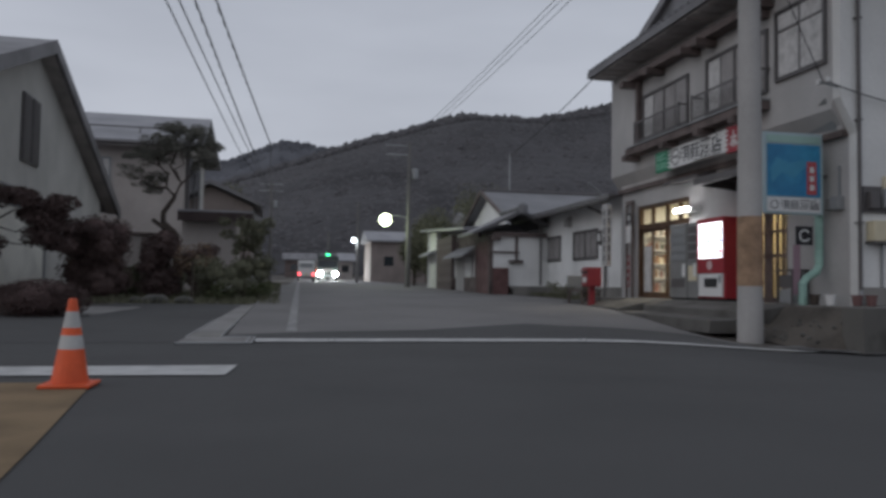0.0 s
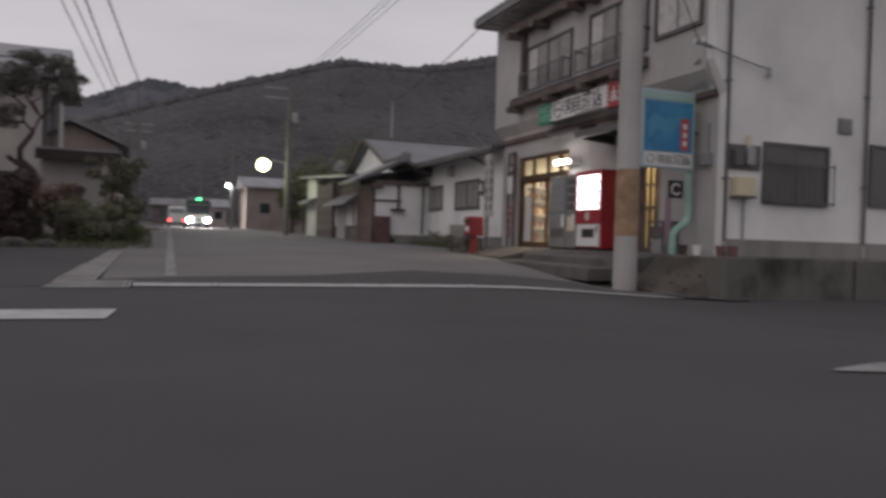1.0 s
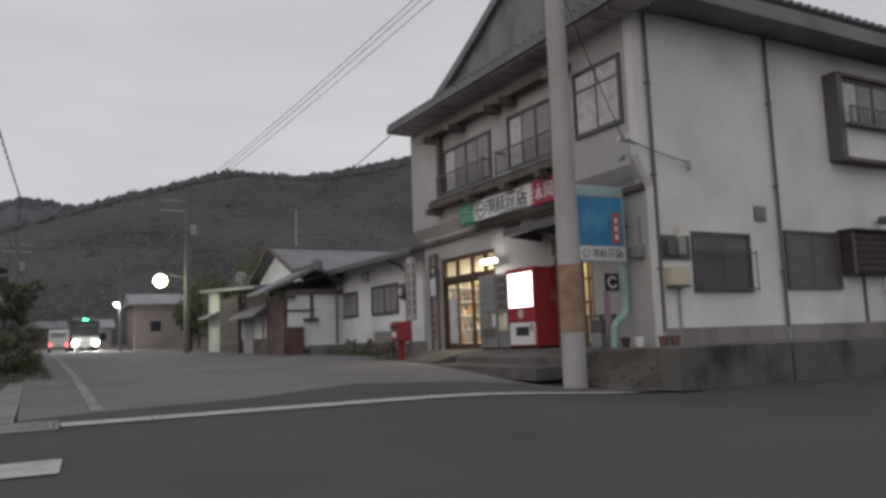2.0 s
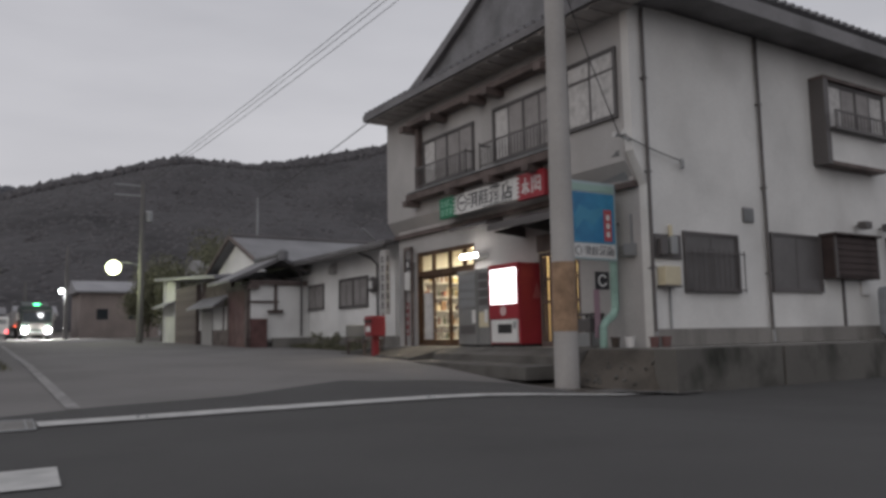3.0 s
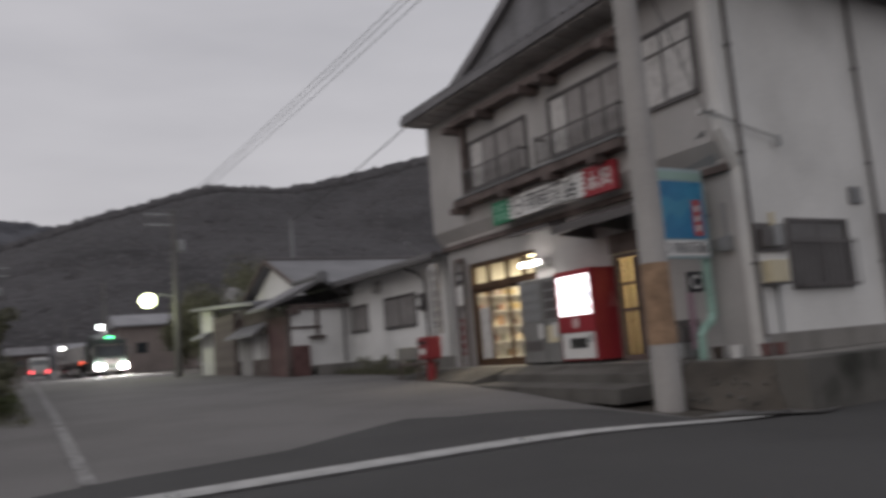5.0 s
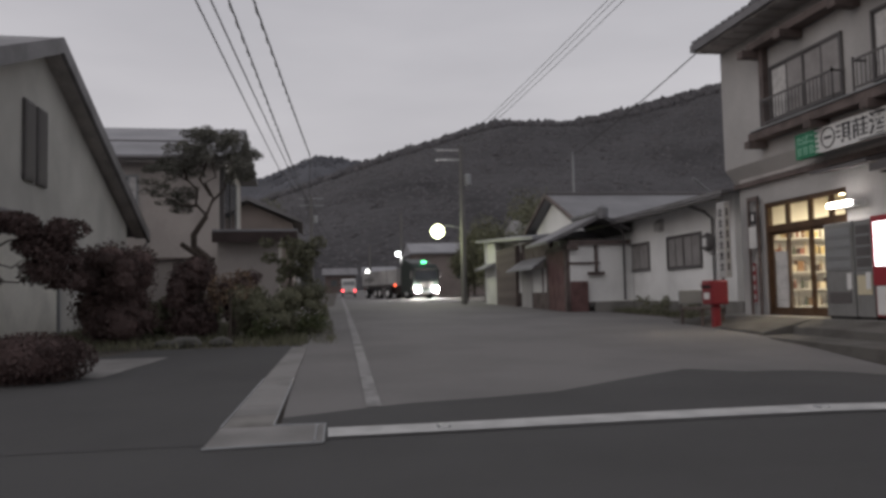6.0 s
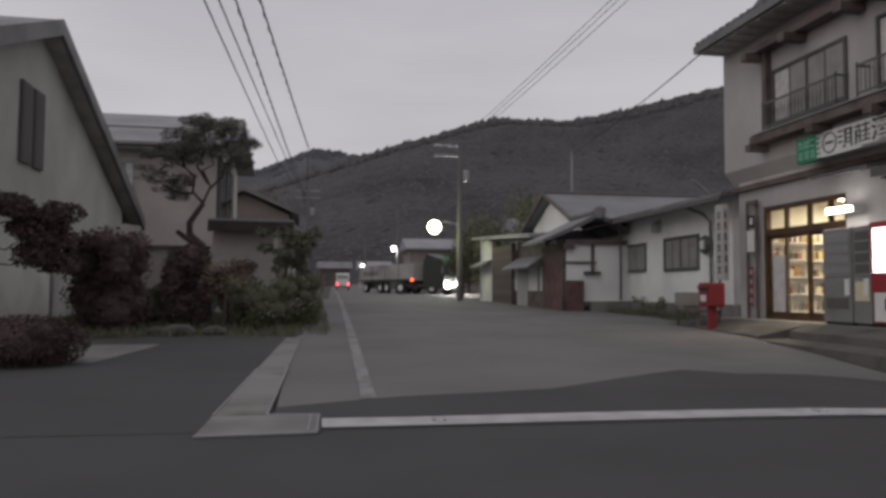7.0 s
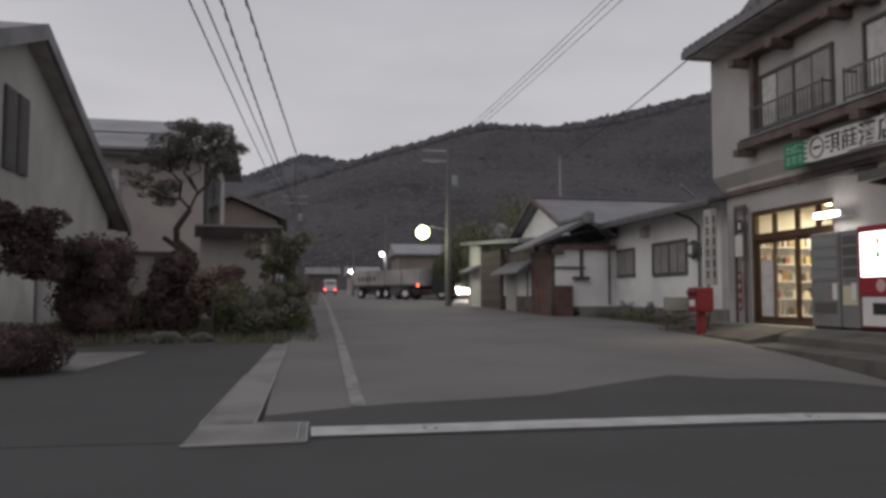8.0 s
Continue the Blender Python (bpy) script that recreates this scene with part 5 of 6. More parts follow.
house2 = thing("two_storey_house", "cream two-storey house with grey sheet roof", "house", (0, 0, 0))
part("wall", boxes((-14, -3.35, 33.6, 33.8, 0.4, 6.45)), M_PLASTER_C, house2)
part("wall", boxes((-14, -3.35, 43.4, 43.6, 0.4, 6.95)), M_PLASTER_C, house2)
part("gable_wall", prism([(33.8, 0.4), (33.8, 6.5), (37, 7.9), (43.4, 6.95), (43.4, 0.4)], "x", -3.55, -3.35), M_PLASTER_C, house2)
part("roof", prism([(32.9, 6.4), (32.9, 6.55), (37, 8.4), (44.5, 7.25), (44.5, 7.05), (37, 8.15)], "x", -15, -2.55), M_METAL_ROOF, house2, "pale grey sheet roof with snow rail")
part("soffit", boxes((-14, -2.65, 33.0, 33.6, 6.3, 6.38)), M_SOFFIT, house2)
bm = bmesh.new()
tube(bm, [(-15, 33.9, 7.25), (-2.7, 33.9, 7.25)], 0.03, 6)
part("snow_rail", bm, M_DARK, house2)
for k in range(6):
    part("rail_foot", boxes((-14 + 2.2 * k, -13.96 + 2.2 * k, 33.88, 33.92, 6.95, 7.25)), M_DARK, house2)
bm = bmesh.new()
tube(bm, [(-15, 32.85, 6.42), (-2.55, 32.85, 6.42)], 0.06, 6)
part("gutter", bm, M_DARK, house2)
window(house2, 33.6, -6.9, -6.2, 4.5, 5.9, 2, (1,), "y-", M_STEEL)
part("window", boxes((-3.35, -3.2, 34.3, 39.2, 3.9, 6.3)), M_GLASS, house2, "dark side window")
part("window_frame", boxes((-3.35, -3.15, 39.22, 40.6, 3.7, 6.4)), M_PLASTER_G, house2)
part("window_frame", boxes((-3.35, -3.17, 34.16, 34.28, 3.8, 6.35)), M_DARK, house2)
part("window_mullion", boxes((-3.19, -3.16, 36.6, 36.72, 3.9, 6.3)), M_DARK, house2)
porch = thing("garage_porch", "cream porch with a flat dark-edged roof", "porch", (0, 0, 0))
part("wall", boxes((-2.8, -0.95, 28.4, 28.6, 0.4, 3.22), (-1.15, -0.95, 28.6, 32, 0.4, 3.22), (-2.8, -2.6, 28.6, 33.5, 0.4, 3.22)), M_PLASTER_C, porch)
part("roof", boxes((-2.92, -0.35, 28.0, 33.0, 3.28, 3.35)), M_METAL_ROOF, porch)
part("fascia", boxes((-2.92, -0.35, 27.97, 28.05, 2.95, 3.27)), M_WOOD_B, porch)
lowwall = thing("garden_shed", "cream garden shed with a dark timber door", "shed", (0, 0, 0))
part("wall", boxes((-5.6, -2.96, 28.9, 29.1, 0.4, 2.45)), M_PLASTER_C, lowwall)
part("cap", boxes((-5.7, -2.96, 28.75, 29.2, 2.46, 2.54)), M_WOOD, lowwall)
part("door", boxes((-4.2, -3.2, 28.84, 28.9, 0.4, 2.4)), M_WOOD, lowwall)
house3 = thing("far_house", "low pinkish house with a dark roof", "house", (0, 0, 0))
part("wall", prism([(-7.0, 0.6), (-7, 5.6), (-3.5, 6.9), (-0.9, 5.7), (-0.9, 0.6)], "y", 50.5, 58), streaked("pinkish_render", (0.26, 0.22, 0.205), (0.2, 0.17, 0.16)), house3)
part("roof", prism([(-7.6, 5.5), (-7.6, 5.7), (-3.5, 7.25), (-0.3, 5.85), (-0.3, 5.65), (-3.5, 7.0)], "y", 49.8, 58.6), M_ROOF_D, house3)
for x, y, w, d, h, m, r in ((9.2, 80, 7, 6, 4.2, bpy.data.materials["pinkish_render"], M_METAL_ROOF), (6.2, 112, 4.0, 5, 2.6, M_PLASTER_C, M_METAL_ROOF), (0.6, 135, 5.0, 5, 3.0, M_WOOD, M_ROOF_D), (-9, 70, 6, 8, 5, M_PLASTER_C, M_ROOF_D), (-8, 95, 7, 9, 5, M_PLASTER_G, M_ROOF_D), (17, 100, 9, 8, 5, M_PLASTER_G, M_ROOF_D), (12, 46, 8, 7, 3.6, M_PLASTER_G, M_ROOF_D)):
    z = gz(y)
    h0 = thing("village_house", "small village house far along the street", "house", (x, y, z), "far houses")
    part("wall", boxes((0, w, 0, d, -0.3, h)), m, h0)
    part("roof", prism([(-0.5, h), (-0.5, h + 0.15), (d / 2, h + 1.3), (d + 0.5, h + 0.15), (d + 0.5, h)], "x", -0.5, w + 0.5), r, h0)
    for k in range(2):
        part("window", boxes((w * (0.2 + 0.4 * k), w * (0.2 + 0.4 * k) + 1.0, -0.03, 0, h * 0.4, h * 0.4 + 1.0)), M_GLASS, h0)

# ---- poles, street lamps and wires ----
pole = thing("utility_pole", "concrete utility pole with an ochre band", "utility pole", (8.0, 11.72, -0.06))
bm = bmesh.new()
tube(bm, [(0, 0, -0.2), (0, 0, 0.95)], 0.215, 20, 0.205)
part("pole_foot", bm, M_POLE, pole)
bm = bmesh.new()
tube(bm, [(0, 0, 0.95), (0, 0, 2.13)], 0.212, 20, 0.205)
part("band", bm, M_RUST, pole, "faded ochre guard band")
bm = bmesh.new()
tube(bm, [(0, 0, 2.13), (0, 0, 10.8)], 0.203, 20, 0.15)
part("shaft", bm, M_POLE, pole)
part("crossarm", boxes((-0.6, 1.2, -0.05, 0.05, 9.9, 10.0)), M_STEEL, pole)
for x, y, zt, arm, lab in ((6.84, 41, 8.6, 1, "grey concrete street pole with crossarm"), (-0.75, 60, 8.6, 1, "grey concrete street pole with crossarm"), (6.85, 70, 8.4, 0, "grey concrete street pole"), (5.35, 90, 7, 0, "grey concrete street pole"), (-2.6, -12, 9.2, 1, "grey concrete street pole with crossarm")):
    u = thing("utility_pole", lab, "utility pole", (x, y, gz(y)), "street poles")
    bm = bmesh.new()
    tube(bm, [(0, 0, -0.2), (0, 0, zt - gz(y))], 0.16, 12, 0.1)
    part("shaft", bm, M_POLE_D, u)
    if arm:
        for dz in (0.25, 0.75):
            part("crossarm", boxes((-1.3 if x > 6 else -0.9, 0.1 if x > 6 else 0.9, -0.04, 0.04, zt - gz(y) - dz, zt - gz(y) - dz + 0.08)), M_STEEL, u)
        bm = bmesh.new()
        lathe(bm, [(0.16, 0), (0.18, 0.05), (0.18, 0.5), (0.12, 0.56)], (0.3, 0, zt - gz(y) - 2.0), 12)
        part("transformer", bm, M_STEEL, u)


def street_lamp(at, arm, r, colour, strength, power, label):
    s = thing("street_lamp", label, "street lamp", at, "street lamps")
    bm = bmesh.new()
    tube(bm, [(arm, 0, 0.15), (arm * 0.4, 0, 0.28), (0, 0, 0.2)], 0.03, 6)
    part("arm", bm, M_STEEL, s)
    part("hood", boxes((-0.22, 0.22, -0.1, 0.1, 0.12, 0.2), bevel=0.03), M_STEEL, s)
    bm = bmesh.new()
    bmesh.ops.create_icosphere(bm, subdivisions=2, radius=r)
    part("globe", bm, glowing("lamp_glow", colour, strength), s, "bright glowing lamp globe", smooth=True)
    p = new("street_light", bpy.data.lights.new("street_light", "POINT"))
    p.data.energy, p.data.color, p.data.shadow_soft_size = power, colour, r
    p.location = (at[0], at[1] - 0.0, at[2] - r - 0.06)


street_lamp((5.57, 41, 4.32), 1.25, 0.33, (0.93, 1.0, 0.6), 12, 85, "yellow-green glowing street lamp on an arm")
street_lamp((6.5, 70, 4.87), 0.35, 0.2, (0.95, 1.0, 0.98), 9, 130, "white glowing street lamp on a pole")
street_lamp((5.05, 90, 4.0), 0.3, 0.2, (1.0, 1.0, 0.95), 9, 30, "small white street lamp far along the street")


def wire(a, b, sag, r=0.012, label="black overhead wire along the street"):
    bm = bmesh.new()
    a, b = Vector(a), Vector(b)
    tube(bm, [a.lerp(b, k / 12) - Vector((0, 0, sag * 4 * (k / 12) * (1 - k / 12))) for k in range(13)], r, 5)
    single("overhead_wire", bm, M_BLACK, label, "wire", group="overhead wires")


def wound_wire(a, b, sag, label):
    """A carrier wire with a cable wound loosely round it."""
    a, b = Vector(a), Vector(b)
    bm = bmesh.new()
    n = 420
    tube(bm, [a.lerp(b, k / n) + Vector((0.032 * math.cos(k * 0.75), 0, 0.032 * math.sin(k * 0.75) - sag * 4 * (k / n) * (1 - k / n))) for k in range(n + 1)], 0.014, 4)
    single("overhead_wire", bm, M_BLACK, label, "wire", group="overhead wires")


for x0, x1 in ((-3.2, -1.6), (-3.4, -0.6)):
    wound_wire((x0, -12, 8.86), (x1, 47.5 if x1 < -1 else 44, 8.57), 0.25, "black cable wound round a carrier wire")
for x0, x1, z1 in ((-3.95, -2.4, 8.55), (-3.85, -1.85, 8.55), (-3.2, -1.6, 8.6), (-3.4, -0.6, 8.6)):
    wire((x0, -12, 8.9), (x1, 47.5 if x1 < -1 else 44, z1), 0.25, 0.022)
    wire((x1, 47.5 if x1 < -1 else 44, z1), (-0.75 + 0.2 * x1, 60, 8.4), 0.1, 0.02)
    wire((-0.75 + 0.2 * x1, 60, 8.4), (x1 + 2.3, 110, 9.0), 0.6, 0.02)
for dx, dz in ((0.5, 0), (0.72, 0.05), (0.95, 0.0)):
    wire((8.06 + dx, 11.76, 10.0 + dz), (6.0 + dx, 41, 8.4), 0.2, 0.01)
    wire((8.06 + dx, 11.76, 10.0 + dz), (9.5 + dx, -25, 10.3), 0.3, 0.01)
wire((9.0, 21.0, 6.95), (11.6, 38, 7.6), 0.1, 0.016, "thin service wire from the shop eave")
wire((8.06, 11.76, 7.6), (9.34, 11.57, 4.45), 0.1, 0.01, "thin service wire to the shop corner")
wire((9.34, 11.5, 4.45), (10.85, 11.44, 4.1), 0.03, 0.012, "thin service wire along the shop wall")

# ---- traffic cone ----
cone = thing("traffic_cone", "orange traffic cone with two white bands", "traffic cone", (-1.385, 6.32, 0.008))
cone.location.x, cone.scale = -1.34, (0.96, 0.96, 0.94)
part("base", boxes((-0.19, 0.19, -0.19, 0.19, 0, 0.03), bevel=0.012), M_ORANGE, cone)
def taper(z):
    return 0.145 - 0.115 * z / 0.7
for a, b, m, n in ((0.03, 0.3, M_ORANGE, "lower_cone"), (0.3, 0.41, M_PAINT, "white_band"), (0.41, 0.47, M_ORANGE, "middle_cone"), (0.47, 0.6, M_PAINT, "white_band"), (0.6, 0.7, M_ORANGE, "tip")):
    bm = bmesh.new()
    lathe(bm, [(taper(a), a), (taper(b), b)] + ([(0.012, b + 0.005)] if b == 0.7 else []), (0, 0, 0), 20)
    part(n, bm, m, cone, smooth=False)


# ---- plants ----
def leaf_mesh(name, lumps, count, size, mat, reach=1.6):
    """Many small bent leaves strewn through rounded lumps (x, y, z, rx, ry, rz)."""
    w = np.array([l[3] * l[4] * l[5] for l in lumps]) ** 0.67
    pick = np.random.choice(len(lumps), count, p=w / w.sum())
    L = np.array(lumps)[pick]
    d = np.random.normal(size=(count, 3))
    d /= np.linalg.norm(d, axis=1)[:, None]
    rad = np.random.uniform(0.45, reach, count) ** 0.5
    c = L[:, :3] + d * rad[:, None] * L[:, 3:6]
    u = np.random.normal(size=(count, 3))
    u /= np.linalg.norm(u, axis=1)[:, None]
    v = np.cross(u, np.random.normal(size=(count, 3)))
    v /= np.linalg.norm(v, axis=1)[:, None]
    s = size * np.random.uniform(0.6, 1.4, (count, 1))
    pts = np.stack([c - u * s, c - v * s * 0.45, c + u * s, c + v * s * 0.45], 1).reshape(-1, 3)
    me = bpy.data.meshes.new(name)
    me.from_pydata(pts.tolist(), [], np.arange(count * 4).reshape(-1, 4).tolist())
    me.materials.append(mat)
    return me


def bush(at, lumps, count, size, mat, label, name="bush", stems=3, reach=1.6):
    b = thing(name, label, "bush" if name == "bush" else "tree", (*at, gz(at[1])))
    for k in range(stems):
        l = lumps[k % len(lumps)]
        bm = bmesh.new()
        tube(bm, [(l[0] * 0.3 + rnd(-0.05, 0.05), l[1] * 0.3, -0.05), (l[0] * 0.7, l[1] * 0.7, l[2] * 0.55), (l[0], l[1], l[2])], 0.03, 6, 0.012)
        part("stem", bm, M_BARK, b)
    core = bmesh.new()
    for l in lumps:
        m = Matrix.LocRotScale(l[:3], None, [k * 0.78 for k in l[3:6]])
        bmesh.ops.create_icosphere(core, subdivisions=2, radius=1, matrix=m)
    for v in core.verts:
        v.co += 0.05 * noise.noise_vector(v.co * 6)
    part("inner_foliage", core, mat, b)
    ob = new("crown", leaf_mesh("crown", lumps, count, size, mat, reach))
    ob.parent = b
    return b


def lumps_in(n, rx, ry, z0, z1, r0, r1):
    out = []
    for _ in range(n):
        a, k = rnd(0, 6.28), math.sqrt(random.random())
        r = rnd(r0, r1)
        out.append((rx * k * math.cos(a), ry * k * math.sin(a), rnd(z0, z1), r, r, r * rnd(0.7, 1.0)))
    return out


bush((-3.62, 14.55), [(0, 0, 0.26, 0.8, 0.72, 0.36)] + lumps_in(14, 0.55, 0.48, 0.3, 0.46, 0.13, 0.18), 18000, 0.022, M_AZALEA, "clipped round brown-red azalea bush", reach=1.1)
bush((-3.95, 20.4), lumps_in(48, 0.6, 0.5, 0.3, 1.72, 0.26, 0.38), 19000, 0.035, M_LEAF_R, "dense dark brown-red hedge bush")
bush((-3.3, 21.2), lumps_in(14, 0.4, 0.4, 0.2, 0.75, 0.14, 0.24), 2600, 0.04, M_LEAF, "low dark green garden bush")
bush((-2.55, 21.0), lumps_in(26, 0.36, 0.5, 0.2, 1.65, 0.16, 0.3), 9000, 0.04, M_LEAF_R, "tall dark brown-red garden bush")
bush((-1.65, 21.6), lumps_in(16, 0.4, 0.4, 0.3, 1.3, 0.14, 0.26), 3600, 0.04, M_LEAF_R, "dark garden bush with reddish leaves")
bush((-0.95, 20.6), lumps_in(16, 0.5, 0.5, 0.2, 0.85, 0.2, 0.32), 5000, 0.035, M_LEAF, "low green garden bush by the street")
bush((-0.25, 21.6), lumps_in(16, 0.55, 0.6, 0.15, 1.0, 0.2, 0.32), 5000, 0.035, M_LEAF, "untidy green bush at the street edge")
bush((-0.35, 25.0), lumps_in(12, 0.4, 0.8, 0.2, 1.0, 0.25, 0.4), 3000, 0.045, M_LEAF, "green bush at the street edge")
bush((-4.5, 23.0), lumps_in(16, 0.4, 0.5, 0.3, 1.1, 0.2, 0.3), 4500, 0.045, M_LEAF, "dark green hedge before the house")
bush((-3.0, 24.5), lumps_in(20, 0.9, 0.7, 0.15, 0.75, 0.16, 0.28), 3000, 0.045, M_LEAF, "dark green shrubs before the shed")
for x, y, n in ((-0.9, 20.0, 6), (-0.05, 20.4, 7)):
    fl = thing("flowering_plant", "low plant with small white flowers", "plant", (x, y, gz(y)))
    ob = new("foliage", leaf_mesh("foliage", lumps_in(8, 0.3, 0.2, 0.1, 0.4, 0.1, 0.2), 900, 0.03, M_LEAF_L))
    ob.parent = fl
    ob = new("blossom", leaf_mesh("blossom", lumps_in(n, 0.25, 0.15, 0.3, 0.6, 0.06, 0.12), 70, 0.018, M_PLASTER))
    ob.parent = fl


def tree(at, trunk, limbs, lumps, count, size, mat, label, r=0.09):
    t = thing("tree", label, "tree", (*at, gz(at[1])))
    bm = bmesh.new()
    tube(bm, trunk, r, 8, r * 0.55)
    part("trunk", bm, M_BARK, t)
    for limb in limbs:
        bm = bmesh.new()
        tube(bm, limb, r * 0.36, 6, r * 0.1)
        part("limb", bm, M_BARK, t)
    ob = new("crown", leaf_mesh("crown", lumps, count, size, mat))
    ob.parent = t
    return t


# trained pine: a twisted trunk, winding limbs and thin flat layers of needles
limbs = [[(0.1, -0.0, 2.74), (-0.15, 0.06, 3.0), (-0.09, -0.12, 3.32), (-0.34, 0.24, 3.58), (-0.53, 0.0, 3.65), (-0.8, -0.24, 3.46)],
         [(-0.09, 0.0, 2.97), (-0.4, -0.12, 2.94), (-0.88, 0.12, 3.19)],
         [(0.1, 0.0, 2.77), (0.25, 0.0, 3.13), (0.1, -0.24, 3.46), (0.29, 0.12, 3.65), (0.22, -0.12, 4.04)],
         [(0.22, -0.0, 3.06), (0.5, 0.12, 3.39), (0.54, 0.0, 3.65), (0.87, -0.24, 3.88)],
         [(0.2, 0.0, 3.19), (-0.05, -0.06, 3.58), (0.04, 0.24, 3.85), (-0.25, 0.0, 4.14)],
         [(0.5, -0.0, 3.46), (0.7, 0.06, 3.78), (0.57, -0.12, 4.23)],
         [(0.04, 0.0, 3.78), (0.16, -0.12, 4.1), (0.04, 0.12, 4.49)],
         [(-0.34, 0.0, 3.58), (-0.4, 0.0, 3.85), (-0.59, -0.24, 3.98)]]
pads = []
for x, z in [(-1.0, 3.36), (-0.84, 3.65), (-0.63, 3.91), (-0.43, 4.2), (-0.18, 4.43), (0.1, 4.61), (0.4, 4.64), (0.67, 4.43), (0.95, 4.22), (0.9, 3.86), (0.55, 4.07), (0.22, 4.22), (-0.09, 4.01), (-0.4, 3.83), (-0.55, 3.29), (-0.71, 3.06), (-0.03, 4.66), (0.79, 3.65)]:
    y = rnd(-0.45, 0.45)
    for k in range(7):
        pads.append((x + rnd(-0.3, 0.3), y + rnd(-0.3, 0.3), z + rnd(-0.12, 0.14), rnd(0.1, 0.22), rnd(0.1, 0.22), rnd(0.05, 0.1)))
pine = tree((-2.42, 22.0), [(0.25, 0, -0.05), (0.17, 0, 1.44), (0.1, 0, 1.77), (-0.18, 0, 2.02), (-0.19, 0, 2.29), (-0.05, 0, 2.51), (0.1, 0, 2.74)], limbs, pads, 21000, 0.026, M_PINE, "trained garden pine with winding limbs and thin layered crown", 0.1)
bm = bmesh.new()
tube(bm, [(0.1, 0, 1.75), (-0.2, -0.03, 1.9), (-0.46, -0.05, 2.09)], 0.07, 7, 0.055)
part("sawn_limb", bm, M_BARK, pine, "sawn stub of a limb")
# pine near the garage door
limbs = [[(0.0, 0, 1.0), (0.35, 0, 1.3), (0.7, 0, 1.26), (1.1, 0, 1.5)], [(0.02, 0, 1.3), (0.3, -0.05, 1.62), (0.6, 0, 1.52), (1.1, 0, 1.9)], [(0.08, 0, 1.7), (0.5, 0.1, 2.0), (1.0, 0.1, 2.1)], [(0.05, 0, 1.2), (0.2, -0.2, 1.4), (0.3, -0.3, 1.3)]]
pads = [(rnd(0.75, 1.55), rnd(-0.3, 0.3), rnd(1.25, 2.25), rnd(0.14, 0.27), rnd(0.14, 0.27), rnd(0.1, 0.2)) for k in range(34)]
pads += [(rnd(0.1, 0.9), rnd(-0.3, 0.2), rnd(2.15, 2.4), rnd(0.14, 0.24), rnd(0.14, 0.24), rnd(0.08, 0.15)) for k in range(12)]
pads += [(rnd(0.0, 0.35), rnd(-0.5, -0.1), rnd(1.0, 1.35), rnd(0.15, 0.24), rnd(0.15, 0.24), rnd(0.1, 0.18)) for k in range(8)]
tree((-5.72, 18.2), [(0.0, 0, 0), (-0.06, 0, 0.7), (0.02, 0, 1.3), (0.1, 0, 1.8)], limbs, pads, 18000, 0.036, M_LEAF_R, "bent garden pine with spread brown-red pads", 0.07)
# slender three-stemmed tree at the street corner
limbs = [[(0.02, 0, 0), (0.05, 0, 0.7), (0.2, 0, 1.5)], [(-0.05, 0, 0), (-0.1, 0, 0.8), (-0.25, 0, 1.6)], [(0.08, 0, 0), (0.18, 0, 0.8), (0.5, 0, 1.55)]]
tree((-0.45, 21.0), [(0, 0, 0), (0, 0.05, 0.9), (0.05, 0, 1.7)], limbs, [(x + 0.08, y, z + 1.78, r, r, r * 0.7) for x, y, z, r, _, _ in lumps_in(26, 0.62, 0.4, -0.55, 0.3, 0.08, 0.18)], 3600, 0.04, M_LEAF, "small three-stemmed tree with green leaves", 0.035)
# pale dying shrub
tree((-1.6, 19.6), [(0, 0, 0), (0.03, 0, 0.5), (0, 0, 1.0)], [[(0.08, 0, 0), (0.15, 0, 0.6), (0.25, 0, 1.2)], [(-0.05, 0, 0.5), (-0.25, 0, 1.0), (-0.32, 0, 1.4)], [(0, 0, 0.8), (0.3, 0, 1.2), (0.45, 0, 1.5)]], [(-0.15, 0, 1.1, 0.22, 0.15, 0.3), (0.25, 0, 1.15, 0.2, 0.15, 0.25), (-0.3, 0, 0.9, 0.12, 0.1, 0.3)], 500, 0.035, foliage("dry_leaves", (0.10, 0.065, 0.045), (0.26, 0.19, 0.13)), "half-bare shrub with pale bark and dry leaves", 0.035)
for x, y, s in ((-2.35, 19.0, 0.32), (-1.7, 19.1, 0.25), (-2.75, 19.2, 0.2)):
    bm = bmesh.new()
    bmesh.ops.create_icosphere(bm, subdivisions=2, radius=s)
    for v in bm.verts:
        v.co = v.co * (1 + 0.25 * noise.noise(v.co * 4 + Vector((x, y, 0)))) * Vector((1.3, 0.8, 0.45)).length / 1.6
        v.co.z *= 0.45
    single("garden_stone", bm, M_WALL, "flat grey garden stone", "stone", (x, y, gz(y) + s * 0.12))
# weeds by the annex wall
M_LEAF_P = foliage("pale_weeds", (0.10, 0.105, 0.07), (0.24, 0.235, 0.17))
for k in range(4):
    y = 23.6 + 1.15 * k
    wd = thing("weed_clump", "clump of green weeds at the wall foot", "plant", (10.05, y, gz(y)), "weeds")
    ob = new("foliage", leaf_mesh("foliage", lumps_in(9, 0.3, 0.5, 0.03, 0.45, 0.05, 0.14), 320, 0.045, M_LEAF_P))
    ob.parent = wd
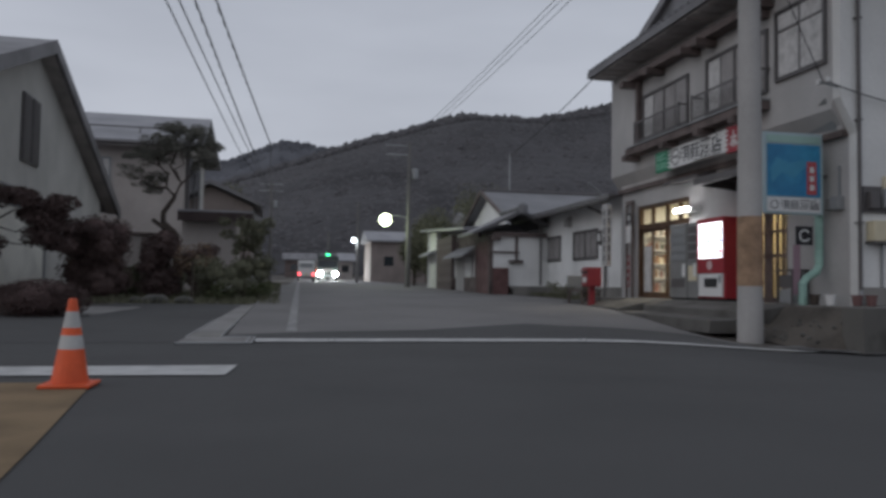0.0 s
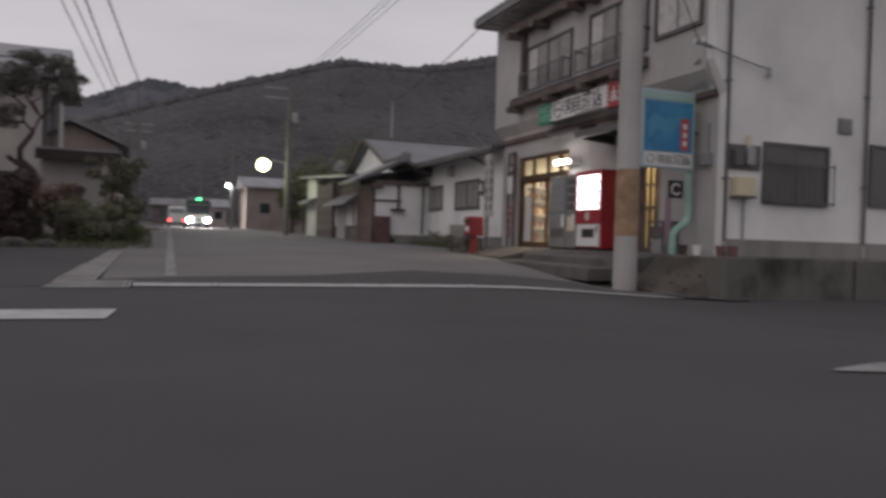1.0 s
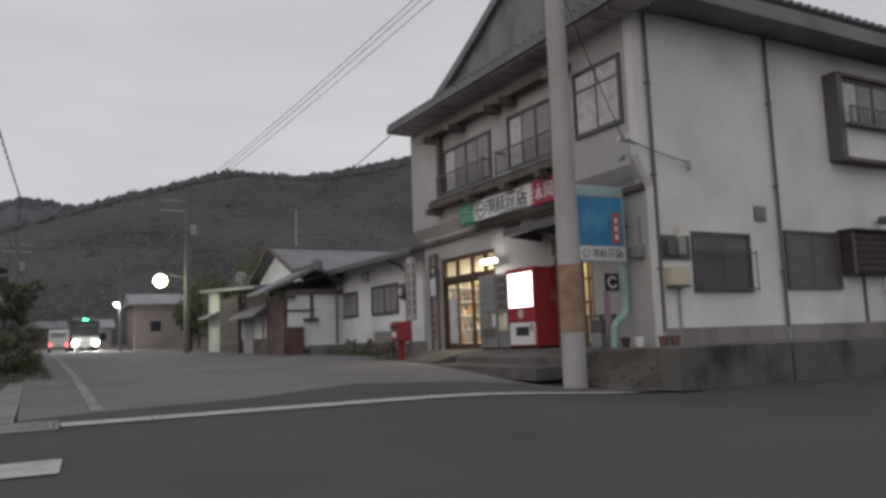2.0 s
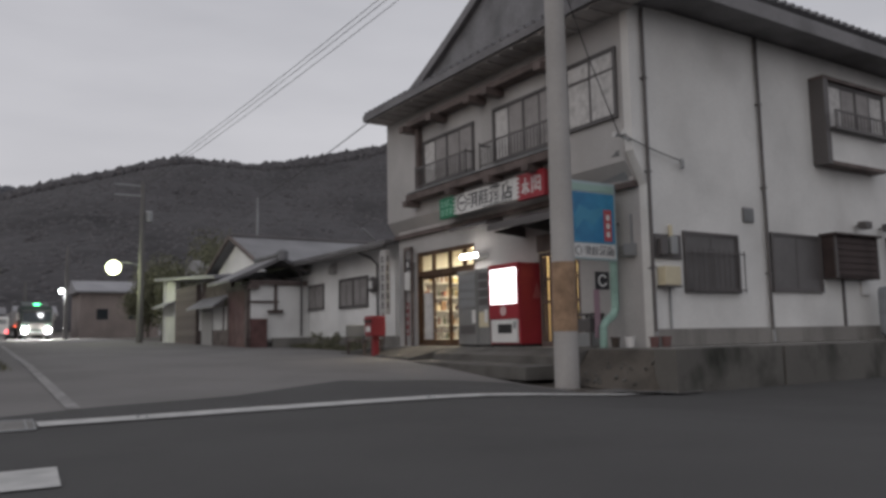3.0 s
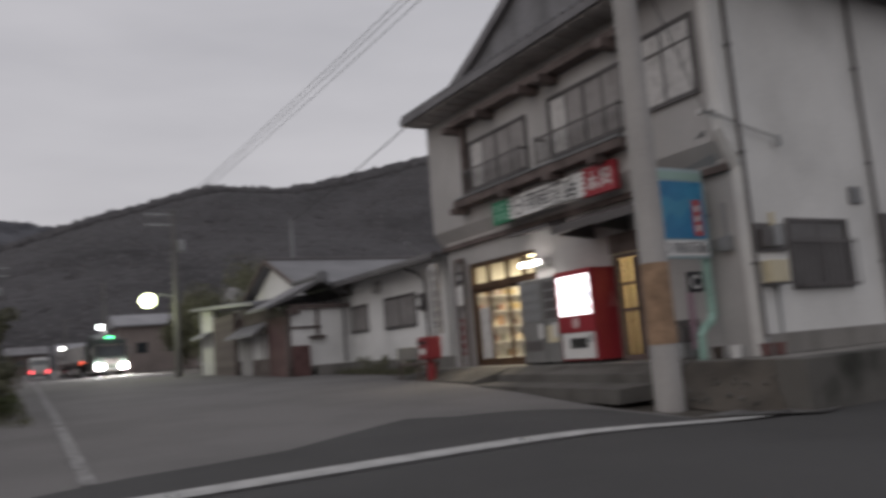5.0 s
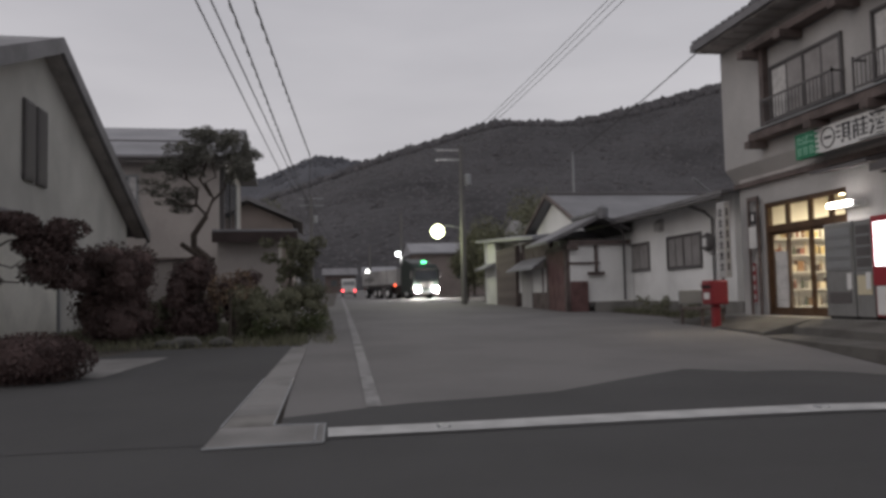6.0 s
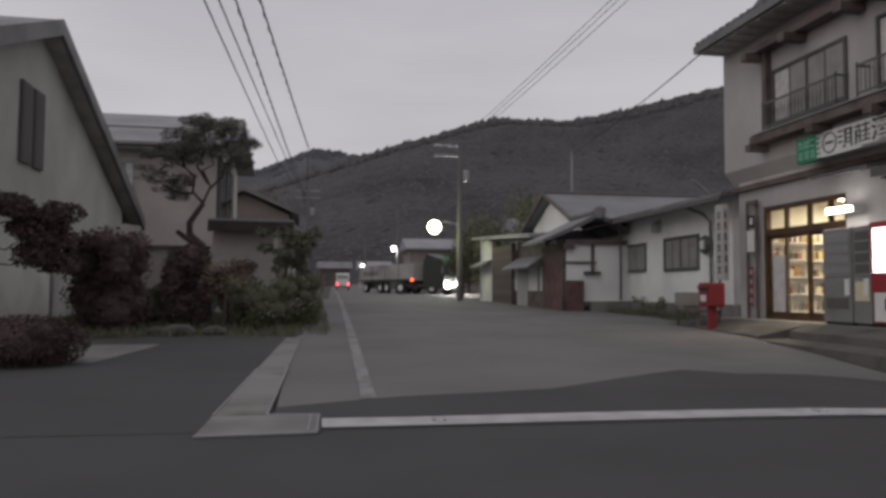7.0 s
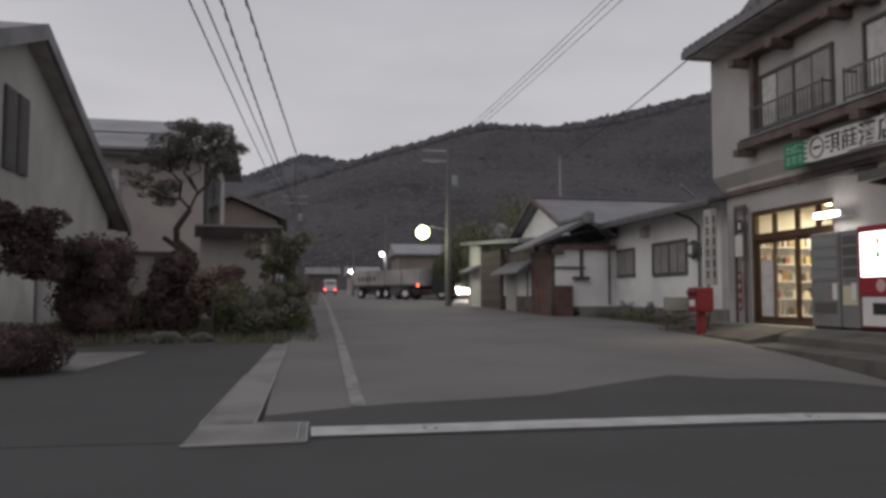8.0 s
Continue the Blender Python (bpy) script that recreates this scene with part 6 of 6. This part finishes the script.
# grass verges as one strewn sheet
pts, faces = [], []
for k in range(14000):
    side_of = random.random()
    if side_of < 0.5:
        x, y = rnd(-6.5, -0.4), rnd(18.4, 26)
    elif side_of < 0.62:
        x, y = rnd(8.65, 9.2), rnd(12.5, 13.0)
    elif side_of < 0.78:
        x, y = rnd(9.7, 10.4), rnd(21.8, 31)
    else:
        x, y = rnd(-1.0, 0.15), rnd(18.5, 45)
    a, h, w = rnd(0, 6.28), rnd(0.05, 0.2), 0.012
    z = gz(y, x) - 0.015 if x < 8.6 or y > 13.1 else 0.0
    i = len(pts)
    pts += [(x - w * math.cos(a), y - w * math.sin(a), z), (x + w * math.cos(a), y + w * math.sin(a), z), (x + rnd(-0.06, 0.06), y + rnd(-0.06, 0.06), z + h)]
    faces.append((i, i + 1, i + 2))
me = bpy.data.meshes.new("grass")
me.from_pydata(pts, [], faces)
me.materials.append(M_LEAF)
tagged(new("grass", me), "rough dark grass and weeds on the verges", "grass", kind="stuff")
# trees behind the street lamp
for x, y, h in ((9.2, 44.5, 3.8), (9.6, 48.5, 4.6), (8.9, 51, 3.4), (11.5, 42, 5), (14, 52, 7), (-4, 63, 7), (-2.5, 76, 6), (-6, 84, 9), (14, 74, 7), (19, 66, 8), (22, 84, 9)):
    lum = [(a, b, c + h * 0.62, r, r, r) for a, b, c, r, _, _ in lumps_in(20, h * 0.24, h * 0.24, -h * 0.3, h * 0.34, h * 0.09, h * 0.16)]
    tree((x, y), [(0, 0, 0), (0.05, 0, h * 0.4), (0, 0, h * 0.8)], [[(0, 0, h * 0.35), (s * h * 0.12, 0.1, h * 0.55), (s * h * 0.22, 0.1, h * 0.75)] for s in (-1, 1)], lum, 3500, 0.09, M_LEAF, "leafy roadside tree along the street", 0.12)

# ---- wooded hills ----
def hill(name, y_foot, y_ridge, prof, x0, x1, n, m, rough, count, r0, r1, woods, label, seed):
    """A wooded slope from its foot to its ridge, with single crowns standing along the skyline."""
    px, pz = [p[0] for p in prof], [p[1] for p in prof]

    def height(x, k):
        top = float(np.interp(x, px, pz))
        lump = noise.noise(Vector((x * 0.013, k * 3, seed))) * 9 * (1 - abs(2 * k - 1))
        return 3.0 + (top - 3.0) * (k ** 0.85) + lump

    pts, faces = [], []
    for j in range(m + 3):
        k = j / m
        kk = max(min(k, 1) - max(k - 1, 0) * 3, 0)
        for i in range(n + 1):
            x, y = x0 + (x1 - x0) * i / n, y_foot + (y_ridge - y_foot) * k
            q = Vector((x * 0.16, y * 0.16, seed)) / rough
            pts.append((x + rnd(-0.4, 0.4), y, height(x, kk) + rough * (0.8 * noise.noise(q) + 0.4 * noise.noise(q * 2.7))))
            if i < n and j < m + 2:
                a = j * (n + 1) + i
                faces.append((a, a + 1, a + n + 2, a + n + 1))
    me = bpy.data.meshes.new(name)
    me.from_pydata(pts, [], faces)
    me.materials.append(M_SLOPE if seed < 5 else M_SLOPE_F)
    me.shade_smooth()
    tagged(new(name, me), label, kind="structure").matrix_basis = TURN_LEFT
    ico = bmesh.new()
    bmesh.ops.create_icosphere(ico, subdivisions=1, radius=1)
    iv = np.array([v.co[:] for v in ico.verts])
    fi = np.array([[v.index for v in f.verts] for f in ico.faces])
    ico.free()
    vs, fs = [], []
    for c in range(count * 6):
        k = 1.0 - 0.06 * random.random() ** 2 if c < count else 1 - 0.93 * random.random() ** 1.4
        x, r = rnd(x0, x1) * (1 if c < count else 0.65), rnd(r0, r1) * (1 if c < count else 0.85)
        p = np.array((x, y_foot + (y_ridge - y_foot) * k, height(x, k) + r * (0.2 if c < count else -0.62)))
        fs.append(fi + len(iv) * c)
        vs.append(iv * (1 + np.random.uniform(-0.35, 0.35, (len(iv), 1))) * np.array((r, r, r * (rnd(0.9, 1.7) if c < count else rnd(0.75, 1.0)))) + p)
    me = bpy.data.meshes.new("woods")
    me.from_pydata(np.concatenate(vs).tolist(), [], np.concatenate(fs).tolist())
    me.materials.append(woods)
    me.shade_smooth()
    tagged(new("woods", me), "dark tree crowns on the wooded hill", "forest", kind="stuff").matrix_basis = TURN_LEFT


TURN_LEFT = Matrix.Translation((-0.17, 3.9, 0)) @ Matrix.Rotation(radians(0.5), 4, "Z") @ Matrix.Translation((0.17, -3.9, 0))
K = 1.27
near = [(-400, 20), (-120, 22), (-60, 28), (-18, 38), (12, 49), (22, 53), (49, 62), (71.5, 69), (104, 69.5), (131, 76), (170, 87), (230, 97), (420, 100), (700, 80)]
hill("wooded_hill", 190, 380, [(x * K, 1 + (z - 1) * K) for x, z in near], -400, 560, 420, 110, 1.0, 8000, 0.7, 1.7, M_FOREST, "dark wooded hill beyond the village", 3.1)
far = [(-700, 20), (-200, 30), (-60, 40), (-18, 47), (1, 55.3), (10, 55), (25, 52), (60, 45), (300, 40)]
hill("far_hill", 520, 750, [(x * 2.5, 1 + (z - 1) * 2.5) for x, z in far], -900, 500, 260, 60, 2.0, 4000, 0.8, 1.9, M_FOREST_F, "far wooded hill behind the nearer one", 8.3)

# the garden side of the street stands a little turned from the shop side
GARDEN = Matrix.Translation((-0.26, 3.9, 0)) @ Matrix.Rotation(radians(0.95), 4, "Z") @ Matrix.Translation((0.17, -3.9, 0))
for ob in list(scene.objects):
    if ob.parent is None and ob.get("category") in ("house", "porch", "shed", "bush", "tree", "plant", "stone", "branch"):
        p = ob.matrix_basis.translation
        if p.x < 0 or (p.x == 0 and ob in (house, house2, house3, porch, lowwall)):
            ob.matrix_basis = GARDEN @ ob.matrix_basis

# ---- articulated truck and delivery van ----
M_CAB = plain("dark_green_cab", (0.028, 0.038, 0.034), 0.4)
M_HEAD = glowing("headlamp_glow", (1.0, 0.96, 0.88), 1200)
M_BED = material("pale_grey_bed", (0.42, 0.41, 0.40), 0.55, 0, 0.3, 3, 40, 0.05)
M_TAIL = glowing("tail_glow", (1.0, 0.08, 0.09), 5)
M_AMBER = glowing("amber_glow", (1.0, 0.12, 0.05), 5)
M_GREENLAMP = glowing("green_marker_glow", (0.1, 1.0, 0.35), 9)


def wheel(parent, x, y, r=0.5, w=0.28):
    bm = bmesh.new()
    lathe(bm, [(r * 0.55, -w / 2), (r * 0.92, -w / 2), (r, -w * 0.36), (r, w * 0.36), (r * 0.92, w / 2), (r * 0.55, w / 2)], (0, 0, 0), 20)
    bmesh.ops.rotate(bm, verts=bm.verts, matrix=Matrix.Rotation(radians(90), 3, "Y"))
    bmesh.ops.translate(bm, verts=bm.verts, vec=(x, y, r))
    wh = part("wheel", bm, M_BLACK, parent)
    bm = bmesh.new()
    lathe(bm, [(r * 0.2, -w * 0.52), (r * 0.5, -w * 0.5), (r * 0.56, -w * 0.3), (r * 0.56, w * 0.3), (r * 0.5, w * 0.5), (r * 0.2, w * 0.52)], (0, 0, 0), 16)
    bmesh.ops.rotate(bm, verts=bm.verts, matrix=Matrix.Rotation(radians(90), 3, "Y"))
    bmesh.ops.translate(bm, verts=bm.verts, vec=(x, y, r))
    part("rim", bm, M_WHITE, wh, "pale wheel rim")


def disc(r, x, y, z, d=0.03):
    bm = bmesh.new()
    lathe(bm, [(r * 0.6, -d), (r, -d * 0.3), (r, d)], (0, 0, 0), 16)
    bmesh.ops.rotate(bm, verts=bm.verts, matrix=Matrix.Rotation(radians(-90), 3, "X"))
    bmesh.ops.translate(bm, verts=bm.verts, vec=(x, y, z))
    return bm


tractor = thing("truck_tractor", "dark green truck tractor with bright headlamps", "truck", (5.9, 88, 1.2))
bm = prism([(0.0, 0.45), (-0.03, 1.4), (0.12, 2.45), (0.35, 2.75), (2.0, 2.8), (2.0, 0.45)], "x", -1.2, 1.2)
bmesh.ops.bevel(bm, geom=bm.edges[:], offset=0.06, segments=2, affect="EDGES")
part("cab", bm, M_CAB, tractor)
part("windscreen", prism([(-0.035, 1.45), (0.085, 2.25), (0.1, 2.25), (0.0, 1.45)], "x", -1.02, 1.02), M_GLASS, tractor)
part("grille", boxes((-0.6, 0.6, -0.04, 0.02, 0.85, 1.3)), M_DARK, tractor)
part("bumper", boxes((-1.2, 1.2, -0.12, 0.2, 0.35, 0.62), bevel=0.04), M_STEEL, tractor)
part("sun_visor", boxes((-1.1, 1.1, -0.15, 0.12, 2.32, 2.4)), M_DARK, tractor)
part("chassis", boxes((-0.45, 0.45, 1.9, 5.4, 0.55, 0.85)), M_DARK, tractor)
part("deflector", prism([(0.7, 2.8), (1.9, 2.8), (1.9, 3.2)], "x", -1.0, 1.0), M_CAB, tractor)
for s in (-1, 1):
    part("headlamp", disc(0.19, s * 0.86, -0.13, 0.72), M_HEAD, tractor, "dazzling headlamp")
    part("fog_lamp", disc(0.1, s * 0.5, -0.13, 0.5), M_STEEL, tractor)
    part("side_mirror", boxes((s * 1.38 - 0.08, s * 1.38 + 0.08, 0.0, 0.08, 1.6, 2.2), bevel=0.02), M_DARK, tractor)
    for y in (1.2, 4.3):
        wheel(tractor, s * 1.02, y)
for x in (0.0,):
    part("marker_lamp", boxes((x - 0.22, x + 0.22, 0.28, 0.36, 2.86, 2.96), bevel=0.01), M_GREENLAMP, tractor)

trailer = thing("flatbed_trailer", "grey drop-side flatbed trailer behind the truck", "trailer", (5.5, 91, 1.2))
part("deck", boxes((-1.22, 1.22, -0.7, 9.2, 1.05, 1.2)), M_DARK, trailer)
for s in (-1, 1):
    for k in range(4):
        part("drop_side", boxes((s * 1.22 - 0.03, s * 1.22 + 0.03, -0.68 + 2.47 * k, 1.77 + 2.47 * k, 1.2, 2.4), bevel=0.01), M_BED, trailer)
        part("stanchion", boxes((s * 1.22 - 0.05, s * 1.22 + 0.05, 1.75 + 2.47 * k, 1.81 + 2.47 * k, 1.05, 2.39)), M_DARK, trailer)
    part("skirt_guard", boxes((s * 1.1 - 0.02, s * 1.1 + 0.02, 1.2, 3.6, 0.35, 1.04)), M_DARK, trailer)
    for y in (4.2, 5.4, 8.2):
        wheel(trailer, s * 1.0, y, 0.48)
    part("tail_lamp", boxes((s * 0.95 - 0.14, s * 0.95 + 0.14, 9.2, 9.25, 0.85, 1.0)), M_RED_D, trailer)
    part("side_marker", boxes((s * 1.25 - 0.03, s * 1.25 + 0.03, -0.55, -0.33, 1.0, 1.2)), M_AMBER, trailer, "red-orange side marker")
part("head_board", boxes((-1.22, 1.22, -0.76, -0.7, 1.05, 2.45)), M_BED, trailer)
part("tail_board", boxes((-1.2, 1.2, 9.2, 9.24, 1.2, 2.35)), M_STEEL, trailer)
part("beam", boxes((-0.7, 0.7, 0.0, 9.2, 0.4, 1.05)), M_DARK, trailer)
for k in range(5):
    part("lettering_bar", boxes((1.255, 1.26, 5.6 + 0.6 * k, 5.95 + 0.6 * k, 1.5, 1.9)), M_DARK, trailer)
    part("lettering_bar", boxes((-1.26, -1.255, 5.6 + 0.6 * k, 5.95 + 0.6 * k, 1.5, 1.9)), M_DARK, trailer)

van = thing("delivery_van", "small white box van with red tail lamps lit", "van", (3.2, 70, 1.0))
bm = prism([(0, 0.35), (0.0, 1.8), (0.08, 1.88), (2.5, 1.88), (3.0, 1.2), (3.2, 1.1), (3.2, 0.35)], "x", -0.73, 0.73)
bmesh.ops.bevel(bm, geom=bm.edges[:], offset=0.05, segments=2, affect="EDGES")
part("body", bm, M_WHITE, van)
part("rear_window", boxes((-0.58, 0.58, -0.012, 0.01, 1.25, 1.65)), M_STEEL, van)
part("bumper", boxes((-0.7, 0.7, -0.06, 0.06, 0.32, 0.48), bevel=0.02), M_DARK, van)
part("number_plate", boxes((-0.16, 0.16, -0.02, 0.0, 0.56, 0.72)), M_CREAM, van)
for s in (-1, 1):
    part("tail_lamp", boxes((s * 0.62 - 0.09, s * 0.62 + 0.09, -0.02, 0.02, 0.55, 0.78)), M_TAIL, van)
    for y in (0.6, 2.6):
        wheel(van, s * 0.66, y, 0.28, 0.16)


def motions():
    # t, front of the tractor x and y, its heading, the trailer's heading (degrees from straight towards the crossing)
    rows = [(0.0, 5.75, 88.0, -2.0, -2.0), (1.0, 5.35, 83.5, -1.0, -2.0), (2.0, 5.35, 79.0, 1.0, -1.0), (3.3, 5.9, 73.0, 5.0, 1.5), (4.2, 6.7, 69.2, 9.0, 4.0), (5.0, 7.4, 66.5, 13.0, 7.0),
            (5.5, 7.9, 65.2, 18.0, 9.5), (6.0, 8.65, 64.3, 24.0, 13.0), (6.5, 9.65, 63.7, 34.0, 17.5), (7.0, 11.0, 63.3, 46.0, 22.0), (7.5, 11.8, 63.0, 53.0, 25.0), (8.0, 12.5, 62.7, 58.0, 27.5)]
    cab_rows, bed_rows = [], []
    for t, x, y, a, b in rows:
        d = Vector((-math.sin(radians(a)), math.cos(radians(a))))
        hx, hy = x + 2.9 * d.x, y + 2.9 * d.y
        cab_rows.append((t, pose(x - 0.5, y, gz(y) + 0.01, 0, 0, a)))
        bed_rows.append((t, pose(hx - 0.5, hy, gz(hy) + 0.02, 0, 0, b)))
    walk(tractor, cab_rows)
    walk(trailer, bed_rows)
    walk(van, [(t, pose(x - 0.75, y, gz(y) + 0.01, 0.6, 0, -1.3)) for t, x, y in ((0.0, 3.05, 70), (2.0, 3.1, 72), (4.0, 3.2, 76), (5.5, 3.4, 81), (6.5, 3.55, 87), (8.0, 3.85, 99))])


motions()
